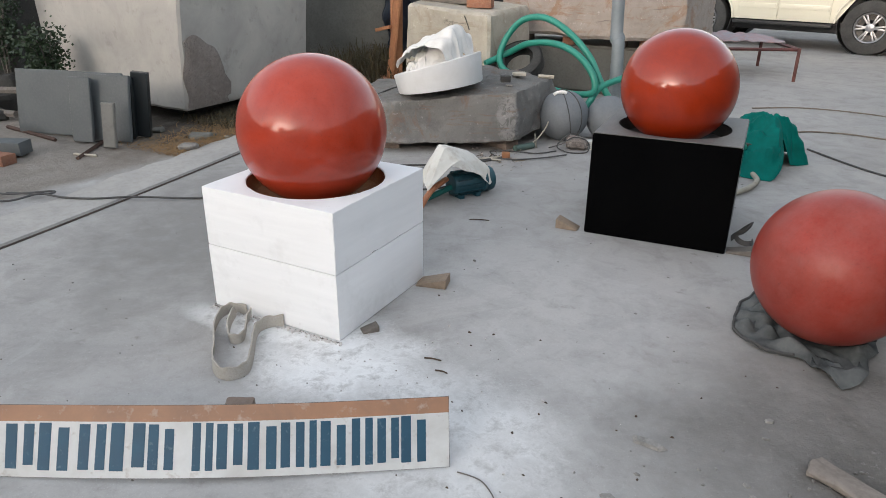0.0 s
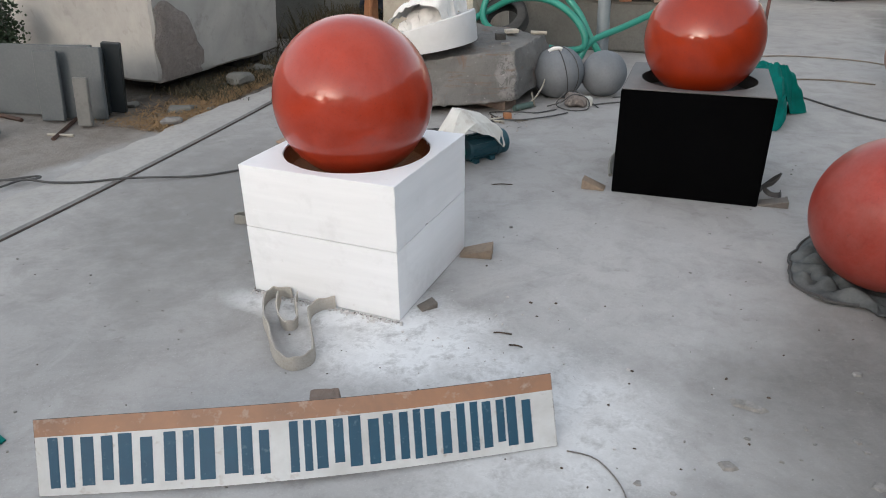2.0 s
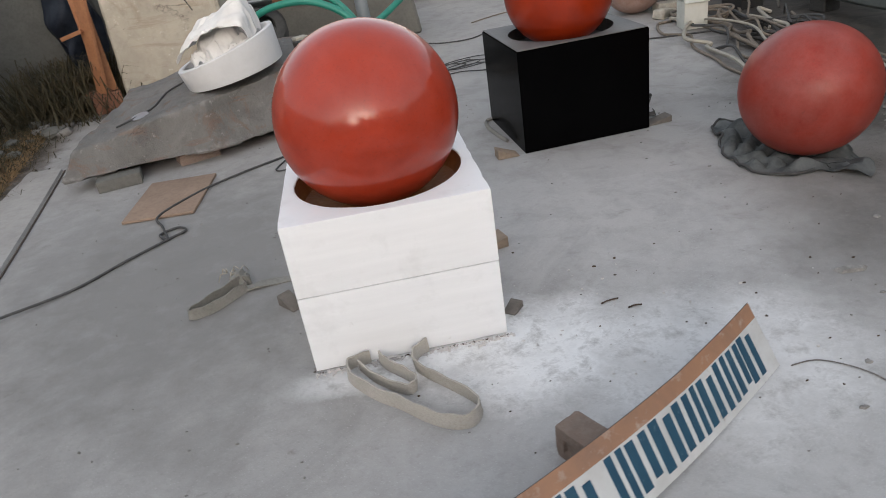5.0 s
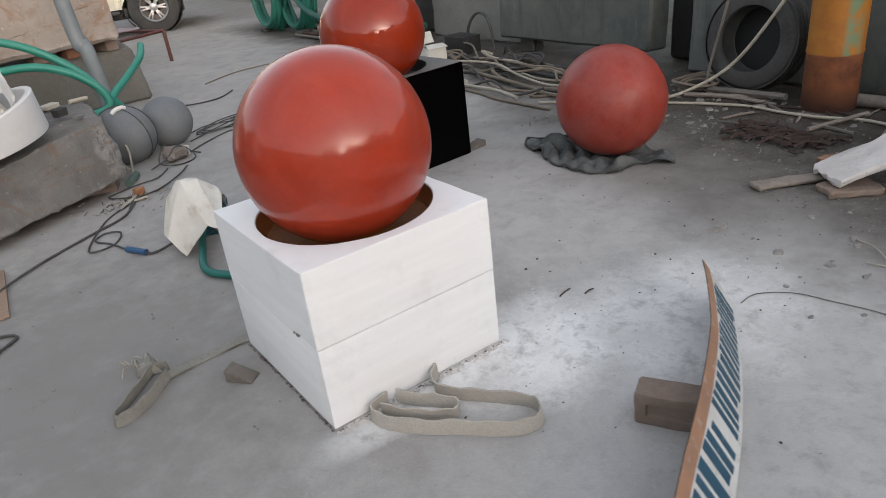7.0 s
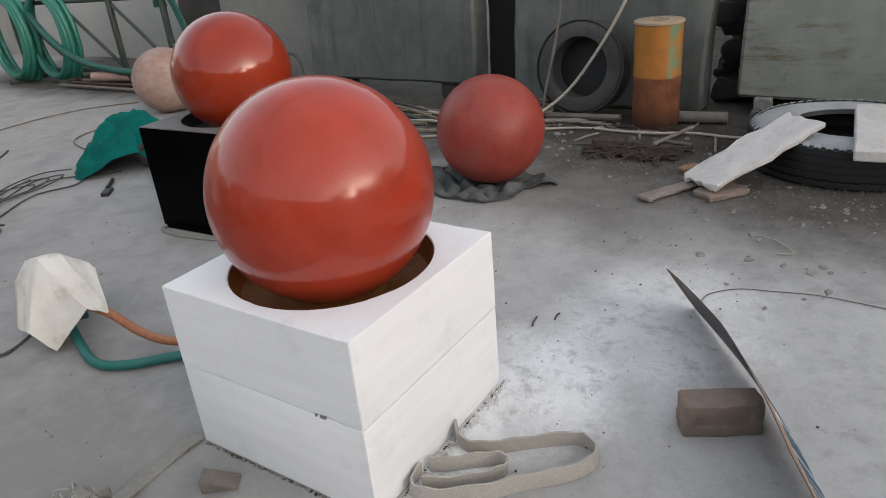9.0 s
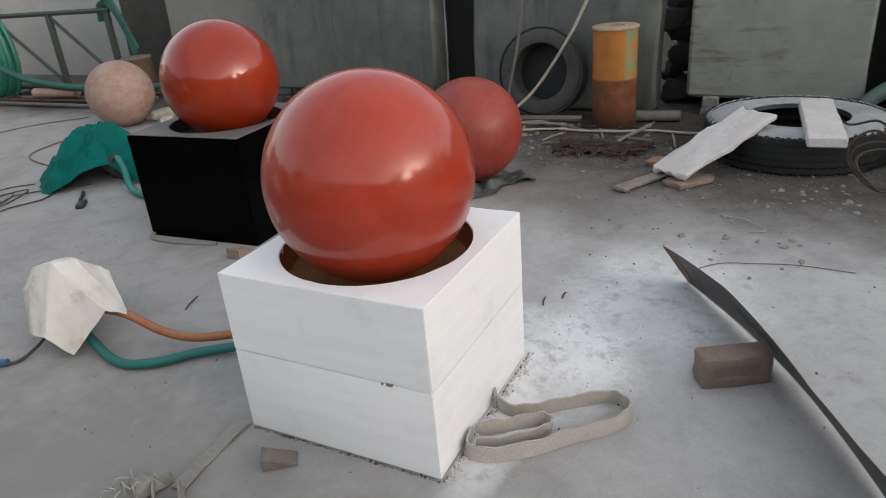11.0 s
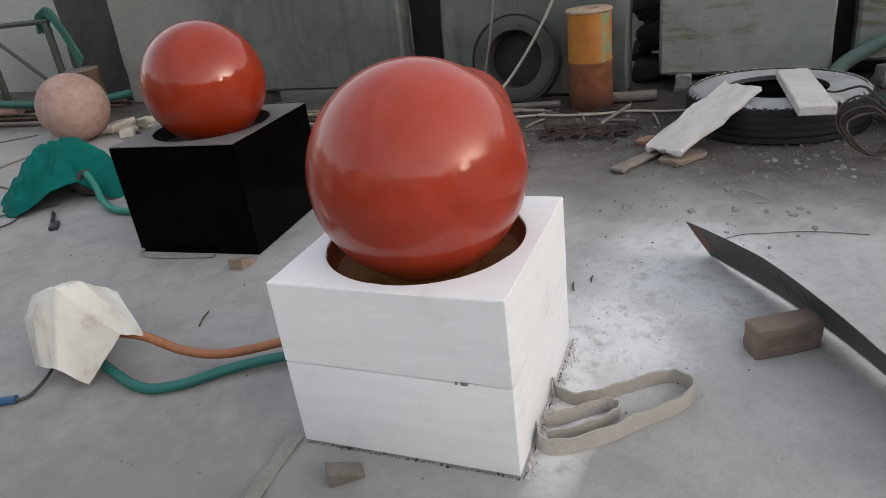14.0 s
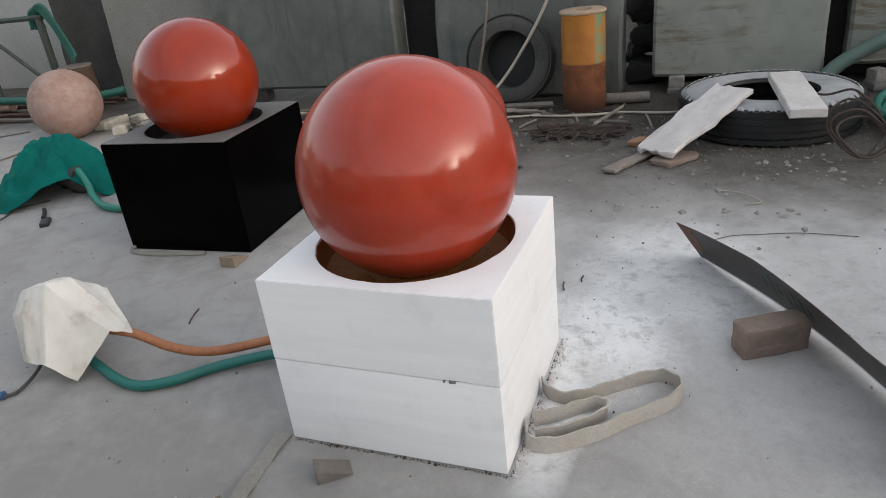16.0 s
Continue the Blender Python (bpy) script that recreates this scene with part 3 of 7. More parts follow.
def hexa(bottom, top, cuts=6, amp=0.02, scale=4.0, seed=0, bevel=0.03, fine=0.09, middle=None):
    """A rough stone between two rings of the same number of corners."""
    bm = bmesh.new()
    lo, hi = [bm.verts.new(p) for p in bottom], [bm.verts.new(p) for p in top]
    n = len(lo)
    bm.faces.new(lo[::-1])
    bm.faces.new(hi)
    rings = [lo] + ([[bm.verts.new(p) for p in middle]] if middle else []) + [hi]
    for u, v in zip(rings, rings[1:]):
        for i in range(n):
            bm.faces.new((u[i], u[(i + 1) % n], v[(i + 1) % n], v[i]))
    if bevel:
        bmesh.ops.bevel(bm, geom=bm.edges[:], offset=bevel, segments=1, affect="EDGES")
    bmesh.ops.triangulate(bm, faces=[f for f in bm.faces if len(f.verts) > 4])
    for _ in range(cuts):
        long = [e for e in bm.edges if e.calc_length() > fine]
        if not long or len(bm.verts) > 14000:
            break
        bmesh.ops.subdivide_edges(bm, edges=long, cuts=1, use_grid_fill=True)
        bmesh.ops.triangulate(bm, faces=[f for f in bm.faces if len(f.verts) > 4])
    return roughen(bm, amp, scale, seed, False)


def stone_block(sx, sy, sz, amp=0.012, scale=3.0, seed=0, bevel=0.02, cuts=4):
    """A quarried block, base at z = 0."""
    x, y = sx / 2, sy / 2
    return hexa([(-x, -y, 0), (x, -y, 0), (x, y, 0), (-x, y, 0)], [(-x, -y, sz), (x, -y, sz), (x, y, sz), (-x, y, sz)], cuts, amp, scale, seed, bevel)


def spline(points, steps=8, closed=False):
    """Points along a Catmull-Rom curve."""
    p = [Vector(q) for q in points]
    n = len(p)
    out = []
    for i in range(n if closed else n - 1):
        a, b, c, d = (p[(i - 1) % n], p[i], p[(i + 1) % n], p[(i + 2) % n]) if closed else (p[max(i - 1, 0)], p[i], p[i + 1], p[min(i + 2, n - 1)])
        for s in range(steps):
            t = s / steps
            out.append(0.5 * (2 * b + (c - a) * t + (2 * a - 5 * b + 4 * c - d) * t * t + (3 * b - a - 3 * c + d) * t ** 3))
    if not closed:
        out.append(p[-1])
    return out


def tube(points, r, sides=10, steps=8, closed=False, into=None):
    """A round tube along a curve."""
    bm = into or bmesh.new()
    path = spline(points, steps, closed)
    n = len(path)
    ref = Vector((0.13, 0.21, 0.97)).normalized()
    rings = []
    for i, q in enumerate(path):
        a, b = (path[i - 1], path[(i + 1) % n]) if closed else (path[max(i - 1, 0)], path[min(i + 1, n - 1)])
        d = (b - a).normalized()
        side = d.cross(ref)
        side = side.normalized() if side.length > 1e-3 else Vector((1, 0, 0))
        ref = side.cross(d).normalized()
        rings.append([bm.verts.new(q + (side * math.cos(k * math.tau / sides) + ref * math.sin(k * math.tau / sides)) * r) for k in range(sides)])
    for i in range(n if closed else n - 1):
        u, v = rings[i], rings[(i + 1) % n]
        for k in range(sides):
            bm.faces.new((u[k], u[(k + 1) % sides], v[(k + 1) % sides], v[k]))
    if not closed:
        bm.faces.new(rings[0][::-1])
        bm.faces.new(rings[-1])
    return bm


def ribbon(points, width, thick, steps=8, closed=False, lean=0.0, into=None):
    """A webbing strap that stands on its edge along a curve; lean lays it over."""
    bm = into or bmesh.new()
    path = spline(points, steps, closed)
    n = len(path)
    rings = []
    for i, q in enumerate(path):
        a, b = (path[i - 1], path[(i + 1) % n]) if closed else (path[max(i - 1, 0)], path[min(i + 1, n - 1)])
        d = (b - a).normalized()
        side = Vector((-d.y, d.x, 0)).normalized()
        up = (Vector((0, 0, 1)) * math.cos(lean) + side * math.sin(lean))
        nor = d.cross(up).normalized()
        w = width * (1 + 0.06 * math.sin(i * 0.7))
        rings.append([bm.verts.new(q + nor * s * thick / 2 + up * h * w) for s, h in ((-1, 0), (1, 0), (1, 1), (-1, 1))])
    for i in range(n if closed else n - 1):
        u, v = rings[i], rings[(i + 1) % n]
        for k in range(4):
            bm.faces.new((u[k], u[(k + 1) % 4], v[(k + 1) % 4], v[k]))
    if not closed:
        bm.faces.new(rings[0][::-1])
        bm.faces.new(rings[-1])
    return bm


def lathe(profile, seg=48, closed=True, m=None):
    """A surface of revolution about z; profile is (radius, height) pairs."""
    bm = bmesh.new()
    rings = []
    for r, z in profile:
        if r < 1e-5:
            rings.append([bm.verts.new((0, 0, z))])
        else:
            rings.append([bm.verts.new((r * math.cos(k * math.tau / seg), r * math.sin(k * math.tau / seg), z)) for k in range(seg)])
    pairs = list(zip(rings, rings[1:])) + ([(rings[-1], rings[0])] if closed else [])
    for u, v in pairs:
        for k in range(seg):
            q = [u[k % len(u)], u[(k + 1) % len(u)], v[(k + 1) % len(v)], v[k % len(v)]]
            q = list(dict.fromkeys(q))
            if len(q) > 2:
                bm.faces.new(q)
    if m:
        bmesh.ops.transform(bm, matrix=m, verts=bm.verts)
    return bm


def ball(r, seg=96, rings=64):
    bm = bmesh.new()
    bmesh.ops.create_uvsphere(bm, u_segments=seg, v_segments=rings, radius=r)
    return bm


def sheet(nu, nv, f, thick=0.004):
    """A thin sheet from a function of u and v in 0..1, with a thickness."""
    bm = bmesh.new()
    g = [[bm.verts.new(f(i / nu, j / nv)) for j in range(nv + 1)] for i in range(nu + 1)]
    for i in range(nu):
        for j in range(nv):
            bm.faces.new((g[i][j], g[i + 1][j], g[i + 1][j + 1], g[i][j + 1]))
    bmesh.ops.recalc_face_normals(bm, faces=bm.faces)
    bmesh.ops.solidify(bm, geom=bm.faces[:], thickness=thick)
    return bm


def drape(rows, nu=36, nv=36, thick=0.003, crease=0.006, seed=1, stiff=0.0):
    """A cloth that passes through a few rows of hanging points, with small creases."""
    def f(u, v):
        cols = []
        for row in rows:
            x = u * (len(row) - 1)
            cols.append(pick(row, x))
        p = pick(cols, v * (len(rows) - 1))
        n = noise.noise_vector(Vector((u * 4 + seed, v * 4, seed))) + 0.4 * noise.noise_vector(Vector((u * 11, v * 11, seed)))
        fold = abs(noise.noise(Vector((u * 3.2 + v * 2.0, v * 3.2 - u * 1.5, seed + 4)))) + 0.6 * abs(noise.noise(Vector((u * 5 - v * 4, v * 6, seed + 9))))
        p = p + n * crease - Vector((0.3, -0.4, 1.0)) * (fold - 0.25) * crease * 2.2
        p.z = max(p.z, 0.004)
        return p

    def pick(pts, x):
        n = len(pts)
        i = min(int(x), n - 2)
        t = x - i
        a, b, c, d = (Vector(pts[max(i - 1, 0)]), Vector(pts[i]), Vector(pts[i + 1]), Vector(pts[min(i + 2, n - 1)]))
        curve = 0.5 * (2 * b + (c - a) * t + (2 * a - 5 * b + 4 * c - d) * t * t + (3 * b - a - 3 * c + d) * t ** 3)
        return curve.lerp(b.lerp(c, t), stiff)

    return sheet(nu, nv, f, thick)


def scatter(name, count, place, size, material, label, category, seed, flat=0.4, parent=None):
    """Many small uneven chips in one mesh."""
    rnd = random.Random(seed)
    vs, fs = [], []
    for _ in range(count):
        x, y, z = place(rnd)
        s = size * rnd.uniform(0.4, 1.6) * (2.2 if rnd.random() < 0.06 else 1)
        a = rnd.uniform(0, math.tau)
        sx, sy, sz = s * rnd.uniform(0.6, 1.5), s * rnd.uniform(0.5, 1), s * flat * rnd.uniform(0.5, 1.3)
        base = len(vs)
        for k in range(5):
            b = a + k * math.tau / 5 + rnd.uniform(-0.3, 0.3)
            q = rnd.uniform(0.7, 1.1)
            vs.append((x + math.cos(b) * sx * q, y + math.sin(b) * sy * q, z - 0.002))
            vs.append((x + math.cos(b) * sx * q * 0.75, y + math.sin(b) * sy * q * 0.75, z + sz))
        for k in range(5):
            i, j = base + 2 * k, base + 2 * ((k + 1) % 5)
            fs.append((i, j, j + 1, i + 1))
        fs.append(tuple(base + 2 * k + 1 for k in range(5)))
    me = bpy.data.meshes.new(name)
    me.from_pydata(vs, [], fs)
    me.materials.append(material)
    ob = new(name, me)
    return tagged(ob, label, category, kind="stuff")

# ---- ground and enclosing walls ----


def build_ground():
    def marks(lo, hi, step):
        inner = [lo + i * step for i in range(int((hi - lo) / step) + 1)]
        return [-400, -150, -60, -30, -18, -12] + inner + [12, 18, 30, 60, 150, 400]

    xs, ys = marks(-8, 8, 0.125), marks(-8, 8, 0.125)
    vs = []
    for x in xs:
        for y in ys:
            left = min(max((-2.2 - x) / 0.5, 0), 1)
            right = min(max((x - 2.4) / 0.6, 0), 1) * min(max((3.0 - y) / 0.6, 0), 1)
            z = (left + right) * (noise.noise(Vector((x * 1.9, y * 1.9, 3))) * 0.012 + noise.noise(Vector((x * 5, y * 5, 8))) * 0.006)
            vs.append((x, y, z))
    n = len(ys)
    fs = [(i * n + j, (i + 1) * n + j, (i + 1) * n + j + 1, i * n + j + 1) for i in range(len(xs) - 1) for j in range(n - 1)]
    me = bpy.data.meshes.new("ground")
    me.from_pydata(vs, [], fs)
    me.shade_smooth()
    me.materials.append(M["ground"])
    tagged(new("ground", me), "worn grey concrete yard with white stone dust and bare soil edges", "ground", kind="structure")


build_ground()


def yard_wall(name, x0, y0, x1, y1, h, thick=0.22):
    a, b = Vector((x0, y0, 0)), Vector((x1, y1, 0))
    d = b - a
    m = Matrix.Translation((a + b) / 2) @ Matrix.Rotation(math.atan2(d.y, d.x), 4, "Z")
    bm = box(d.length, thick, h, bevel=0.01)
    add(bm, box(d.length + 0.04, thick + 0.06, 0.07, (0, 0, h + 0.001), bevel=0.01))
    single(name, bm, M["plaster"], "pale plastered wall of the yard enclosure, partly added out of view", "wall", m, kind="structure")


yard_wall("wall_north", -9, 16.5, 9, 16.5, 2.4)
yard_wall("wall_east", 4.5, 3.6, 4.5, 16.3, 2.4)
# unseen stepped walls added to give the balls a skyline to reflect
for k, (x0, x1, y, h) in enumerate(((-12, -6.2, -11, 2.6), (-6.2, -3.4, -11.3, 2.2), (-3.4, -0.6, -11, 1.9), (-0.6, 1.2, -11.4, 2.1), (1.2, 4.4, -11, 1.9), (4.4, 8.0, -11.2, 2.6), (8.0, 14, -11, 2.2))):
    yard_wall("wall_south_%d" % (k + 1), x0, y, x1, y, h)
# walls added to close the yard west and southeast
yard_wall("wall_west", -8.5, -10.8, -8.5, 16.3, 2.4)
yard_wall("wall_southeast", 9, -10.8, 9, 3.4, 2.4)


def unseen_tree(x, y, h, spread, seed):
    """An unseen tree beyond the wall: tapered trunk, limbs and a ragged crown of small leaf clumps."""
    rnd = random.Random(seed)
    root = thing("tree", "dark leafy tree added out of view beyond the yard wall", "tree", pose(x, y, 0), "trees beyond the wall")
    bm = lathe([(0.0, 0.0), (0.17, 0.0), (0.12, h * 0.25), (0.08, h * 0.55), (0.02, h * 0.9), (0.0, h * 0.9)], 10, False)
    tips = []
    for k in range(11):
        a, up = rnd.uniform(0, math.tau), rnd.uniform(0.35, 0.8)
        reach = spread * rnd.uniform(0.45, 1.0) * (1.1 - 0.5 * abs(up - 0.55))
        tip = Vector((math.cos(a) * reach, math.sin(a) * reach, h * up + reach * 0.35))
        tips.append(tip)
        tube([(0, 0, h * up * 0.7), tuple(tip * 0.5 + Vector((0, 0, h * up * 0.35))), tuple(tip)], 0.03, 5, 4, False, bm)
    tips.append(Vector((0, 0, h * 0.92)))
    part("trunk", bm, M["bark"], root)
    vs, fs = [], []
    for _ in range(2600):
        c = rnd.choice(tips)
        p = c + Vector((rnd.gauss(0, 0.36), rnd.gauss(0, 0.36), rnd.gauss(0, 0.26)))
        d = Vector([rnd.gauss(0, 1) for _ in range(3)]).normalized()
        e = d.orthogonal().normalized()
        l, w = rnd.uniform(0.10, 0.20), rnd.uniform(0.04, 0.08)
        n = len(vs)
        vs += [tuple(p), tuple(p + d * l * 0.5 + e * w), tuple(p + d * l), tuple(p + d * l * 0.5 - e * w)]
        fs.append((n, n + 1, n + 2, n + 3))
    me = bpy.data.meshes.new("crown")
    me.from_pydata(vs, [], fs)
    me.materials.append(M["leaf"])
    ob = new("crown", me)
    ob.parent = root
    tagged(ob, "ragged crown of dark leaves", kind="stuff")


# trees added out of view: reflected skyline, and a screen against low sky glow
for k, (x, y, h, spread) in enumerate(((-9.5, -13.5, 4.6, 1.7), (-6.6, -14.0, 5.2, 1.9), (-1.9, -13.2, 3.3, 1.2), (-2.7, -14.6, 4.4, 1.3), (-1.2, -12.7, 3.6, 1.1), (0.9, -13.9, 3.5, 1.3), (3.2, -13.6, 3.9, 1.3), (5.6, -14.2, 5.0, 1.9), (8.8, -13.2, 4.4, 1.6))):
    unseen_tree(x, y, h, spread, 900 + k)

M["groove brown"] = mottled("dull brown groove", (0.085, 0.065, 0.052), (0.055, 0.044, 0.036), (0.13, 0.085, 0.06), 6, 40, 0.8)
# dark raised line standing for the groove between concrete floor and outer strip
rail = tube([(-1.50, -2.4, 0.004), (-1.56, -0.8, 0.004), (-1.645, 0.2, 0.004), (-1.78, 1.3, 0.004), (-1.93, 2.35, 0.004)], 0.005, 6, 6)
single("edge_rail", rail, M["groove brown"], "thin dark line standing for a groove in the concrete edge", "rail", kind="structure")


def strip():
    """The outer strip of concrete, a little higher than the floor."""
    line = spline([(-1.50, -2.4, 0), (-1.56, -0.8, 0), (-1.645, 0.2, 0), (-1.78, 1.3, 0), (-1.93, 2.35, 0)], 14)
    bm = bmesh.new()
    rows = []
    for i, p in enumerate(line):
        w = 0.36 + 0.07 * noise.noise(Vector((i * 0.35, 0, 1))) - 0.10 * max(0, (p.y - 1.2))
        q = [(p.x - 0.012, p.y, 0.0), (p.x - 0.018, p.y, 0.016), (p.x - w * 0.5, p.y + 0.03, 0.018), (p.x - w, p.y + 0.06, 0.014), (p.x - w - 0.03, p.y + 0.06, -0.01)]
        rows.append([bm.verts.new(k) for k in q])
    for u, v in zip(rows, rows[1:]):
        for k in range(4):
            bm.faces.new((u[k], u[k + 1], v[k + 1], v[k]))
    single("pavement_strip", bm, M["strip"], "worn strip of concrete paving along the groove", "pavement", kind="structure")


M["strap grey"] = mottled("muddy grey webbing", (0.2652, 0.2535, 0.2262), (0.2106, 0.2012, 0.1778), (0.1326, 0.1209, 0.1014), 9, 120, 0.92, bump=0.5, distance=0.002)
M["strip"] = mottled("worn strip concrete", (0.40, 0.383, 0.358), (0.33, 0.316, 0.298), (0.24, 0.23, 0.214), 2.5, 30, 0.88, bump=0.2)
strip()

# ---- the white fountain ----


def drilled_block(sx, sy, z0, z1, r, depth, bevel=0.005):
    """A square block with a round hole sunk in its top."""
    bm = bmesh.new()
    n = 64
    rings = {k: [] for k in ("b", "t", "i", "d")}
    for k in range(n):
        a = math.tau * k / n
        c, s = math.cos(a), math.sin(a)
        q = 1 / max(abs(c), abs(s))
        x, y = c * q * sx / 2, s * q * sy / 2
        rings["b"].append(bm.verts.new((x, y, z0)))
        rings["t"].append(bm.verts.new((x, y, z1)))
        rings["i"].append(bm.verts.new((c * r, s * r, z1)))
        rings["d"].append(bm.verts.new((c * r * 0.985, s * r * 0.985, z1 - depth)))
    for u, v in (("b", "t"), ("t", "i"), ("i", "d")):
        for k in range(n):
            j = (k + 1) % n
            bm.faces.new((rings[u][k], rings[u][j], rings[v][j], rings[v][k]))
    bm.faces.new(rings["b"][::-1])
    bm.faces.new(rings["d"])
    bm.normal_update()
    sharp = [e for e in bm.edges if len(e.link_faces) == 2 and e.calc_face_angle(0) > 0.6 and not (e.verts[0].co.z < z1 - depth * 0.9 and e.verts[0].co.xy.length < r)]
    bmesh.ops.bevel(bm, geom=sharp, offset=bevel, segments=2, affect="EDGES")
    return bm


def chipped(bm, seed, amount=0.010):
    """Knocks small chips out of the outer edges."""
    for v in bm.verts:
        n = noise.noise(v.co * 26 + Vector((seed, 0, 0)))
        if n > 0.25:
            v.co.x *= 1 - (n - 0.25) * amount * 4
            v.co.y *= 1 - (n - 0.25) * amount * 4
    return bm


white = thing("fountain_base", "white marble fountain base of two stacked blocks, brown bowl", "fountain", group="ball fountains")
white.matrix_world = pose(0, 0.004, 0)
low = box(0.598, 0.606, 0.256, (0, 0, 0.004), 0.0016)
add(low, box(0.586, 0.594, 0.006, (0, 0, 0.0), 0.0))
part("lower_block", low, M["marble"], white)
part("upper_block", chipped(drilled_block(0.600, 0.608, 0.263, 0.492, 0.265, 0.10, 0.0018), 3), M["marble"], white)
part("joint", box(0.588, 0.596, 0.0045, (0, 0, 0.2592), 0.0), M["joint"], white, "thin grey mortar joint")
bowl = lathe([(0.2635, 0.488), (0.258, 0.452), (0.245, 0.430), (0.19, 0.414), (0.135, 0.410), (0.118, 0.424), (0.10, 0.414), (0.0, 0.397), (0.0, 0.393), (0.262, 0.393)], 64)
part("bowl", bowl, M["bowl"], white, "wet brown-stained bowl")
bm = bmesh.new()
for y, w in ((-0.186, 0.017), (-0.165, 0.006)):
    add(bm, roughen(box(0.010, w, 0.007, (-0.2970, y, 0.2575), 0.002), 0.002, 60, 2))
part("chip", bm, M["rock"], white, "dark chips along the joint")

single("granite_ball", ball(0.278), M["red"], "polished red granite ball standing in a white fountain base", "ball", pose(0, 0, 0.678, 20, 40, 10), "granite balls")

# ---- the black fountain ----
mk = pose(1.052, 1.508, 0, 0, 0, 3.6)
black = thing("fountain_base", "polished black granite fountain base with a dusty grey top", "fountain", mk, "ball fountains")
part("body", drilled_block(0.667, 0.64, 0.0, 0.506, 0.272, 0.12, 0.004), M["black"], black)


def ring_plate(sx, sy, z, r, thick):
    bm = drilled_block(sx, sy, z, z + thick, r, thick * 0.5, 0.002)
    bmesh.ops.delete(bm, geom=[f for f in bm.faces if len(f.verts) > 20], context="FACES")
    return bm


part("dusty_top", ring_plate(0.660, 0.633, 0.5065, 0.272, 0.004), M["black top"], black, "grey dusty rim of the top")
part("bowl", lathe([(0.270, 0.504), (0.262, 0.442), (0.15, 0.424), (0.12, 0.436), (0.0, 0.424), (0.0, 0.417), (0.27, 0.417)], 64), M["bowl dark"], black)
single("granite_ball", ball(0.273), M["red deep"], "wet glossy orange-red granite ball on a black fountain base", "ball", pose(1.049, 1.488, 0.702, 60, 10, 0), "granite balls")

# loose balls
single("granite_ball", ball(0.273), M["red matt"], "dull unpolished red granite ball resting on a grey rag", "ball", pose(1.815, 0.558, 0.288, 15, 0, 60), "granite balls")
single("stone_ball", ball(0.265, 64, 48), M["pink stone"], "pale pink sandstone ball on the concrete", "ball", pose(2.46, 4.02, 0.265, 30, 20, 0), "stone balls")
single("stone_ball", ball(0.187, 64, 48), M["grey ball"], "dusty grey granite ball tied with a thin cord", "ball", pose(0.0, 2.95, 0.173), "stone balls")
single("stone_ball", ball(0.166, 64, 48), M["grey ball"], "dusty grey granite ball beside a larger one", "ball", pose(0.305, 3.10, 0.157), "stone balls")
for turn, drop in ((0.45, 0.0), (0.95, 0.3)):
    loop = []
    for k in range(24):
        a = k * math.tau / 24
        v = Vector((math.cos(a) * math.cos(turn), math.cos(a) * -math.sin(turn), math.sin(a)))
        v = Matrix.Rotation(drop, 3, "X") @ v
        loop.append(tuple(Vector((0.0, 2.95, 0.173)) + v * 0.1895))
    single("cord", tube([(x, y, max(z, 0.004)) for x, y, z in loop], 0.0035, 6, 3, True), M["cable black"], "thin dark cord looped round a grey ball", "cord", None, "cords round a ball")
clip = tube([(-0.055, 2.87, 0.335), (-0.03, 2.875, 0.352), (0.01, 2.885, 0.358), (0.035, 2.89, 0.350)], 0.013, 8, 6)
single("rope_end", clip, M["cloth bright"], "short end of white rope over a grey ball", "rope")

# ---- grey rag under the loose ball ----


def rag(u, v):
    a = v * math.tau
    keys = ((-180, 0.27), (-150, 0.30), (-128, 0.31), (-108, 0.27), (-92, 0.27), (-76, 0.41), (-66, 0.38), (-45, 0.24), (0, 0.20), (50, 0.24), (80, 0.33), (100, 0.47), (112, 0.44), (130, 0.30), (180, 0.27))
    q = (math.degrees(a) + 180) % 360 - 180
    r = float(np.interp(q, [k[0] for k in keys], [k[1] for k in keys])) * u * (1 + 0.05 * noise.noise(Vector((math.cos(a) * 4, math.sin(a) * 4, 4))))
    x, y = 1.80 + r * math.cos(a), 0.62 + r * math.sin(a)
    d = math.hypot(x - 1.815, y - 0.558)
    z = 0.004 + abs(noise.noise(Vector((x * 9, y * 9, 1)))) * 0.13 * min(1, max(0, (d - 0.06) / 0.1)) * (0.35 + 0.65 * min(1, (1 - u) * 4))
    return x, y, min(z, 0.003 + max(0, 0.280 - math.sqrt(max(0, 0.273 ** 2 - d * d))) if d < 0.27 else z)


cloth_rag = thing("rag", "crumpled dirty grey rag under a red ball", "cloth")
part("cloth", sheet(22, 80, rag, 0.004), M["cloth grey"], cloth_rag)
hem = [rag(0.99, k / 60) for k in range(60)]
part("hem", tube([(x, y, z + 0.004) for x, y, z in hem[:44]], 0.006, 6, 2), M["cable black"], cloth_rag, "dark hem cord")

# ---- sign board and brick ----
base_a, base_b = Vector((-0.163, -1.342, 0)), Vector((0.953, -0.696, 0))
along = (base_b - base_a).normalized()
SIGN_L = (base_b - base_a).length
SIGN_H = 0.189
across = Vector((-along.y, along.x, 0))


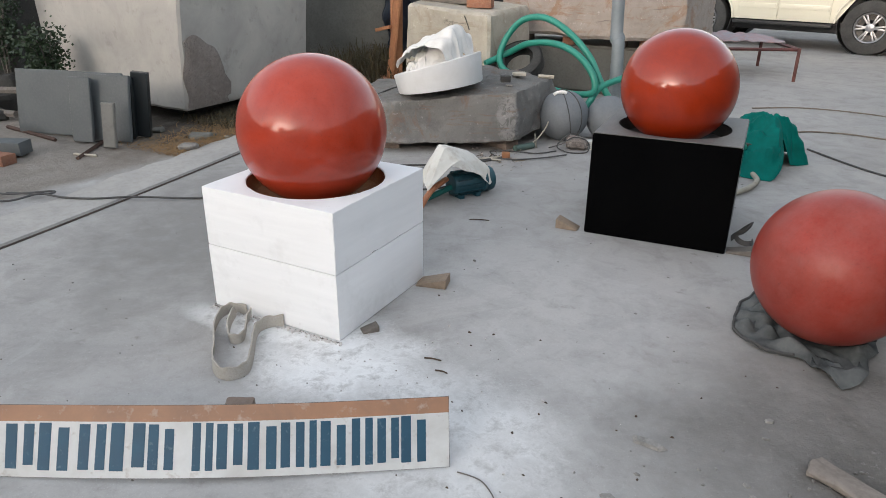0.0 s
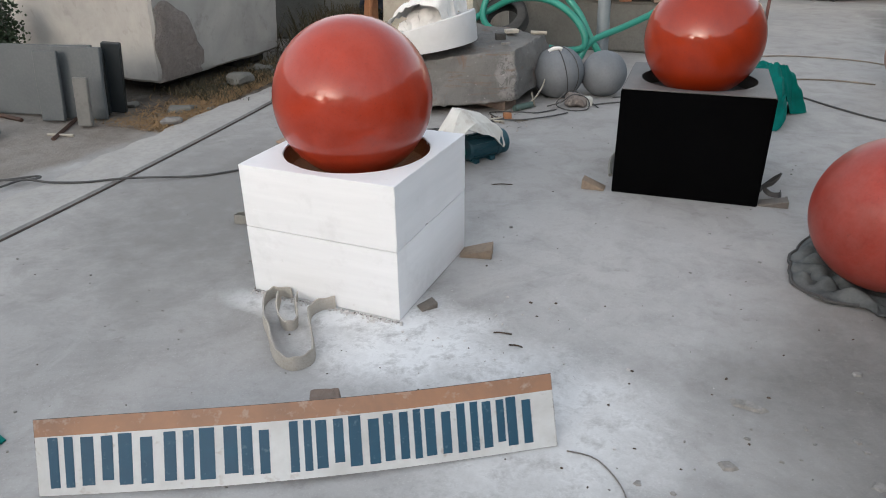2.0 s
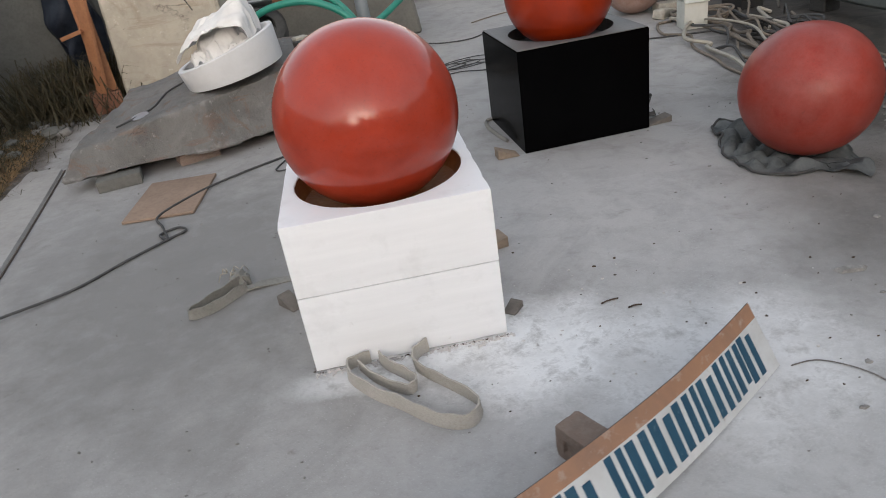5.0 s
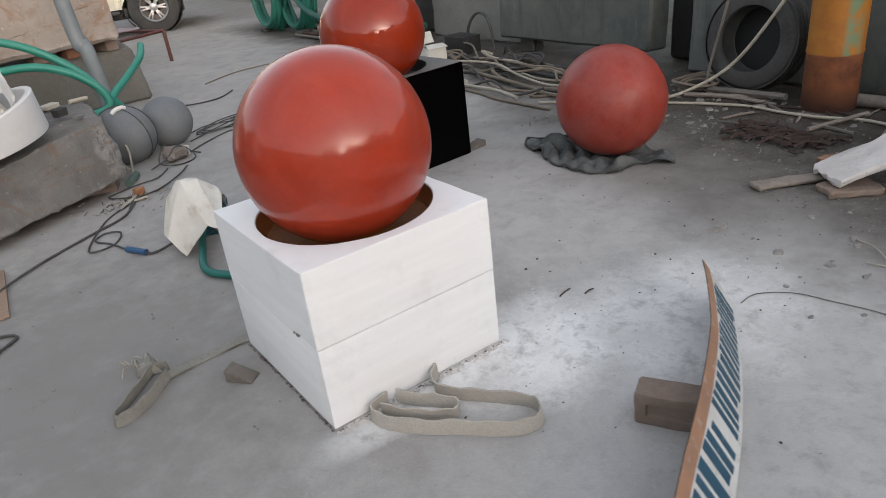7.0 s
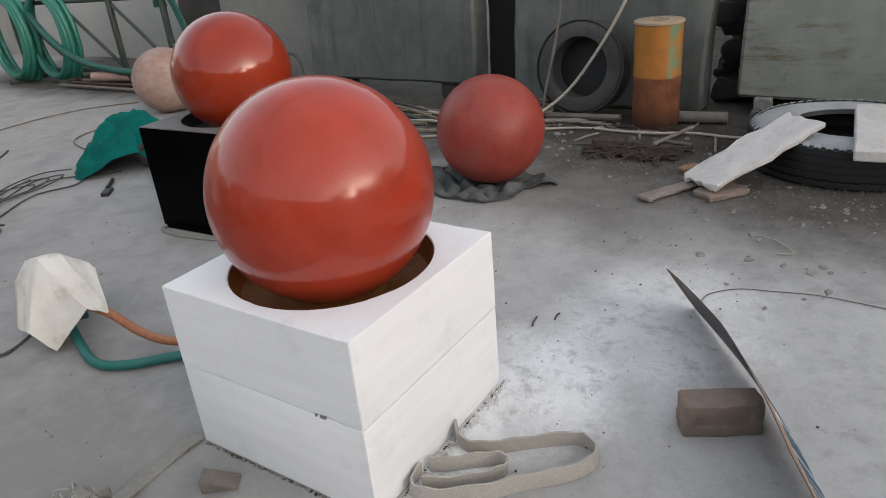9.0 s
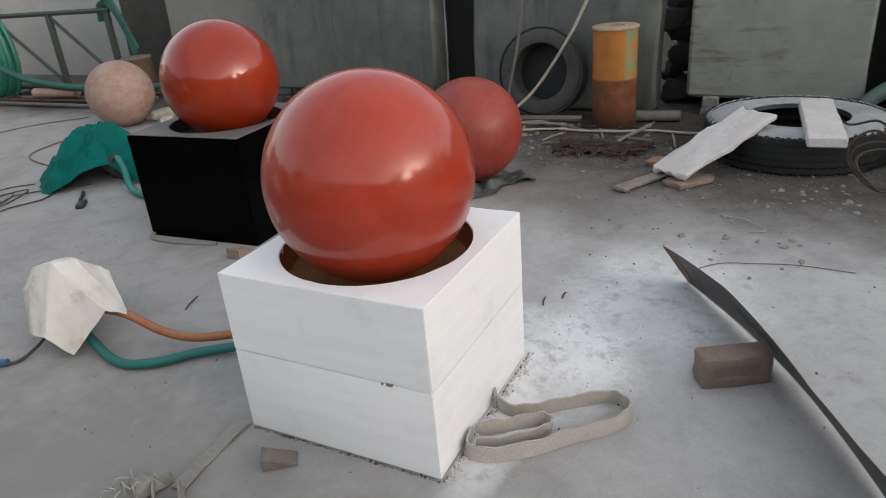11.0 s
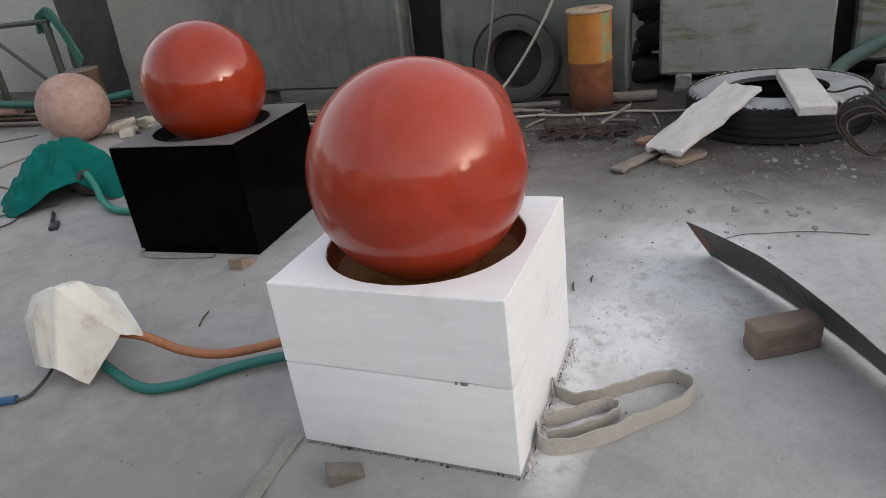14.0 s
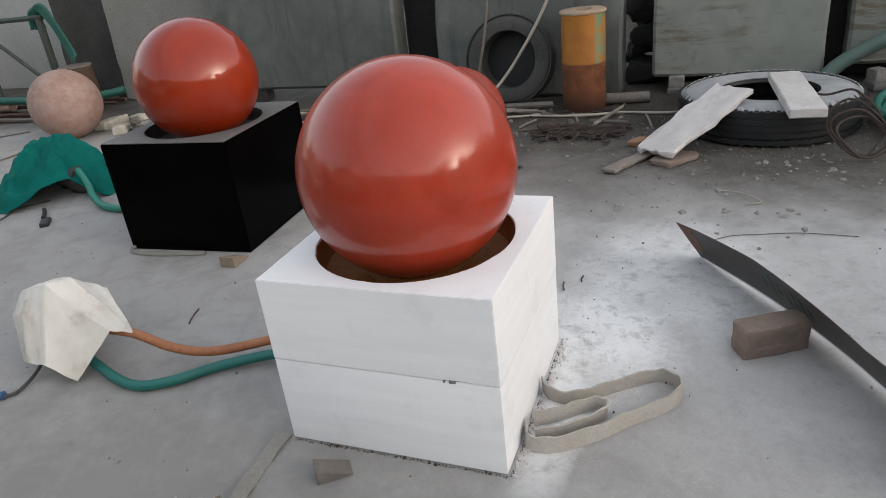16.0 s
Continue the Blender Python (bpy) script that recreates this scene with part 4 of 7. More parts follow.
def board_point(s, h, off=0.0):
    """A point of the bent sheet: s along it, h up it, both in metres."""
    u = s / SIGN_L
    lean = radians(float(np.interp(u, (0.0, 0.15, 0.30, 0.50, 0.70, 0.92, 1.0), (24, 30, 33, 31, 28, 31, 33))))
    bow = math.sin(math.pi * min(1, max(0, u)))
    n = across * -math.cos(lean) + Vector((0, 0, math.sin(lean)))
    return base_a + along * s + across * (h * math.sin(lean) - 0.048 * bow) + Vector((0, 0, 0.002 + 0.018 * bow + h * math.cos(lean))) + n * off


sign = thing("sign_board", "white painted metal sign with tan top band against a brick", "sign")


def bent(name, s0, s1, h0, h1, off, thick, material, nu, nv, parent, label=""):
    """A patch of the sheet, built flat in its own axes and bent by its position."""
    bm = bmesh.new()
    front, rear = [], []
    for i in range(nu + 1):
        for lst, o in ((front, off + thick), (rear, off)):
            lst.append([bm.verts.new(board_point(s0 + (s1 - s0) * i / nu, h0 + (h1 - h0) * j / nv, o)) for j in range(nv + 1)])
    for g in (front, rear):
        for i in range(nu):
            for j in range(nv):
                bm.faces.new((g[i][j], g[i + 1][j], g[i + 1][j + 1], g[i][j + 1]))
    for i in range(nu):
        for j in (0, nv):
            bm.faces.new((front[i][j], front[i + 1][j], rear[i + 1][j], rear[i][j]))
    for j in range(nv):
        for i in (0, nu):
            bm.faces.new((front[i][j], front[i][j + 1], rear[i][j + 1], rear[i][j]))
    return part(name, bm, material, parent, label)


bent("sheet", 0, SIGN_L, 0, SIGN_H, -0.0015, 0.0015, M["board back"], 60, 8, sign, "bare grey back of the sheet")
bent("white_paint", 0.001, SIGN_L - 0.001, 0.001, 0.1455, 0.0003, 0.0008, M["board white"], 60, 8, sign, "scuffed white paint")
bent("tan_band", 0.001, SIGN_L - 0.001, 0.1455, SIGN_H - 0.001, 0.0003, 0.0008, M["board tan"], 60, 4, sign, "bare tan band")
# blue painted bars in place of the lettering: the two stems of each letter's width
for k, (s0, s1) in enumerate(((0.031, 0.090), (0.108, 0.184), (0.197, 0.279), (0.306, 0.378), (0.391, 0.483), (0.492, 0.560), (0.609, 0.663), (0.673, 0.741), (0.754, 0.829), (0.840, 0.902), (0.915, 0.934), (0.944, 1.010), (1.026, 1.082), (1.094, 1.152), (1.158, 1.225))):
    lo_h, hi_h = 0.019 + 0.003 * (k % 2), 0.139 + 0.003 * ((k + 1) % 2)
    stems = ((s0, s1),) if s1 - s0 < 0.03 else ((s0, s0 + 0.40 * (s1 - s0)), (s1 - 0.36 * (s1 - s0), s1))
    for q, (p0, p1) in enumerate(stems):
        bent("bar", p0, p1, lo_h + 0.010 * q * (k % 3 == 1), hi_h - 0.012 * q * (k % 3 == 2), 0.0013, 0.0008, M["letter"], 2, 4, sign, "worn blue painted bar")
# added pale strip: the lit ground that shows under the raised sheet
bent("folded_foot", 0.02, SIGN_L - 0.02, 0.0, 0.007, -0.0030, 0.0014, M["board white"], 60, 1, sign, "pale strip painted for the lit gap under the sheet")
# marks on the bare back
for k in range(7):
    s0 = 0.66 + 0.036 * k
    bent("mark", s0, s0 + 0.012, 0.085 - 0.02 * (k % 2), 0.125 + 0.012 * (k % 3), -0.0024, 0.0006, M["marker"], 1, 3, sign, "dark green painted mark")
bent("rust_patch", SIGN_L - 0.075, SIGN_L - 0.001, 0.05, SIGN_H - 0.001, -0.0024, 0.0006, M["rust patch"], 4, 4, sign, "rusty corner")


def frogged_brick(material, name, label, m, group=""):
    bm = box(0.200, 0.080, 0.098, bevel=0.010)
    side = [f for f in bm.faces if f.normal.y < -0.9 and f.calc_area() > 0.01]
    if side:
        r = bmesh.ops.inset_region(bm, faces=side, thickness=0.026, depth=0)
        bmesh.ops.inset_region(bm, faces=side, thickness=0.006, depth=-0.008)
    bmesh.ops.subdivide_edges(bm, edges=[e for e in bm.edges if e.calc_length() > 0.05], cuts=3, use_grid_fill=True)
    return single(name, roughen(roughen(bm, 0.004, 30, 4), 0.002, 90, 7), material, label, "brick", m, group)


frogged_brick(M["brick"], "brick", "dusty old clay brick on edge behind a sign", pose(0.378, -0.902, 0.0, 0, 0, -60.5))

# ---- lifting slings ----
sling = thing("lifting_sling", "dirty tan webbing sling lying on edge against a white block", "sling")
part("loop", ribbon([(-0.13, -0.306, 0.001), (-0.188, -0.316, 0.001), (-0.204, -0.345, 0.001), (-0.190, -0.40, 0.001), (-0.125, -0.490, 0.001), (-0.06, -0.552, 0.001), (0.004, -0.624, 0.001), (0.065, -0.670, 0.001), (0.120, -0.676, 0.001), (0.151, -0.635, 0.001), (0.142, -0.589, 0.001), (0.08, -0.503, 0.001), (0.03, -0.44, 0.001), (0.0, -0.385, 0.001), (0.012, -0.335, 0.001), (0.05, -0.307, 0.001)], 0.046, 0.005, 8, False, 0.10), M["strap"], sling)
part("eye", ribbon([(-0.165, -0.335, 0.001), (-0.125, -0.405, 0.001), (-0.075, -0.462, 0.001), (-0.035, -0.492, 0.001), (-0.012, -0.485, 0.001), (-0.012, -0.457, 0.001), (-0.045, -0.41, 0.001), (-0.085, -0.36, 0.001), (-0.105, -0.316, 0.001)], 0.042, 0.005, 8, False, -0.1), M["strap"], sling, "stitched eye")
second = thing("lifting_sling", "tan webbing sling with a frayed eye under a white block", "sling")
part("tail", sheet(24, 3, lambda u, v: (-0.295 - 0.285 * u, 0.338 - 0.014 * u + 0.006 * math.sin(u * 4) + (v - 0.5) * 0.044, 0.008 + 0.004 * math.sin(u * 9 + v)), 0.006), M["strap grey"], second)
part("eye", ribbon([(-0.560, 0.352, 0.001), (-0.605, 0.372, 0.001), (-0.665, 0.310, 0.001), (-0.735, 0.235, 0.001), (-0.770, 0.190, 0.001), (-0.764, 0.170, 0.001), (-0.735, 0.170, 0.001), (-0.675, 0.197, 0.001), (-0.610, 0.262, 0.001), (-0.572, 0.306, 0.001)], 0.040, 0.005, 8, False, 0.15), M["strap grey"], second, "folded eye")
part("frayed_end", roughen(hexa([(-0.66, 0.375, 0), (-0.575, 0.35, 0), (-0.57, 0.43, 0), (-0.64, 0.455, 0)], [(-0.635, 0.385, 0.04), (-0.595, 0.37, 0.048), (-0.59, 0.415, 0.033), (-0.63, 0.43, 0.036)], 4, 0.006, 14, 1, 0.006), 0.014, 60, 2), M["strap grey"], second, "frayed knotted end")
for k in range(16):
    rnd = random.Random(90 + k)
    x, y, a = -0.63 + rnd.gauss(0, 0.025), 0.415 + rnd.gauss(0, 0.02), rnd.uniform(0, math.tau)
    c, d = math.cos(a) * rnd.uniform(0.02, 0.055), math.sin(a) * rnd.uniform(0.02, 0.055)
    part("thread", tube([(x, y, 0.03), (x + c * 0.6, y + d * 0.6, 0.035), (x + c, y + d, 0.006)], 0.0022, 5, 4), M["cable white"], second, "pale loose thread")

# ---- wooden wedges ----


def wedge(l, w, h):
    bm = bmesh.new()
    v = [bm.verts.new(p) for p in ((-l / 2, -w / 2, 0), (l / 2, -w / 2, 0), (l / 2, w / 2, 0), (-l / 2, w / 2, 0), (l / 2, -w / 2, h), (l / 2, w / 2, h), (-l / 2, -w / 2, 0.006), (-l / 2, w / 2, 0.006))]
    for f in ((3, 2, 1, 0), (1, 2, 5, 4), (0, 1, 4, 6), (2, 3, 7, 5), (4, 5, 7, 6), (3, 0, 6, 7)):
        bm.faces.new([v[i] for i in f])
    bmesh.ops.bevel(bm, geom=bm.edges[:], offset=0.002, segments=1, affect="EDGES")
    return bm


for mat_name, l, w, h, x, y, rz, label in (
        ("wood", 0.13, 0.085, 0.042, 0.362, 0.280, 14, "raw pale wooden wedge under a white block"),
        ("wood dark", 0.062, 0.045, 0.024, 0.347, -0.178, 50, "small dark wooden wedge beside a white block"),
        ("wood dark", 0.09, 0.055, 0.042, -0.395, 0.132, 128, "grey wooden wedge lying on the concrete"),
        ("wood", 0.11, 0.07, 0.050, 0.648, 1.188, 182, "pale wooden wedge beside a black block"),
        ("wood dark", 0.13, 0.07, 0.034, 1.470, 1.268, 6, "pale wooden wedge at the corner of a black block")):
    single("wooden_wedge", wedge(l, w, h), M[mat_name], label, "wedge", pose(x, y, 0, 0, 0, rz), "wooden wedges")

# ---- covered pump with its two hoses ----
pump = thing("pump_motor", "small teal blue pump motor half hidden under a white cloth", "pump")
mm = pose(-0.045, 1.405, 0.076, 0, 90, 58.6)
part("casing", lathe([(0.0, -0.10), (0.058, -0.10), (0.066, -0.09), (0.066, 0.09), (0.072, 0.095), (0.072, 0.115), (0.05, 0.125), (0.0, 0.125)], 32, False, mm), M["motor"], pump)
for k in range(12):
    a = k * math.tau / 12
    part("fin", box(0.006, 0.17, 0.010, (0, 0, 0.064), 0.0, m=mm @ Matrix.Rotation(a, 4, "Z") @ pose(0, 0, 0, 90, 0, 0)), M["motor"], pump)
part("fan_cover", lathe([(0.0, 0.128), (0.060, 0.128), (0.070, 0.140), (0.070, 0.165), (0.055, 0.175), (0.0, 0.175)], 32, False, mm), M["motor"], pump)
for dx in (-0.06, 0.05):
    part("foot", box(0.03, 0.13, 0.022, (0, 0, 0), 0.003, m=pose(-0.045 + dx * 0.52, 1.405 + dx * 0.85, 0.0, 0, 0, 58.6)), M["motor"], pump)


single("dust_cloth", drape([
    [(-0.225, 1.400, 0.060), (-0.263, 1.324, 0.080), (-0.273, 1.241, 0.090), (-0.230, 1.177, 0.004)],
    [(-0.175, 1.439, 0.200), (-0.205, 1.346, 0.220), (-0.211, 1.254, 0.210), (-0.186, 1.128, 0.080)],
    [(-0.116, 1.461, 0.240), (-0.142, 1.359, 0.290), (-0.148, 1.268, 0.312), (-0.133, 1.077, 0.150)],
    [(-0.039, 1.485, 0.220), (-0.066, 1.355, 0.280), (-0.085, 1.226, 0.312), (-0.088, 1.034, 0.120)],
    [(0.028, 1.489, 0.185), (0.002, 1.378, 0.215), (-0.006, 1.268, 0.245), (-0.018, 1.167, 0.235)],
    [(0.078, 1.529, 0.100), (0.079, 1.465, 0.060), (0.059, 1.382, 0.140), (0.022, 1.261, 0.190)]], 40, 40, 0.003, 0.005, 3, 1.0), M["cloth white"], "stiff grubby white sacking thrown over a pump", "cloth", smooth=22)
single("hose", tube([(-0.10, 1.27, 0.12), (-0.08, 1.06, 0.115), (-0.065, 0.91, 0.065), (-0.04, 0.77, 0.05), (0.04, 0.60, 0.062), (0.08, 0.45, 0.10), (0.10, 0.312, 0.125)], 0.0155, 14, 10), M["hose orange"], "stained orange hose from a pump to a white block", "hose")
single("hose", tube([(-0.095, 1.32, 0.06), (-0.16, 1.16, 0.03), (-0.22, 0.96, 0.02), (-0.18, 0.84, 0.02), (-0.07, 0.72, 0.022), (0.01, 0.54, 0.04), (0.04, 0.312, 0.065)], 0.0165, 14, 10), M["hose teal"], "dark teal green rubber hose from a pump to a white block", "hose")

# ---- pump beside the black fountain, under green cloth ----
pump2 = thing("pump_motor", "dark pump motor under a green cloth", "pump")
m3 = pose(1.38, 2.86, 0.10, 0, 90, 70)
part("casing", lathe([(0.0, -0.14), (0.075, -0.14), (0.085, -0.12), (0.085, 0.12), (0.06, 0.15), (0.0, 0.15)], 32, False, m3), M["dark metal"], pump2)
for d in (-0.07, 0.07):
    part("foot", box(0.03, 0.16, 0.03, (1.38 + d * 0.34, 2.86 + d * 0.94, 0.0), 0.003), M["dark metal"], pump2)


def green_cloth(u, v):
    """A cloth over a lump: the hem's reach and height for each direction, falling from a crest."""
    hem = ((-180, 0.43, 0.01), (-165, 0.37, 0.06), (-150, 0.32, 0.12), (-125, 0.29, 0.13), (-112, 0.38, 0.05), (-103, 0.44, 0.006), (-90, 0.47, 0.004), (-81, 0.50, 0.004), (-73, 0.40, 0.06), (-58, 0.15, 0.20), (-40, 0.12, 0.19), (-18, 0.17, 0.02), (0, 0.21, 0.006), (18, 0.27, 0.006), (35, 0.26, 0.04), (60, 0.31, 0.02), (90, 0.35, 0.01), (120, 0.36, 0.04), (140, 0.40, 0.01), (165, 0.44, 0.004), (180, 0.43, 0.01))
    q = -180 + 360 * v
    a = radians(q)
    reach = float(np.interp(q, [k[0] for k in hem], [k[1] for k in hem]))
    low = float(np.interp(q, [k[0] for k in hem], [k[2] for k in hem]))
    fold = noise.noise(Vector((math.cos(a) * 1.8 + u, math.sin(a) * 1.8, 2))) + 0.6 * noise.noise(Vector((math.cos(a) * 4 - u * 2, math.sin(a) * 4, 5)))
    r = reach * u ** 0.8 * (1 + 0.16 * fold * u)
    s = min(max((u - 0.2) / 0.8, 0), 1)
    x, y = 1.42 + r * math.cos(a), 3.0 + r * math.sin(a)
    crest = 0.325 + 0.03 * math.exp(-((x - 1.37) ** 2 + (y - 2.92) ** 2) / 0.012) - 0.06 * max(0, (y - 3.05) / 0.2)
    z = low + (crest - low) * (1 - s ** 1.5)
    dent = abs(noise.noise(Vector((x * 8 + y * 3, y * 8, z * 9)))) + 0.6 * abs(noise.noise(Vector((x * 17, y * 15, 4))))
    return x + 0.02 * fold * u * math.sin(a), y - 0.02 * fold * u * math.cos(a), max(0.004, z - 0.075 * dent * min(1, (1 - s) * 3 + 0.15))


single("dust_cloth", sheet(30, 110, green_cloth, 0.003), M["cloth green"], "crumpled bright green cloth thrown over a pump", "cloth", smooth=25)
single("hose", tube([(1.30, 2.72, 0.16), (1.25, 2.62, 0.10), (1.18, 2.52, 0.04), (1.10, 2.34, 0.024), (1.10, 2.1, 0.03), (1.12, 1.83, 0.05)], 0.020, 12, 10), M["hose green"], "green hose from a covered pump to a black block", "hose")
single("hose", tube([(1.36, 2.62, 0.03), (1.42, 2.47, 0.022), (1.40, 2.30, 0.02), (1.32, 2.1, 0.02), (1.25, 1.835, 0.04)], 0.016, 12, 10), M["cable white"], "pale hose behind a black block", "hose")
single("strap", ribbon([(0.72, 1.80, 0.001), (0.66, 1.78, 0.001), (0.645, 1.66, 0.001), (0.665, 1.5, 0.001), (0.69, 1.38, 0.001)], 0.018, 0.014, 8, False, 0.6), M["strap grey"], "muddy strap lying along the foot of a black block", "strap")
single("strap", ribbon([(1.41, 1.40, 0.0), (1.44, 1.43, 0.03), (1.475, 1.42, 0.075), (1.485, 1.39, 0.09), (1.46, 1.37, 0.06), (1.425, 1.37, 0.035), (1.45, 1.35, 0.012), (1.50, 1.36, 0.004), (1.51, 1.40, 0.006)], 0.026, 0.004, 8, False, 0.3), M["cable black"], "dark strap crumpled against a black block", "strap")

# ---- boulder with the marble ring ----


def ledges(bm, depth, seed):
    """Breaks the faces of a stone into flat steps, as split rock has."""
    bm.normal_update()
    out = []
    for v in bm.verts:
        q = Vector((v.co.x * 2.6, v.co.y * 2.6, v.co.z * 5.0 + seed))
        n = noise.noise(q) + 0.5 * noise.noise(q * 2.3)
        out.append(v.normal * (round(n * 3) / 3 * depth))
    for v, d in zip(bm.verts, out):
        v.co += d
    return bm


mid = [(-1.74, 1.84, 0.075), (-0.90, 1.97, 0.075), (-0.16, 2.38, 0.085), (-0.07, 3.20, 0.10), (-0.80, 3.50, 0.10), (-1.62, 2.90, 0.08)]
lo = [(-1.60, 2.06, 0.035), (-0.92, 2.22, 0.035), (-0.34, 2.56, 0.035), (-0.28, 3.10, 0.04), (-0.80, 3.30, 0.04), (-1.50, 2.80, 0.035)]
hi = [(-1.68, 1.93, 0.21), (-0.92, 2.05, 0.34), (-0.17, 2.45, 0.42), (-0.16, 3.10, 0.41), (-0.80, 3.32, 0.45), (-1.52, 2.78, 0.33)]
single("boulder", ledges(hexa(lo, hi, 7, 0.010, 4.5, 3, 0.006, 0.036, mid), 0.030, 3), M["boulder"], "flat rough grey quarry boulder propped on bricks", "rock")
for x, y, rz, mat_name in ((-1.45, 1.86, 12, "stone olive"), (-1.05, 2.10, 25, "brick"), (-0.32, 2.52, -20, "brick"), (-0.42, 3.1, 10, "brick"), (-1.3, 2.9, 40, "brick")):
    single("prop_block", roughen(box(0.24, 0.13, 0.065, bevel=0.006), 0.004, 25, x), M[mat_name], "block wedged under a boulder", "block", pose(x, y, 0, 0, 0, rz), "props under the boulder")

mr = pose(-0.745, 2.40, 0.407, 1, -10, 0)
ring = thing("marble_ring", "white marble ring basin tilted on a grey boulder", "basin", mr)
wall = lathe([(0.300, 0.0), (0.304, 0.006), (0.318, 0.158), (0.312, 0.164), (0.288, 0.164), (0.282, 0.158), (0.276, 0.03), (0.0, 0.025), (0.0, 0.0)], 72, False)
for v in wall.verts:
    v.co.z += 0.12 * v.co.x * min(1, v.co.z / 0.16)
part("wall", wall, M["marble dusty"], ring)


def bundle(u, v):
    p, q = u * 2 - 1, v * 2 - 1
    r = math.hypot(p, q)
    n = noise.noise(Vector((p * 2.2, q * 2.2, 5))) + 0.5 * noise.noise(Vector((p * 5, q * 5, 9)))
    m2 = noise.noise(Vector((p * 3 + 4, q * 3, 2)))
    x, y = p * 0.25 * (1 - 0.25 * r) + 0.03 * m2, q * 0.25 * (1 - 0.25 * r) + 0.03 * n
    return x - 0.02, y, max(0.04, 0.225 + 0.07 * math.exp(-((p - 0.15) ** 2 + (q - 0.1) ** 2) * 3) - 0.14 * max(0, r - 0.5) + 0.055 * n + 0.025 * noise.noise(Vector((p * 8, q * 8, 3))))


single("crumpled_cloth", sheet(48, 48, bundle, 0.004), M["cloth bright"], "crumpled white cloth piled in a marble ring", "cloth", mr)
single("draped_cloth", drape([
    [(-1.06, 2.30, 0.53), (-1.04, 2.38, 0.56), (-1.02, 2.46, 0.57), (-0.98, 2.55, 0.56)],
    [(-0.93, 2.20, 0.64), (-0.93, 2.30, 0.67), (-0.92, 2.42, 0.69), (-0.88, 2.54, 0.66)],
    [(-0.79, 2.16, 0.68), (-0.79, 2.28, 0.73), (-0.78, 2.42, 0.76), (-0.75, 2.54, 0.70)],
    [(-0.62, 2.16, 0.69), (-0.61, 2.26, 0.79), (-0.60, 2.38, 0.83), (-0.58, 2.52, 0.76)],
    [(-0.59, 2.19, 0.57), (-0.565, 2.28, 0.61), (-0.56, 2.40, 0.63), (-0.55, 2.52, 0.60)]], 40, 40, 0.003, 0.020, 8), M["cloth bright"], "white cloth thrown over a bundle in a marble ring", "cloth", pose(0, 0, 0.012))
for x, y, z, s, mat_name, label in ((-0.35, 2.65, 0.435, 0.05, "slab dark", "dark metal block on a boulder"), (-0.28, 2.55, 0.425, 0.035, "chips", "stone flake on a boulder"), (-0.36, 2.93, 0.44, 0.07, "stone beige", "flat stone flake on a boulder")):
    single("stone_flake", roughen(box(s * 1.4, s, s * (0.9 if s == 0.05 else 0.35), bevel=0.004), 0.004, 30, s * 9), M[mat_name], label, "stone", pose(x, y, z, 0, 0, 33))
single("metal_plate", lathe([(0.0, 0.0), (0.05, 0.0), (0.052, 0.006), (0.0, 0.010)], 24, False), M["alloy"], "small bright metal disc on a boulder", "disc", pose(-1.33, 2.2, 0.285, 8, -6, 0))
single("cable", tube([(-1.45, 2.1, 0.27), (-1.28, 2.28, 0.30), (-1.22, 2.5, 0.335), (-1.12, 2.62, 0.36), (-1.0, 2.74, 0.39)], 0.006, 6, 6), M["cable black"], "thin black cable across a boulder", "cable")
single("pipe_offcut", tube([(-0.24, 3.02, 0.435), (-0.13, 3.06, 0.43)], 0.014, 10, 2), M["cable white"], "short pale pipe on a boulder", "pipe")

# ---- big sawn granite block, with leaning slabs and weeds ----
big = thing("granite_block", "huge pale sawn granite block on dressed stones", "stone block")
part("body", hexa([(-4.55, 1.98, 0.14), (-2.772, 1.875, 0.10), (-2.80, 3.44, 0.10), (-4.6, 3.6, 0.10)], [(-4.6, 1.96, 1.62), (-2.56, 1.80, 1.62), (-2.76, 3.56, 1.62), (-4.6, 3.6, 1.62)], 5, 0.014, 2.0, 6, 0.02), M["granite pale"], big)


def scar_point(u, v):
    """A rounded patch on the leaning side of the block, u along it and v up it."""
    h = 0.60 * (1 - max(0, (u - 0.62) / 0.38) ** 2.2 * 0.85) * (0.92 + 0.08 * math.sin(u * 7))
    y, z = 1.885 + 0.43 * u + 0.02 * math.sin(v * 9), 0.112 + (h - 0.02) * v
    edge = min(u * 8, v * 6, (1 - u) * 8, (1 - v) * 6, 1)
    x = -2.772 + (z - 0.10) * 0.139 + 0.012 * (y - 1.88) + 0.004 + 0.012 * edge
    return x + 0.008 * edge * noise.noise(Vector((y * 14, z * 14, 4))), y - (z - 0.10) * 0.05, z


part("scar", sheet(24, 24, scar_point, 0.006), M["granite broken"], big, "rough broken brownish scar")
# props in dark stone, which holds the shade under the block
for x, y in ((-3.20, 2.35), (-3.1, 3.2), (-4.3, 2.4), (-4.3, 3.3)):
    single("prop_stone", roughen(stone_block(0.4, 0.3, 0.12, 0.008, 5, x), 0.006, 9, 1), M["slab dark"], "squared stone under a granite block", "stone", pose(x, y, -0.01, 0, 0, x * 30), "props under the granite block")


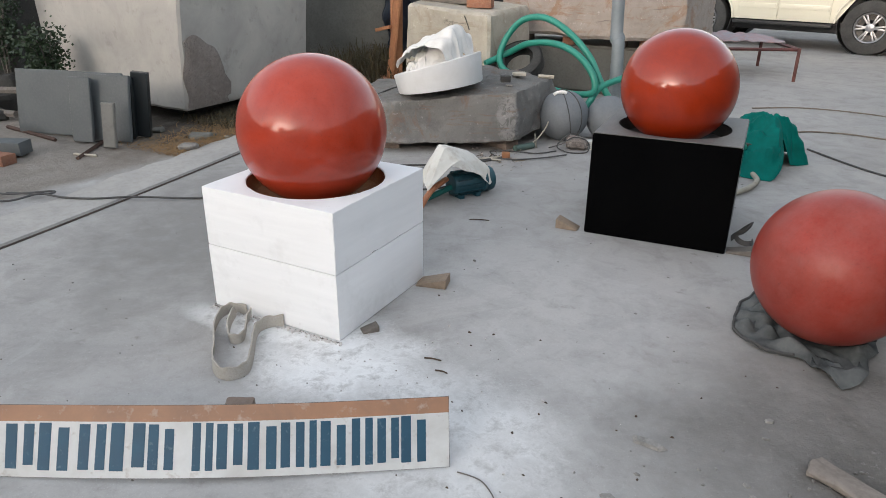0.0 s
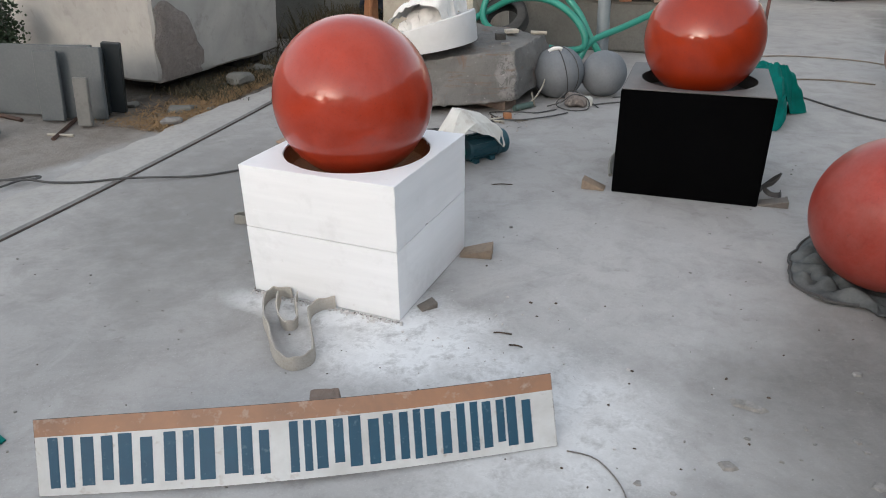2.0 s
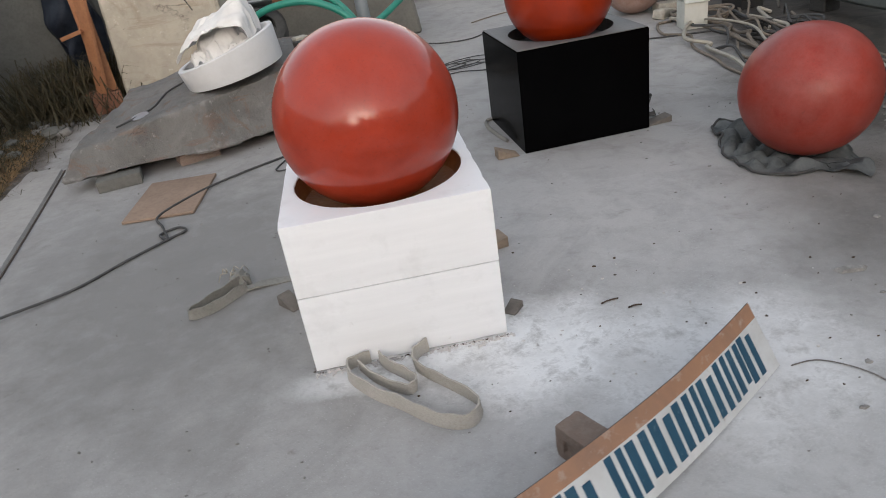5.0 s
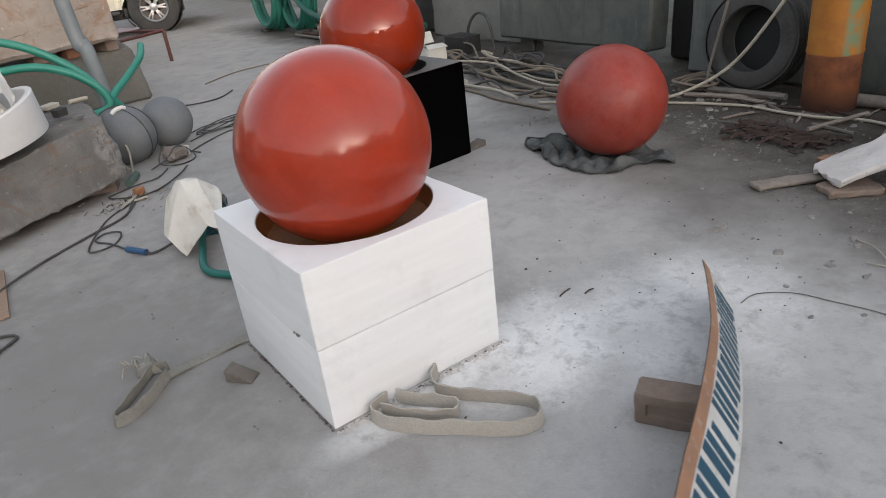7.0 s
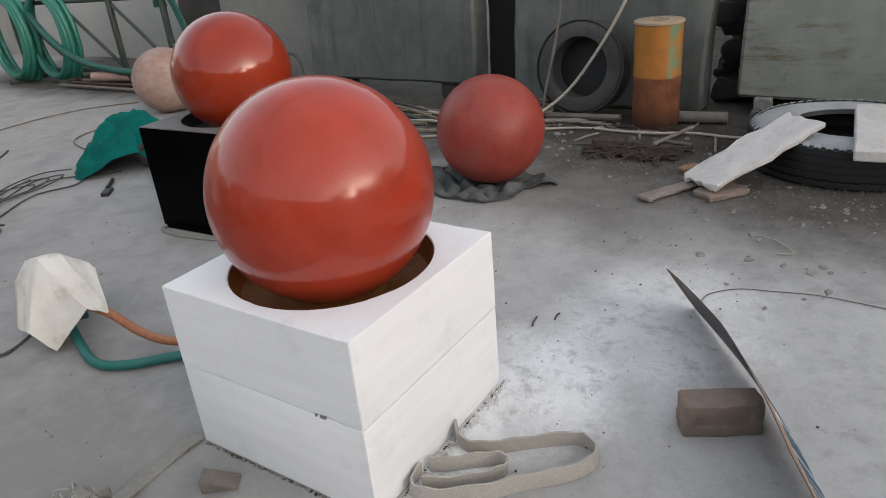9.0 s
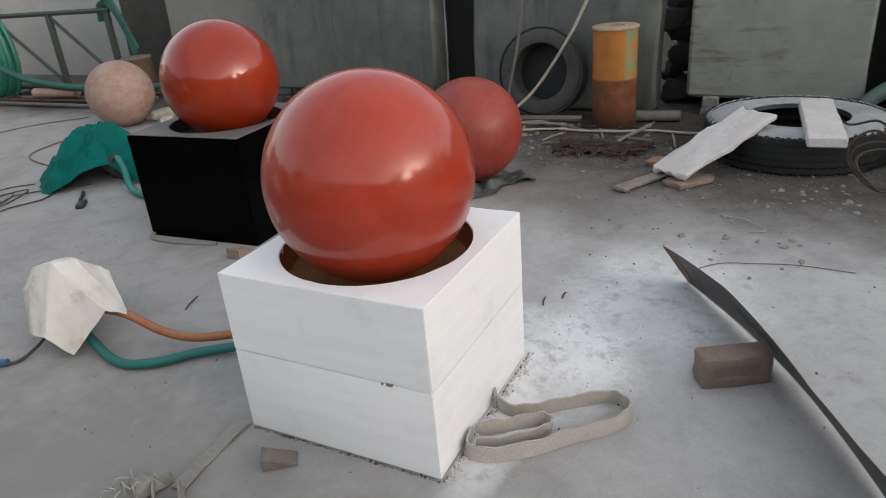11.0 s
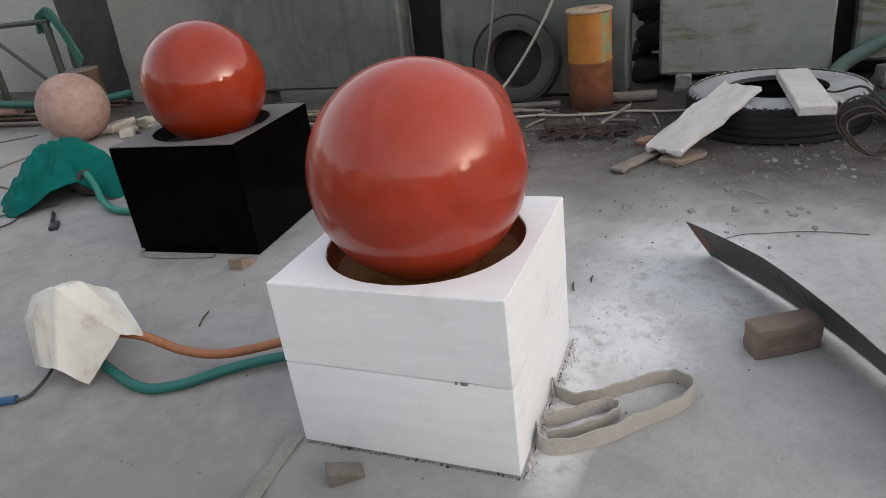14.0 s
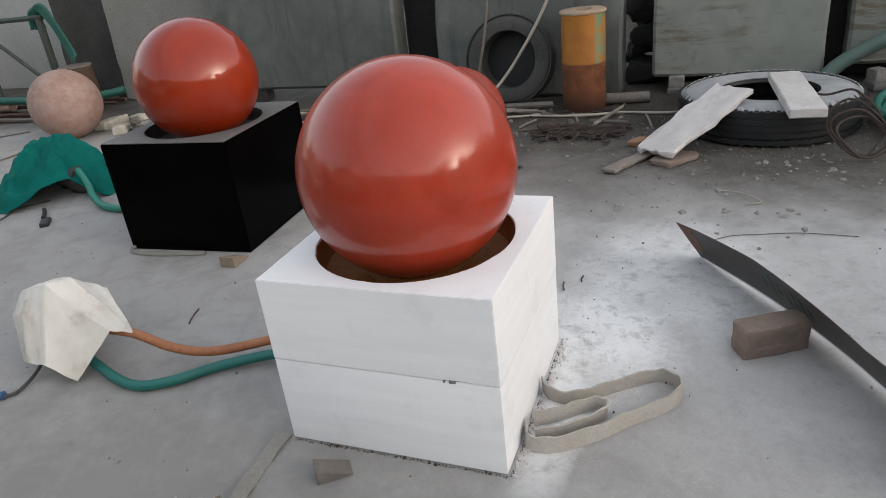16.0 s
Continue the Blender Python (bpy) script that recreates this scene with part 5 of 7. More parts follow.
def slab(sx, sz, th, mat_name, x, y, rz, lean, label, amp=0.004, tilt=0):
    """A stone slab on its edge, leaning back by so many degrees."""
    bm = box(sx, th, sz, bevel=0.005, seg=1)
    bmesh.ops.subdivide_edges(bm, edges=[e for e in bm.edges if e.calc_length() > 0.2], cuts=5, use_grid_fill=True)
    roughen(bm, amp, 5, x)
    return single("stone_slab", bm, M[mat_name], label, "slab", pose(x, y, 0.012, 0, tilt, 0) @ pose(0, 0, 0, 0, 0, rz) @ pose(0, 0, 0, -lean, 0, 0), "leaning slabs")


slab(0.92, 0.47, 0.03, "slab blue", -3.22, 1.17, 14, 10, "blue grey cut stone slab leaning on a granite block")
slab(0.36, 0.47, 0.03, "slab blue", -2.83, 1.200, 14, 10, "smooth grey stone slab leaning on another")
slab(0.17, 0.455, 0.028, "slab blue", -2.97, 1.09, 16, 9, "narrow blue grey slab leaning on a larger one")
slab(0.10, 0.31, 0.03, "slab pale", -2.66, 1.07, 16, 9, "short pale stone offcut leaning on slabs")
slab(0.12, 0.45, 0.05, "slab teal", -2.80, 1.33, 30, 1, "dark grey green slate strip standing by slabs", 0.002, 7)
slab(0.12, 0.48, 0.05, "slab teal", -2.745, 1.42, 30, 0, "dark slate strip with a polished side", 0.002, 8)
for x0, y0, x1, y1 in ((-3.9, 1.10, -3.2, 1.02), (-2.95, 1.30, -2.62, 0.78)):
    single("timber", tube([(x0, y0, 0.012), (x1, y1, 0.012)], 0.016, 4, 2), M["iron"], "rusty bar under leaning slabs", "bar")
single("stone_offcut", roughen(box(0.34, 0.14, 0.09, bevel=0.006), 0.006, 9, 4), M["slab blue"], "blue grey stone offcut on the soil", "stone", pose(-3.14, 0.60, 0.02, 0, 0, 24))
single("brick", roughen(box(0.22, 0.11, 0.07, bevel=0.006), 0.006, 20, 2), M["brick red"], "broken red brick on the soil", "brick", pose(-3.0, 0.47, 0, 0, 0, 10))
single("stick", tube([(-2.74, 0.84, 0.012), (-2.56, 0.88, 0.014)], 0.009, 5, 2), M["cable white"], "short white stick on the soil", "stick")
for k in range(26):
    rnd = random.Random(k)
    x, y = rnd.uniform(-3.0, -2.15), rnd.uniform(1.3, 4.2)
    if x < -2.72 + 0.0 and y > 1.7:
        x = rnd.uniform(-2.6, -2.2)
    s = rnd.uniform(0.03, 0.11)
    single("stone", roughen(stone_block(s * 1.5, s, s * 0.6, 0.01, 9, k, s * 0.2, 2), s * 0.12, 12, k), M["stone olive" if k % 5 else "chips"], "loose grey stone lying in dry straw", "stone", pose(x, y, -0.006, 0, 0, k * 50), "stones in the straw")
single("stone", roughen(stone_block(0.22, 0.14, 0.10, 0.012, 9, 3, 0.03, 3), 0.01, 9, 3), M["stone olive"], "pale stone at the foot of a granite block", "stone", pose(-2.46, 2.42, 0, 0, 0, 80))
single("stone", roughen(stone_block(0.16, 0.10, 0.04, 0.008, 9, 5, 0.01, 3), 0.006, 9, 5), M["stone olive"], "flat grey stone lying in straw", "stone", pose(-2.36, 1.62, 0, 0, 0, 30))


def blades(name, count, place, length, material, label, seed, width=0.004, up=0.5):
    rnd = random.Random(seed)
    vs, fs = [], []
    for _ in range(count):
        x, y = place(rnd)
        a, l = rnd.uniform(0, math.tau), length * rnd.uniform(0.4, 1.4)
        h = l * up * rnd.random()
        dx, dy = math.cos(a) * l, math.sin(a) * l
        wx, wy = -math.sin(a) * width, math.cos(a) * width
        b = len(vs)
        vs += [(x - wx, y - wy, 0.0), (x + wx, y + wy, 0.002), (x + dx * 0.6 + wx * 0.7, y + dy * 0.6 + wy * 0.7, h * 0.8 + 0.008), (x + dx * 0.6 - wx * 0.7, y + dy * 0.6 - wy * 0.7, h * 0.8 + 0.008), (x + dx, y + dy, h * 0.75 + 0.004)]
        fs += [(b, b + 1, b + 2, b + 3), (b + 3, b + 2, b + 4)]
    me = bpy.data.meshes.new(name)
    me.from_pydata(vs, [], fs)
    me.materials.append(material)
    tagged(new(name, me), label, "grass", kind="stuff")


def straw_place(r):
    y = r.uniform(1.15, 4.6)
    x = -2.12 - 0.12 * (y - 1.2) - abs(r.gauss(0, 0.22))
    return x, y


def weed_place(r):
    y = r.uniform(1.9, 5.2)
    return -2.42 - 0.05 * y + r.gauss(0, 0.16), y


blades("straw", 8000, straw_place, 0.075, M["straw"], "dry straw along the edge of the yard", 5, 0.0022, 0.35)
blades("straw", 55, lambda r: (r.gauss(-0.25, 0.10), r.gauss(2.16, 0.09)), 0.05, M["dead leaf"], "straw and dead leaves by a boulder", 9, 0.003, 0.3)
blades("weeds", 5200, weed_place, 0.085, M["weed"], "low dull green and brown weeds", 6, 0.0028, 0.8)
blades("weeds", 6500, lambda r: (r.gauss(-2.42, 0.24), r.gauss(4.20, 0.28)), 0.26, M["weed"], "tangle of dry weeds beside a stone", 7, 0.005, 1.6)


def bush(name, cx, cy, base, r, h, count, seed, label):
    """A shrub: stems and many small leaves."""
    rnd = random.Random(seed)
    root = thing(name, label, "plant")
    bm = bmesh.new()
    tips = []
    for k in range(9):
        a = rnd.uniform(0, math.tau)
        q = rnd.uniform(0.3, 1.0) * r
        tip = (cx + math.cos(a) * q, cy + math.sin(a) * q, base + h * rnd.uniform(0.5, 1.0))
        tips.append(tip)
        tube([(cx + rnd.uniform(-0.02, 0.02), cy, 0.0), (cx + math.cos(a) * q * 0.4, cy + math.sin(a) * q * 0.4, base + h * 0.3), tip], 0.006, 5, 5, False, bm)
    part("stems", bm, M["wood dark"], root)
    vs, fs = [], []
    for _ in range(count):
        t = rnd.choice(tips)
        s = rnd.uniform(0.2, 1.1)
        p = Vector((cx + (t[0] - cx) * s, cy + (t[1] - cy) * s, base * 0.5 + (t[2] - base * 0.5) * s)) + Vector([rnd.gauss(0, 0.055) for _ in range(3)])
        d = Vector([rnd.gauss(0, 1) for _ in range(3)]).normalized()
        e = d.orthogonal().normalized()
        l, w = rnd.uniform(0.022, 0.040), rnd.uniform(0.008, 0.014)
        b = len(vs)
        vs += [p, p + d * l * 0.5 + e * w, p + d * l, p + d * l * 0.5 - e * w]
        fs.append((b, b + 1, b + 2, b + 3))
    me = bpy.data.meshes.new("leaves")
    me.from_pydata([tuple(v) for v in vs], [], fs)
    me.materials.append(M["leaf"])
    ob = new("leaves", me)
    ob.parent = root
    tagged(ob, "small green leaves", kind="stuff")


bush("shrub", -3.99, 1.60, 0.41, 0.18, 0.26, 1900, 3, "straggly dark green shrub behind leaning slabs")
bush("shrub", -4.75, 1.70, 0.60, 0.30, 0.45, 1600, 4, "dark shrub beside a granite block")
for k, (x, y, w, d, h) in enumerate(((-4.55, 1.42, 0.34, 0.26, 0.16), (-4.85, 1.62, 0.5, 0.3, 0.28), (-4.95, 1.75, 0.4, 0.3, 0.5), (-4.25, 1.20, 0.22, 0.16, 0.10), (-5.5, 2.3, 0.9, 0.5, 0.95))):
    single("stone", roughen(stone_block(w, d, h, 0.02, 5, k + 40, 0.03, 3), 0.012, 8, k), M["slab dark"], "dark rough stone piled beside slabs", "stone", pose(x, y, -0.01, 0, 0, k * 23), "dark stones")
for a, b in (((-4.7, 1.30, 0.20), (-4.0, 1.38, 0.24)), ((-4.6, 1.24, 0.05), (-4.05, 1.28, 0.06))):
    single("timber", tube([a, b], 0.03, 6, 2), M["wood dark"], "dark weathered timber beside slabs", "timber")

# ---- stones piled at the back ----
beige = single("stone_block", hexa([(-1.87, 3.74, 0), (-0.93, 3.66, 0), (-0.85, 4.5, 0), (-1.8, 4.55, 0)], [(-1.84, 3.76, 0.86), (-0.97, 3.70, 0.80), (-0.90, 4.45, 0.84), (-1.8, 4.5, 0.90)], 5, 0.014, 3, 9, 0.025), M["stone beige"], "beige rough-faced stone block with a dark scratch", "stone block", None, "stacked stones")
for pts in ([(-1.80, 0.536), (-1.71, 0.607), (-1.556, 0.633)], [(-1.219, 0.78), (-1.188, 0.72), (-1.163, 0.661)], [(-1.455, 0.718), (-1.445, 0.647)], [(-1.606, 0.825), (-1.603, 0.774)]):
    part("scratch", tube([(x, 3.74 - 0.085 * (x + 1.87) + 0.035 * z, z) for x, z in pts], 0.0045, 4, 4), M["slab dark"], beige, "dark scratch in the stone")
single("brick", roughen(box(0.23, 0.11, 0.07, bevel=0.006), 0.005, 20, 2), M["brick red"], "red brick lying on a beige stone block", "brick", pose(-1.18, 3.95, 0.835, 0, 0, 10))
single("timber", roughen(box(0.5, 0.12, 0.09, bevel=0.006), 0.005, 8, 2), M["wood dark"], "dark timber lying on a beige stone block", "timber", pose(-1.55, 4.05, 0.855, 0, 0, 6))
single("stone_block", hexa([(-1.45, 4.86, 0), (0.66, 4.80, 0), (0.70, 5.6, 0), (-1.4, 5.6, 0)], [(-1.42, 4.88, 0.44), (0.60, 4.80, 0.47), (0.66, 5.55, 0.47), (-1.4, 5.55, 0.44)], 5, 0.016, 3, 12, 0.025), M["stone olive"], "low grey green stone block under another", "stone block", None, "stacked stones")
single("stone_block", hexa([(-1.30, 4.72, 0.54), (0.50, 4.62, 0.55), (0.62, 5.6, 0.55), (-1.3, 5.6, 0.54)], [(-1.30, 4.76, 1.62), (0.48, 4.68, 1.62), (0.58, 5.6, 1.62), (-1.3, 5.6, 1.62)], 5, 0.022, 2.6, 15, 0.03), M["stone pinkish"], "big pinkish rough stone block on brick spacers", "stone block", None, "stacked stones")
for k, x in enumerate((-1.1, -0.62, -0.12, 0.12, 0.42)):
    single("brick", roughen(box(0.22, 0.11, 0.085, bevel=0.006), 0.005, 20, k), M["brick red" if k % 2 else "brick"], "brick spacer between two stone blocks", "brick", pose(x, 4.90, 0.462, 0, 0, 90 + k * 4), "brick spacers")
for k, (x0, y0, z0, x1, y1, z1) in enumerate(((-2.03, 3.75, 0.16, -1.92, 3.90, 1.6), (-1.99, 3.81, 0.16, -2.06, 3.97, 1.6), (-2.20, 3.80, 0.60, -2.03, 3.785, 0.64))):
    a, b = Vector((x0, y0, z0)), Vector((x1, y1, z1))
    bm = box(0.115 if k < 2 else 0.05, 0.03, (b - a).length, bevel=0.004)
    single("plank", bm, M["wood orange"], "orange timber plank standing against a stone", "plank", Matrix.Translation(a) @ (b - a).to_track_quat("Z", "Y").to_matrix().to_4x4(), "orange planks")
for k, (x, y) in enumerate(((-2.03, 3.80), (-2.12, 3.92))):
    single("brick", roughen(box(0.22, 0.11, 0.16, bevel=0.006), 0.005, 20, k), M["brick red"], "dark brick under standing planks", "brick", pose(x, y, 0, 0, 0, 20))
single("stone_block", roughen(stone_block(1.7, 0.6, 1.05, 0.015, 3, 21, 0.03, 4), 0.01, 6, 3), M["stone olive"], "grey brown stone block behind weeds", "stone block", pose(-2.95, 4.75, 0, 0, 0, 4), "stacked stones")
single("stone_block", roughen(stone_block(2.0, 0.6, 0.95, 0.015, 3, 22, 0.03, 4), 0.01, 6, 4), M["slab dark"], "dark stone block in the shade", "stone block", pose(-2.6, 5.6, 0, 0, 0, -5), "stacked stones")
single("stone_block", roughen(stone_block(1.9, 0.6, 0.8, 0.015, 3, 23, 0.03, 4), 0.01, 6, 5), M["stone olive"], "grey stone block on top of a dark one", "stone block", pose(-2.7, 5.6, 0.94, 0, 0, 3), "stacked stones")
single("tarpaulin", sheet(30, 40, lambda u, v: (-2.44 + 0.38 * u + 0.05 * math.sin(v * 9 + u * 4), 4.32 + 0.08 * math.sin(u * 9 + v * 3) + 0.10 * noise.noise(Vector((u * 4, v * 7, 3))), 1.30 * v + 0.02), 0.004), M["tarp"], "dark blue sheeting hanging in folds beside a stone block", "tarpaulin")

# thick green hose coiled in the air, and a grey pipe
single("hose", tube([(0.34, 3.62, 0.03), (0.24, 3.62, 0.10), (0.10, 3.60, 0.30), (-0.05, 3.66, 0.52), (-0.27, 3.72, 0.70), (-0.50, 3.78, 0.79), (-0.70, 3.80, 0.76), (-0.83, 3.78, 0.62), (-0.87, 3.72, 0.46), (-0.80, 3.66, 0.36), (-0.60, 3.60, 0.29), (-0.30, 3.56, 0.24), (-0.08, 3.52, 0.23), (0.06, 3.50, 0.27), (0.03, 3.52, 0.40), (-0.12, 3.58, 0.53), (-0.33, 3.64, 0.60), (-0.60, 3.72, 0.58), (-0.82, 3.80, 0.48), (-0.96, 3.62, 0.40)], 0.027, 14, 10), M["hose green"], "thick green rubber hose coiled in loops between stones", "hose")
single("hose", tube([(-0.05, 3.46, 0.03), (0.03, 3.50, 0.18), (0.10, 3.58, 0.30), (0.30, 3.85, 0.38), (0.48, 4.1, 0.46), (0.56, 4.3, 0.52)], 0.027, 14, 10), M["hose green"], "thick green rubber hose end leaning on a stone", "hose")
pipe = thing("plastic_pipe", "bent grey plastic pipe leaning upright by the stones", "pipe")
part("tube", tube([(0.13, 3.90, 0.0), (0.12, 3.92, 0.3), (0.105, 3.94, 0.60), (0.075, 3.98, 0.66), (0.055, 4.0, 1.0), (0.02, 4.06, 1.75)], 0.052, 18, 6), M["pvc"], pipe)
part("kink", roughen(lathe([(0.054, -0.03), (0.060, -0.01), (0.060, 0.02), (0.053, 0.035)], 18, False, pose(0.09, 3.96, 0.64, 0, -20, 0)), 0.008, 30, 1), M["pvc"], pipe, "crumpled kink")

# ---- charpoy style iron bench ----
bench = thing("iron_bench", "low red iron cot frame with faded cloth on it", "bench")
fa, fb = Vector((1.39, 6.65, 0)), Vector((0.92, 7.70, 0))
dv = (fb - fa).normalized()
sv = Vector((-dv.y, dv.x, 0))
if sv.x > 0:
    sv = -sv
hh = 0.36
cs = [fa, fb, fb + sv * 0.8, fa + sv * 0.8]
for c in cs:
    part("leg", box(0.035, 0.035, hh, tuple(c), 0.003), M["iron red"], bench)
for a, b in ((0, 1), (1, 2), (2, 3), (3, 0)):
    part("rail", tube([tuple(cs[a] + Vector((0, 0, hh - 0.02))), tuple(cs[b] + Vector((0, 0, hh - 0.02)))], 0.017, 4, 2), M["iron red"], bench)
part("hoop", tube([tuple(cs[2] + Vector((0, 0, hh))), tuple(cs[2] + Vector((0, 0, hh + 0.13))), tuple(cs[2].lerp(cs[3], 0.4) + Vector((0, 0, hh + 0.13))), tuple(cs[2].lerp(cs[3], 0.4) + Vector((0, 0, hh)))], 0.012, 8, 4), M["dark metal"], bench)
part("bedding", sheet(24, 16, lambda u, v: tuple(cs[0] + (cs[1] - cs[0]) * (0.30 + 0.68 * u) + sv * (0.03 + 0.72 * v) + Vector((0, 0, hh + 0.02 + 0.05 * abs(noise.noise(Vector((u * 5, v * 4, 1)))) * (1 + u)))), 0.008), M["cloth plaid"], bench, "faded pink and grey cloth")

# ---- parked car ----


def wheel(parent, x, y, side):
    """A wheel with its axle along y; side is the outer direction."""
    m = Matrix.Translation((x, y, 0.365)) @ Matrix.Rotation(radians(-90 * side), 4, "X")
    w = part("wheel", lathe([(0.10, -0.06), (0.19, -0.07), (0.19, 0.06), (0.10, 0.05)], 32, True, m), M["dark metal"], parent)
    part("tyre", lathe([(0.205, -0.11), (0.33, -0.115), (0.358, -0.10), (0.365, -0.05), (0.365, 0.05), (0.358, 0.10), (0.33, 0.115), (0.218, 0.11), (0.205, 0.09)], 48, True, m), M["rubber grey"], w)
    rim = lathe([(0.207, 0.10), (0.200, 0.112), (0.188, 0.104), (0.178, 0.06), (0.192, 0.03), (0.207, 0.03)], 48, True, m)
    for k in range(6):
        a = k * math.tau / 6
        for o in (-0.13, 0.13):
            add(rim, box(0.135, 0.024, 0.022, (0.122, 0, 0.070), 0.004, m=m @ Matrix.Rotation(a + o, 4, "Z")))
    add(rim, lathe([(0.0, 0.10), (0.04, 0.10), (0.06, 0.09), (0.062, 0.06), (0.0, 0.06)], 24, False, m))
    part("rim", rim, M["alloy"], w, "silver spoked rim")


def build_car(m, base):
    car = thing("parked_car", "cream coloured off-road car parked on the concrete", "car", m)
    rear, front = -0.82, base + 0.78
    z0, belt, roof = 0.36, 1.12, 1.85
    pts = [(rear, z0 + 0.1), (rear - 0.02, 0.75), (rear, belt), (rear + 0.12, roof - 0.1), (rear + 0.35, roof), (base - 0.75, roof - 0.02), (base - 0.05, belt + 0.06), (front - 0.15, belt - 0.04), (front, 0.90), (front, z0 + 0.1)]
    arch = []
    for cx in (base, 0.0):
        arch += [(cx + 0.45 * math.cos(a), 0.40 + 0.43 * math.sin(a)) for a in [i * math.pi / 14 for i in range(15)]]
    outline = pts + [(front - 0.05, z0)] + arch + [(rear + 0.05, z0)]
    bm = bmesh.new()
    left = [bm.verts.new((x, -0.86 + 0.10 * max(0, z - belt), z)) for x, z in outline]
    right = [bm.verts.new((x, 0.86 - 0.10 * max(0, z - belt), z)) for x, z in outline]
    bm.faces.new(left)
    bm.faces.new(right[::-1])
    n = len(left)
    for i in range(n):
        bm.faces.new((left[i], left[(i + 1) % n], right[(i + 1) % n], right[i]))
    bmesh.ops.triangulate(bm, faces=[f for f in bm.faces if len(f.verts) > 4])
    part("body", bm, M["car paint"], car, smooth=30)
    for s in (-1, 1):
        y = s * 0.868
        for x0, x1 in ((0.52, 1.22), (1.235, base - 0.52)):
            d = part("door", box(x1 - x0, 0.022, 0.70, ((x0 + x1) / 2, y, 0.40), 0.008), M["car paint"], car)
            part("moulding", box(x1 - x0 - 0.04, 0.016, 0.07, ((x0 + x1) / 2, y + s * 0.016, 0.56), 0.006), M["car paint"], d)
            part("door_handle", box(0.14, 0.02, 0.03, (x0 + 0.16, y + s * 0.02, 0.98), 0.006), M["car trim"], d)
        part("running_board", box(base - 0.95, 0.14, 0.05, (base / 2, s * 0.84, 0.335), 0.012), M["car trim"], car)
        for x0, x1 in ((-0.6, 0.45), (0.55, 1.2), (1.27, base - 0.62)):
            part("window", box(x1 - x0, 0.02, 0.46, ((x0 + x1) / 2, s * 0.83, 1.22), 0.02), M["glass dark"], car, "dark tinted window")
        for cx in (0.0, base):
            lip = bmesh.new()
            tube([(cx + 0.455 * math.cos(a), s * 0.865, 0.40 + 0.435 * math.sin(a)) for a in [i * math.pi / 10 for i in range(11)]], 0.018, 8, 3, False, lip)
            part("arch_lip", lip, M["car paint"], car)
            part("arch_liner", lathe([(0.43, -0.2), (0.43, 0.2), (0.42, 0.2), (0.42, -0.2)], 24, True, Matrix.Translation((cx, s * 0.62, 0.40)) @ Matrix.Rotation(radians(90), 4, "X")), M["car trim"], car)
            wheel(car, cx, s * 0.74, s)
    part("chassis", box(base + 0.9, 1.3, 0.16, (base / 2, 0, 0.24), 0.03), M["car trim"], car)
    part("bumper", box(0.14, 1.7, 0.24, (front - 0.02, 0, 0.42), 0.05), M["car trim"], car)
    part("bumper", box(0.12, 1.7, 0.22, (rear + 0.0, 0, 0.42), 0.05), M["car trim"], car)


wa, wb = Vector((2.14, 9.66, 0)), Vector((-0.14, 10.12, 0))
ang = math.atan2(wb.y - wa.y, wb.x - wa.x)
build_car(Matrix.Translation(wa + Vector((math.sin(ang), -math.cos(ang), 0)) * 0.74) @ Matrix.Rotation(ang, 4, "Z"), (wb - wa).length)

# ---- standing slabs along the east side ----


def standing(name, y0, y1, x, depth, z0, h, mat_name, label, lean=3, amp=0.012, seed=1, bevel=0.02):
    bm = stone_block(depth, abs(y1 - y0), h, amp, 2.6, seed, bevel, 4)
    single(name, bm, M[mat_name], label, "stone slab", pose(x + depth / 2, (y0 + y1) / 2, z0, 0, lean, 0), "standing slabs")


standing("stone_slab", 3.25, 1.58, 3.40, 0.22, 0.11, 1.9, "slab grey", "large smooth blue grey stone slab standing on edge", 3, 0.006, 2)
# near-black slab: the shade of the recess is in its colour
standing("stone_slab", 1.62, 1.20, 3.70, 0.25, 0.0, 1.8, "slab shade", "stone slab set back in a gap, its shade in its colour", 2, 0.012, 3)
standing("stone_slab", 1.26, -0.09, 3.42, 0.20, 0.0, 1.8, "slab grey", "grey stone slab with a ragged edge behind a tyre", 4, 0.016, 4)
standing("stone_slab", -0.29, -1.33, 3.45, 0.16, 0.10, 1.5, "slab white", "pale stone slab with brown scrapes on stone props", 3, 0.006, 5)
standing("stone_slab", -1.46, -3.0, 3.55, 0.2, 0.12, 1.5, "slab white", "pale grey stone slab with a chipped edge", 3, 0.010, 6)
standing("stone_slab", 4.62, 3.20, 3.63, 0.28, 0.0, 1.9, "slab light", "light grey rough stone slab standing on edge", 3, 0.02, 7)
standing("stone_slab", 5.38, 4.60, 3.75, 0.3, 0.0, 1.8, "slab dark", "dark rough stone slab standing on edge", 2, 0.02, 8)
# near-black backing for the shade seen under and between the slabs
standing("stone_slab", -0.32, -3.2, 3.78, 0.3, 0.0, 1.15, "slab shade", "rough stone behind the slabs, coloured as the shade there", 0, 0.03, 9)
# props in dark stone, which holds the shade under the big slab
for k, y in enumerate((1.85, 2.95)):
    single("prop_stone", roughen(stone_block(0.16, 0.15, 0.115, 0.006, 9, k + 11, 0.01, 3), 0.004, 12, k), M["slab dark"], "dark squared stone prop under a big slab", "stone", pose(3.52, y, -0.003, 0, 0, k * 12), "props under the slabs")
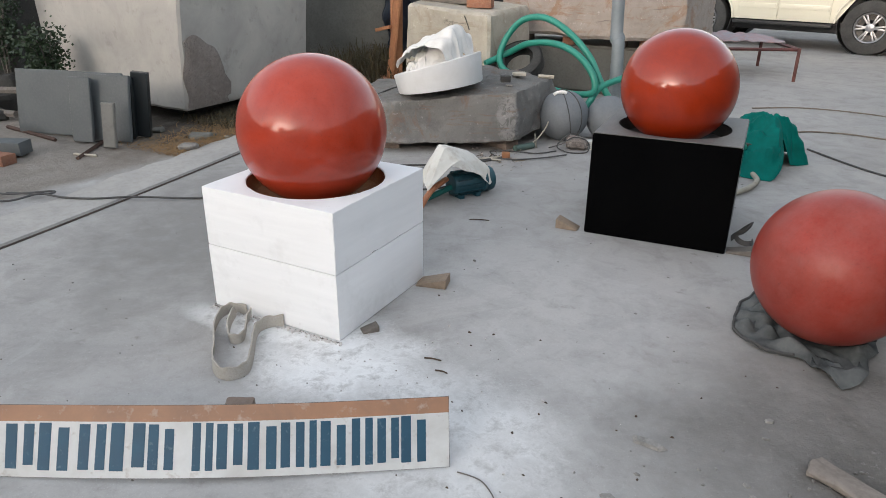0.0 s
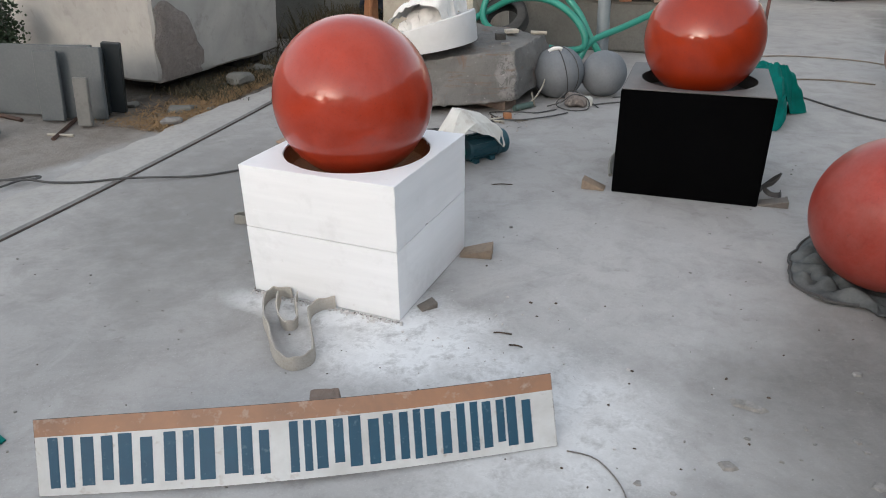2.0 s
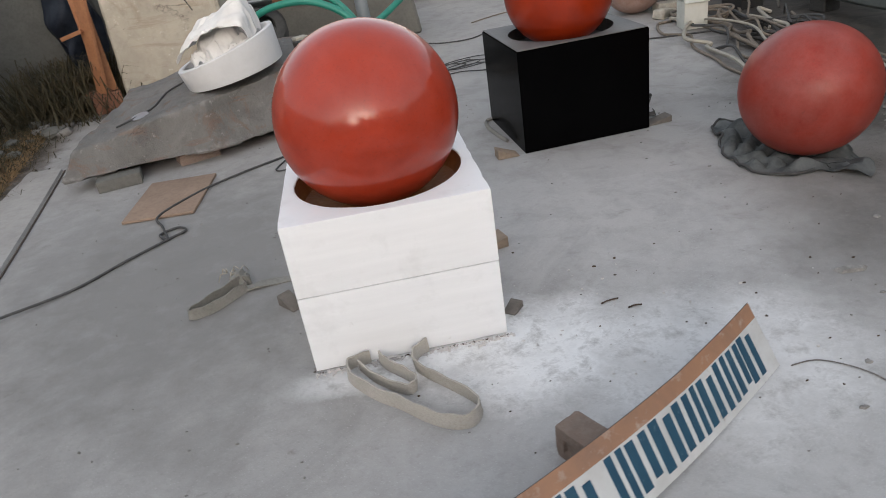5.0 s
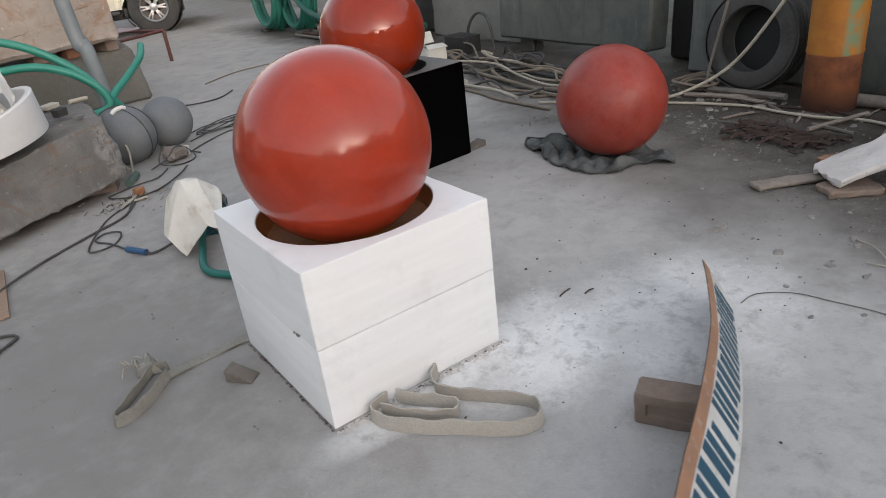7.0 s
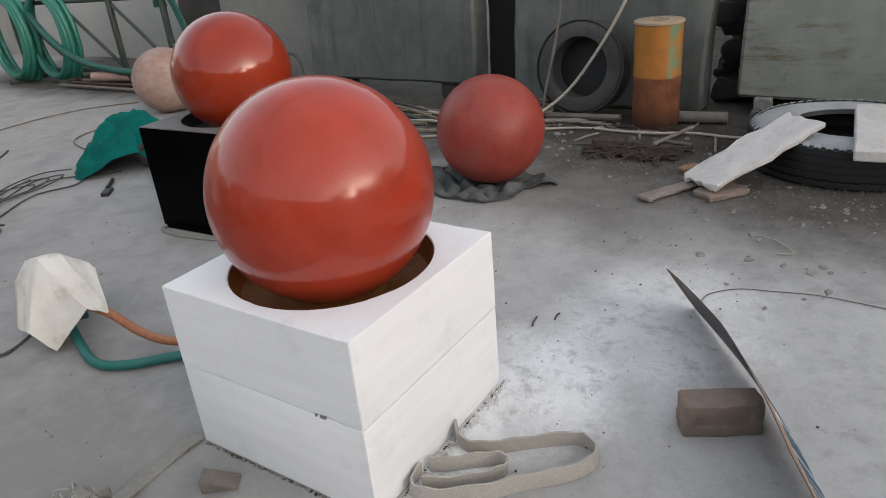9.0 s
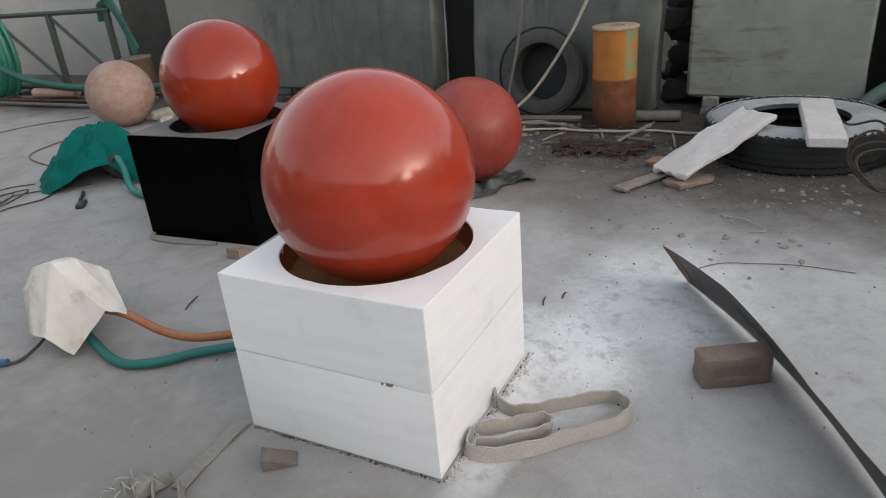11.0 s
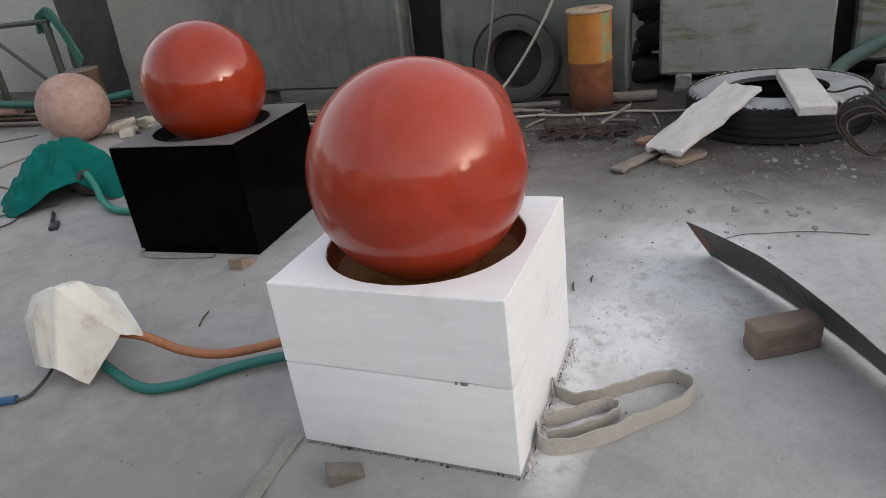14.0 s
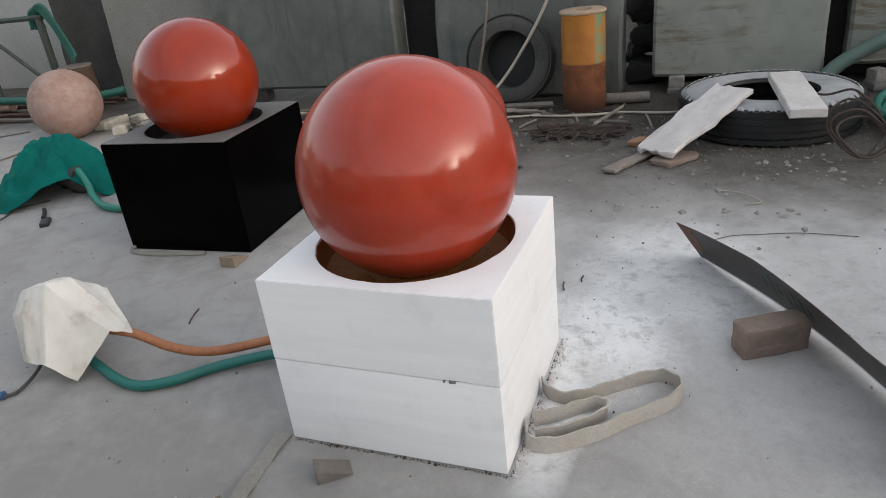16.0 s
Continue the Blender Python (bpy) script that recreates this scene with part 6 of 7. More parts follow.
for k, (y, s) in enumerate(((-0.47, 0.10), (-1.15, 0.10), (-1.65, 0.09), (-2.6, 0.09))):
    single("prop_stone", roughen(stone_block(0.16, 0.15, 0.05, 0.008, 9, k, 0.01, 3), 0.004, 12, k), M["stone olive"], "squared stone prop under a slab", "stone", pose(3.44, y, 0, 0, 0, k * 9), "props under the slabs")
    single("prop_stone", roughen(stone_block(s, s, 0.075, 0.004, 9, k + 5, 0.006, 2), 0.003, 12, k), M["chips"], "pale stone cube under a slab", "stone", pose(3.46, y + 0.02, 0.045, 0, 0, k * 17), "props under the slabs")
# offcuts coloured near black for the shade in the gap
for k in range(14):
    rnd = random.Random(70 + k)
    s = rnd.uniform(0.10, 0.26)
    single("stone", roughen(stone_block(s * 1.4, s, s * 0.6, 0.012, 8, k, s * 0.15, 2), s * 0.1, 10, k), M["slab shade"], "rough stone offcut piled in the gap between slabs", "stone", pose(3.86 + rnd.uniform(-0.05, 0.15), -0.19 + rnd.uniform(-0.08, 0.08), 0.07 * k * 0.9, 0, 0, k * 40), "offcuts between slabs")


# ---- tyres ----


def tyre(m, r, w, bead, side_mat, label, lugs=56, bite=1.0):
    """A truck tyre, axle along z, base at z = 0."""
    t = thing("truck_tyre", label, "tyre", m, "old tyres")
    h = w / 2
    prof = [(bead, w * 0.16), (bead + 0.01, w * 0.04), (bead + (r - bead) * 0.45, -0.0), (r * 0.93, w * 0.07), (r * 0.975, w * 0.16)]
    top = [(a, w - b) for a, b in reversed(prof)]
    inner = [(bead + 0.02, w * 0.80), (r * 0.90, w * 0.70), (r * 0.92, h), (r * 0.90, w * 0.30), (bead + 0.02, w * 0.20)]
    part("carcass", lathe(prof + [(r * 0.985, w * 0.3), (r * 0.985, w * 0.7)] + top + inner, 80), M["rubber"] if bite > 0.5 else M["rubber worn"], t)
    part("side_wall", lathe([(bead + 0.004, w + 0.001 - w * 0.04), (bead + (r - bead) * 0.45, w + 0.003), (r * 0.925, w * 0.936), (r * 0.925, w * 0.925), (bead + (r - bead) * 0.45, w - 0.004), (bead + 0.006, w * 0.94)], 80), side_mat, t, "dusty grey side wall")
    for z in (0.14, 0.32, 0.50, 0.68, 0.86):
        rib = bmesh.new()
        rings = []
        for k in range(lugs * 2):
            a = k * math.tau / (lugs * 2)
            wob = w * 0.018 * (1 if k % 2 else -1) * bite
            rings.append([rib.verts.new((math.cos(a) * q, math.sin(a) * q, w * z + d * w * 0.072 + wob)) for q, d in ((r * 0.972, -1), (r * 0.996, -0.9), (r * 0.996, 0.9), (r * 0.972, 1))])
        for u, v in zip(rings, rings[1:] + rings[:1]):
            for k in range(3):
                rib.faces.new((u[k], u[k + 1], v[k + 1], v[k]))
        part("tread_rib", rib, M["rubber"] if bite > 0.5 else side_mat, t, "worn zigzag tread rib", smooth=25)
    if bite < 0.5:
        return t
    shoulder = bmesh.new()
    for k in range(lugs):
        mm = Matrix.Rotation((k + 0.5) * math.tau / lugs, 4, "Z") @ pose(r * 0.945, 0, w * 0.945, 0, 38, 0)
        add_cube(shoulder, mm @ Matrix.Diagonal((r * 0.075, math.tau * r / lugs * 0.55, 0.0035 * bite, 1)))
    tagged(part("shoulder_tread", shoulder, side_mat, t, "dust-filled shoulder tread", smooth=0), kind="stuff")
    return t


def add_cube(bm, m):
    v = [bm.verts.new(m @ Vector((x, y, z))) for x in (-0.5, 0.5) for y in (-0.5, 0.5) for z in (-0.5, 0.5)]
    for f in ((0, 1, 3, 2), (4, 6, 7, 5), (0, 4, 5, 1), (2, 3, 7, 6), (0, 2, 6, 4), (1, 5, 7, 3)):
        bm.faces.new([v[i] for i in f])


tyre(pose(2.705, -0.98, 0.0, 0, 0, 10), 0.475, 0.205, 0.255, M["rubber dusty"], "large truck tyre lying flat, white with stone dust")
tyre(pose(3.30, 0.63, 0.302, 0, -80, 0), 0.302, 0.19, 0.19, M["rubber grey"], "worn tyre standing against a grey slab", 44, 0.4)
# disc added in place of the darkness inside the tyre's hole
single("tyre_flap", lathe([(0.0, 0.0), (0.195, 0.0), (0.20, 0.012), (0.0, 0.016)], 40, False), M["rubber"], "added disc that darkens the hole of a standing tyre", "rubber", pose(3.31, 0.63, 0.302, 0, -80, 0))

single("stone", roughen(stone_block(0.34, 0.30, 0.27, 0.012, 6, 77, 0.02, 3), 0.01, 8, 2), M["stone olive"], "grey stone under an old tyre behind a boulder", "stone", pose(-0.70, 3.88, -0.004, 0, 0, 12))
tyre(pose(-0.71, 3.84, 0.36, 42, 0, 0), 0.21, 0.12, 0.125, M["rubber grey"], "small worn tyre leaning on a stone behind a boulder", 40, 0.4)

# ---- rusty painted pipe ----
mp = pose(3.10, 0.11, 0, 0, 0, 0)
drum = thing("steel_pipe", "upright steel pipe, yellow paint above and rust below", "pipe", mp)
part("shell", roughen(lathe([(0.138, 0.0), (0.142, 0.01), (0.140, 0.30), (0.144, 0.315), (0.140, 0.33), (0.139, 0.61), (0.139, 0.622), (0.125, 0.622), (0.125, 0.0)], 48), 0.002, 9, 2), M["rusty pipe"], drum)
part("rim", lathe([(0.060, 0.618), (0.060, 0.634), (0.140, 0.634), (0.147, 0.630), (0.147, 0.618), (0.140, 0.612)], 48), M["pipe rim"], drum, "pale worn steel rim with a hole")

# ---- planks of stone by the flat tyre ----


def offcut(l, w, th, m, mat_name, label, seed, ragged=1.0):
    bm = box(l, w, th, bevel=0.006, seg=1)
    bmesh.ops.subdivide_edges(bm, edges=[e for e in bm.edges if e.calc_length() > 0.05], cuts=7, use_grid_fill=True)
    for v in bm.verts:
        v.co.y += ragged * (0.010 * noise.noise(Vector((v.co.x * 7, v.co.y * 2, seed))) + 0.014 * noise.noise(Vector((v.co.x * 24, v.co.y * 3, seed + 8))) * max(0, -v.co.y * 2 / w))
        v.co.x += 0.05 * ragged * noise.noise(Vector((v.co.y * 16, v.co.z * 9, seed + 3))) * (abs(v.co.x) / l)
    roughen(bm, 0.007 * ragged, 22, seed)
    single("stone_offcut", bm, M[mat_name], label, "stone offcut", m, "stone offcuts")


def between(a, b, roll=0):
    """A pose whose x axis runs from a to b, at their middle."""
    a, b = Vector(a), Vector(b)
    d = (b - a).normalized()
    s = Vector((0, 0, 1)).cross(d).normalized()
    u = d.cross(s)
    m = Matrix((d, s, u)).transposed().to_4x4()
    m.translation = (a + b) / 2
    return m @ pose(0, 0, 0, roll, 0, 0)


offcut(0.62, 0.235, 0.03, between((2.035, -0.435, 0.040), (2.46, -0.80, 0.243)), "plank stone", "long rough white stone offcut leaning on a tyre", 3, 1.7)
offcut(0.78, 0.165, 0.05, between((2.05, -1.12, 0.212), (2.82, -1.06, 0.212)), "plank stone", "smooth pale stone plank lying across a tyre", 5, 0.3)
offcut(0.36, 0.075, 0.022, between((1.82, -0.225, 0.004), (2.13, -0.40, 0.004)), "stake", "pale splintered stake on the ground", 7)
offcut(0.22, 0.13, 0.03, between((1.94, -0.46, 0.0), (2.12, -0.60, 0.0)), "brick", "broken brown stone under an offcut", 9)
offcut(0.10, 0.06, 0.035, between((2.26, -0.30, 0.0), (2.34, -0.34, 0.0)), "board tan", "small pale orange chunk of stone on the ground", 11)

# rusty wire coil and green hose beside the tyre
coil = bmesh.new()
pts = []
for k in range(46):
    a, q = k * math.tau / 13, k / 45
    pts.append((2.15 - 0.12 * q + 0.035 * math.sin(k * 0.6) + 0.07 * math.sin(a), -1.32 - 0.05 * q + (0.105 - 0.025 * math.sin(k * 0.9)) * math.cos(a), 0.165 - 0.05 * q + (0.14 - 0.06 * q) * math.sin(a + 0.3)))
tube([(2.62, -1.16, 0.212), (2.45, -1.20, 0.225), (2.30, -1.23, 0.26)] + [(x, y, max(z, 0.008)) for x, y, z in pts[3:]], 0.0058, 7, 5, False, coil)
single("wire_coil", coil, M["cable rust"], "loose rusty coil of stiff cable against a tyre", "cable")
coil = bmesh.new()
for q in range(3):
    tube([(2.60 + (0.30 + 0.03 * q) * math.cos(a), -1.77 + (0.21 + 0.03 * q) * math.sin(a), 0.026 + 0.042 * q + 0.015 * math.sin(3 * a)) for a in [i * math.tau / 16 for i in range(16)]], 0.022, 12, 5, True, coil)
single("hose_coil", coil, M["hose mid"], "coil of dull green hose on the ground by a tyre", "hose")
single("hose", tube([(3.30, -1.30, 0.05), (3.36, -1.42, 0.19), (3.42, -1.9, 0.45), (3.46, -2.6, 0.85)], 0.045, 12, 8), M["hose dusty"], "dull green hose running up over a slab", "hose")

# sticks, pipe and white cable at the foot of the slabs
single("pipe_offcut", tube([(3.17, 0.0, 0.04), (3.18, -0.12, 0.04), (3.2, -0.30, 0.042)], 0.036, 12, 4), M["wood dark"], "grey pipe behind an upright pipe", "pipe")
for a, b, r in (((3.05, 0.92, 0.02), (3.0, 0.30, 0.055), 0.020), ((2.98, 0.80, 0.012), (2.96, 0.40, 0.02), 0.012), ((2.65, -0.02, 0.012), (3.0, -0.15, 0.03), 0.012), ((2.9, 0.9, 0.015), (3.05, 0.45, 0.02), 0.014)):
    single("stick", tube([a, b], r, 7, 2), M["wood dark" if r > 0.015 else "stake"], "weathered stick lying by the slabs", "stick", None, "sticks")
single("cable", tube([(2.30, 1.60, 0.012), (2.48, 1.25, 0.012), (2.70, 0.88, 0.012), (2.86, 0.50, 0.012), (2.85, 0.22, 0.014), (2.84, 0.02, 0.022), (2.93, -0.16, 0.012), (2.90, -0.38, 0.014), (2.92, -0.52, 0.012)], 0.0085, 8, 8), M["cable white"], "dirty white cable along the foot of the slabs", "cable")
single("cable", tube([(2.62, 1.02, 0.012), (2.82, 0.86, 0.05), (3.0, 0.67, 0.19), (3.05, 0.47, 0.46), (3.08, 0.31, 0.75), (3.12, 0.18, 1.10), (3.16, 0.08, 1.6), (3.44, 0.06, 1.85)], 0.010, 8, 8), M["cable white"], "dirty white cable hanging from above", "cable")
single("cable", tube([(3.05, 0.86, 0.02), (3.06, 0.83, 0.22), (3.08, 0.77, 0.5), (3.1, 0.73, 0.8), (3.16, 0.70, 1.4), (3.44, 0.70, 1.8)], 0.009, 8, 8), M["wood dark"], "grey cable hanging beside a tyre", "cable")

for k in range(18):
    rnd = random.Random(640 + k)
    x, y, a, l = rnd.uniform(2.45, 3.25), rnd.uniform(-0.35, 0.75), rnd.uniform(0, math.pi), rnd.uniform(0.05, 0.16)
    c, d = math.cos(a) * l, math.sin(a) * l
    single("stick", tube([(x - c, y - d, 0.008), (x + rnd.uniform(-0.01, 0.01), y, 0.012), (x + c, y + d, 0.008)], rnd.uniform(0.005, 0.010), 5, 3), M[("wood dark", "stake", "bark")[k % 3]], "short broken stick in the dirt by the slabs", "stick", None, "sticks")

# heap of bark strips
heap = bmesh.new()
for k in range(70):
    rnd = random.Random(200 + k)
    y = 0.25 - 0.46 * (k / 70)
    x = 2.46 + 0.07 * math.sin(k * 0.5) + rnd.gauss(0, 0.035)
    a = -1.2 + rnd.gauss(0, 0.55)
    l = rnd.uniform(0.04, 0.09)
    pts = [(x + math.cos(a) * l * t + rnd.gauss(0, 0.012), y + math.sin(a) * l * t + rnd.gauss(0, 0.012), 0.006 + rnd.random() * 0.028) for t in (-1, -0.4, 0.2, 1)]
    ribbon(pts, rnd.uniform(0.007, 0.018), 0.005, 4, False, rnd.uniform(0.3, 1.3), heap)
roughen(heap, 0.003, 40, 3, False)
for v in heap.verts:
    v.co.z = max(v.co.z, 0.002)
single("bark_scraps", heap, M["bark"], "low heap of dark reddish bark strips on the soil", "scrap", kind="stuff")

# ---- tangle of cables by the slabs ----
for k in range(16):
    rnd = random.Random(300 + k)
    o = k * 0.055
    pts = []
    for i in range(9):
        t = i / 8
        x = 2.26 + o * 0.9 + 0.30 * t * t + rnd.gauss(0, 0.05)
        y = 1.45 + 2.1 * t + 0.3 * math.sin(t * 3 + k) + rnd.gauss(0, 0.06) - o * 0.3
        pts.append((min(x, 3.3), y, 0.012 + 0.05 * rnd.random() * (k % 3)))
    r = (0.010, 0.014, 0.009)[k % 3]
    single("cable", tube(pts, r, 7, 7), M[("cable brown", "cable white", "cable black", "cable brown")[k % 4]], ("muddy brown cable in a tangle by the slabs", "dirty white cable in a tangle by the slabs", "dusty black cable in a tangle by the slabs", "muddy brown cable in a tangle by the slabs")[k % 4], "cable", None, "tangled cables")
for k, (cx, cy, r) in enumerate(((2.95, 2.55, 0.22), (2.75, 3.35, 0.20), (3.1, 0.95, 0.13))):
    bm = bmesh.new()
    for q in range(3):
        tube([(cx + (r + 0.02 * q) * math.cos(a), cy + (r * 0.8 + 0.02 * q) * math.sin(a), 0.02 + 0.02 * q + 0.012 * math.sin(2 * a + q)) for a in [i * math.tau / 14 for i in range(14)]], 0.010, 6, 4, True, bm)
    single("cable_coil", bm, M["cable brown" if k else "cable black"], "loose coil of muddy cable on the ground", "cable")
single("cable_loop", tube([(3.35, 3.27, 0.005), (3.34, 3.29, 0.19), (3.35, 3.36, 0.30), (3.35, 3.45, 0.33), (3.35, 3.55, 0.29), (3.35, 3.64, 0.17), (3.36, 3.66, 0.005)], 0.014, 8, 6), M["cable black"], "stiff black cable loop standing by a slab", "cable")
# small dark block at the foot of the slab
single("crate", roughen(box(0.20, 0.28, 0.15, bevel=0.006), 0.006, 9, 2), M["car trim"], "small dark block by the foot of a slab", "crate", pose(3.2, 3.55, 0, 0, 0, 4))

for k, (x, y, l) in enumerate(((2.74, 3.92, 0.26), (2.58, 3.66, 0.22), (2.86, 3.72, 0.20), (2.66, 3.45, 0.16))):
    single("stone_offcut", roughen(stone_block(l, l * 0.5, 0.07, 0.012, 9, 60 + k, 0.01, 3), 0.012, 12, k), M["stone beige"], "broken pale stone offcut beside a tangle of cables", "stone offcut", pose(x, y, -0.003, 0, 4 * k, 35 * k), "broken offcuts")

# white carton with open flaps
carton = thing("carton", "small dirty white carton with open flaps", "box", pose(2.575, 3.16, 0, 0, 0, -6))
for s in (-1, 1):
    part("side", box(0.006, 0.17, 0.20, (s * 0.085, 0, 0), 0.001), M["box white"], carton)
    part("side", box(0.176, 0.006, 0.20, (0, s * 0.085, 0), 0.001), M["box white"], carton)
part("base", box(0.17, 0.17, 0.006, (0, 0, 0.001), 0.0), M["box white"], carton)
part("flap", box(0.18, 0.09, 0.005, (0, 0, 0), 0.001, m=pose(0, -0.07, 0.205, 12, 0, 0)), M["box white"], carton)
part("flap", box(0.18, 0.10, 0.005, (0, 0, 0), 0.001, m=pose(-0.02, 0.10, 0.26, 60, 0, 0)), M["box white"], carton)
part("flap", box(0.09, 0.16, 0.005, (0, 0, 0), 0.001, m=pose(-0.11, 0.0, 0.24, 0, 55, 0)), M["box white"], carton)

# ---- hose rack and piled pipes ----
rack = thing("hose_rack", "dull green iron rack hung with coils of green hose", "rack")
ry = [5.12, 5.85, 6.6, 7.4]
rx = [3.40, 3.30, 3.20, 3.08]
for x, y in zip(rx, ry):
    part("post", box(0.05, 0.05, 0.86, (x, y, 0.0), 0.004), M["iron green"], rack)
    part("foot", box(0.5, 0.05, 0.05, (x, y, 0.0), 0.004), M["iron green"], rack)
for z in (0.84, 0.12):
    part("rail", tube([(rx[0], ry[0] - 0.05, z), (rx[3], ry[3] + 0.05, z)], 0.026, 6, 2), M["iron green"], rack)
for k in range(3):
    part("brace", tube([(rx[k], ry[k], 0.14), (rx[k + 1], ry[k + 1], 0.82)], 0.018, 6, 2), M["iron green"], rack)
for k, (cx, cy) in enumerate(((2.98, 7.35), (3.10, 6.75))):
    bm = bmesh.new()
    for q in range(5):
        ph, rr = q * 0.7, 0.33 + 0.03 * (q % 3)
        tube([(cx + 0.03 * q - 0.06 + 0.02 * math.sin(a + q), cy + rr * math.cos(a), 0.50 + (0.42 + 0.02 * q) * math.sin(a)) for a in [i * math.tau / 16 for i in range(16)]], 0.030, 10, 5, True, bm)
    single("hose_coil", bm, M["hose mid"], "coil of green hose hung on an iron rack", "hose", None, "hose coils")
bundle_of = thing("hose_bundle", "bundle of thin dark green hose over the end of a rack", "hose")
for q in range(4):
    part("hose_turn", tube([(3.40 + 0.02 * q, 5.24 - 0.03 * q, 0.74), (3.38, 5.18 - 0.03 * q, 0.89 + 0.012 * q), (3.39, 5.08 - 0.025 * q, 0.90 + 0.01 * q), (3.40, 4.99 - 0.02 * q, 0.78), (3.42, 4.93 - 0.02 * q, 0.58), (3.42, 4.89 - 0.02 * q, 0.42 + 0.02 * q)], 0.016, 8, 6), M["hose dark"], bundle_of)
single("hose", tube([(3.05, 7.0, 0.75), (2.98, 6.6, 0.50), (2.93, 6.1, 0.30), (2.95, 5.5, 0.20), (3.02, 4.9, 0.17), (3.15, 4.5, 0.16), (3.3, 4.25, 0.18)], 0.034, 12, 8), M["hose dark"], "thick dark green hose hanging from a rack to the ground", "hose")
for k in range(9):
    rnd = random.Random(500 + k)
    x = 2.78 + 0.085 * k
    single("iron_bar", tube([(x + 0.12, 4.55 + rnd.uniform(-0.2, 0.2), 0.03 + 0.03 * (k % 2)), (x + rnd.uniform(-0.1, 0.1), 6.4 + rnd.uniform(-0.3, 0.3), 0.03 + 0.03 * (k % 2))], 0.018, 6, 2), M["iron" if k % 3 else "wood dark"], "rusty iron bar lying in a pile", "bar", None, "piled bars")
single("pipe_offcut", tube([(3.02, 5.35, 0.13), (2.92, 5.85, 0.13)], 0.05, 14, 2), M["pink stone"], "pale pink pipe on piled bars", "pipe")
stump = thing("tree_stump", "short brown wooden stump with a weathered sawn top", "stump", pose(3.40, 4.87, 0))
part("trunk", roughen(lathe([(0.0, 0.0), (0.165, 0.0), (0.155, 0.12), (0.15, 0.25), (0.15, 0.385), (0.0, 0.385)], 28, False), 0.006, 9, 2), M["stump"], stump)
part("sawn_top", lathe([(0.0, 0.386), (0.148, 0.386), (0.146, 0.397), (0.0, 0.397)], 28, False), M["wood dark"], stump, "weathered sawn top")

# ---- cables lying on the concrete ----
single("cable", tube([(-2.6, -0.1, 0.022), (-2.18, 0.0, 0.022), (-2.12, 0.17, 0.024), (-1.95, 0.20, 0.024), (-1.78, 0.27, 0.024), (-1.62, 0.40, 0.022), (-1.33, 0.585, 0.008), (-1.15, 0.78, 0.008), (-1.0, 0.93, 0.008), (-0.93, 1.0, 0.008), (-0.98, 1.05, 0.008), (-1.05, 1.0, 0.008), (-1.0, 0.93, 0.010), (-1.06, 1.10, 0.008), (-1.1, 1.22, 0.018), (-0.95, 1.45, 0.018), (-0.75, 1.66, 0.008), (-0.50, 1.82, 0.008), (-0.3, 1.95, 0.008), (-0.15, 2.25, 0.008)], 0.006, 7, 6), M["cable black"], "thin black cable snaking over the concrete", "cable")
single("cable", tube([(-2.6, 0.06, 0.022), (-2.3, 0.08, 0.022), (-2.1, 0.24, 0.024), (-2.08, 0.19, 0.026), (-2.3, 0.10, 0.022)], 0.006, 7, 6), M["cable black"], "loop of black cable on the concrete strip", "cable")
lead = thing("power_lead", "black power lead with a blue plug on the concrete", "cable")
part("lead", tube([(-0.10, 1.42, 0.05), (-0.22, 1.36, 0.02), (-0.32, 1.34, 0.008), (-0.36, 1.36, 0.012)], 0.006, 7, 6), M["cable black"], lead)
part("lead", tube([(-0.41, 1.47, 0.012), (-0.42, 1.52, 0.007), (-0.45, 1.62, 0.007), (-0.50, 1.72, 0.007), (-0.44, 1.78, 0.007), (-0.38, 1.72, 0.010), (-0.44, 1.60, 0.007), (-0.55, 1.62, 0.007), (-0.40, 1.95, 0.007), (-0.25, 2.1, 0.007)], 0.0045, 7, 6), M["cable black"], lead)
part("plug", tube([(-0.355, 1.36, 0.014), (-0.38, 1.41, 0.014), (-0.41, 1.47, 0.014)], 0.014, 12, 4), M["blue plastic"], lead, "blue plastic plug")
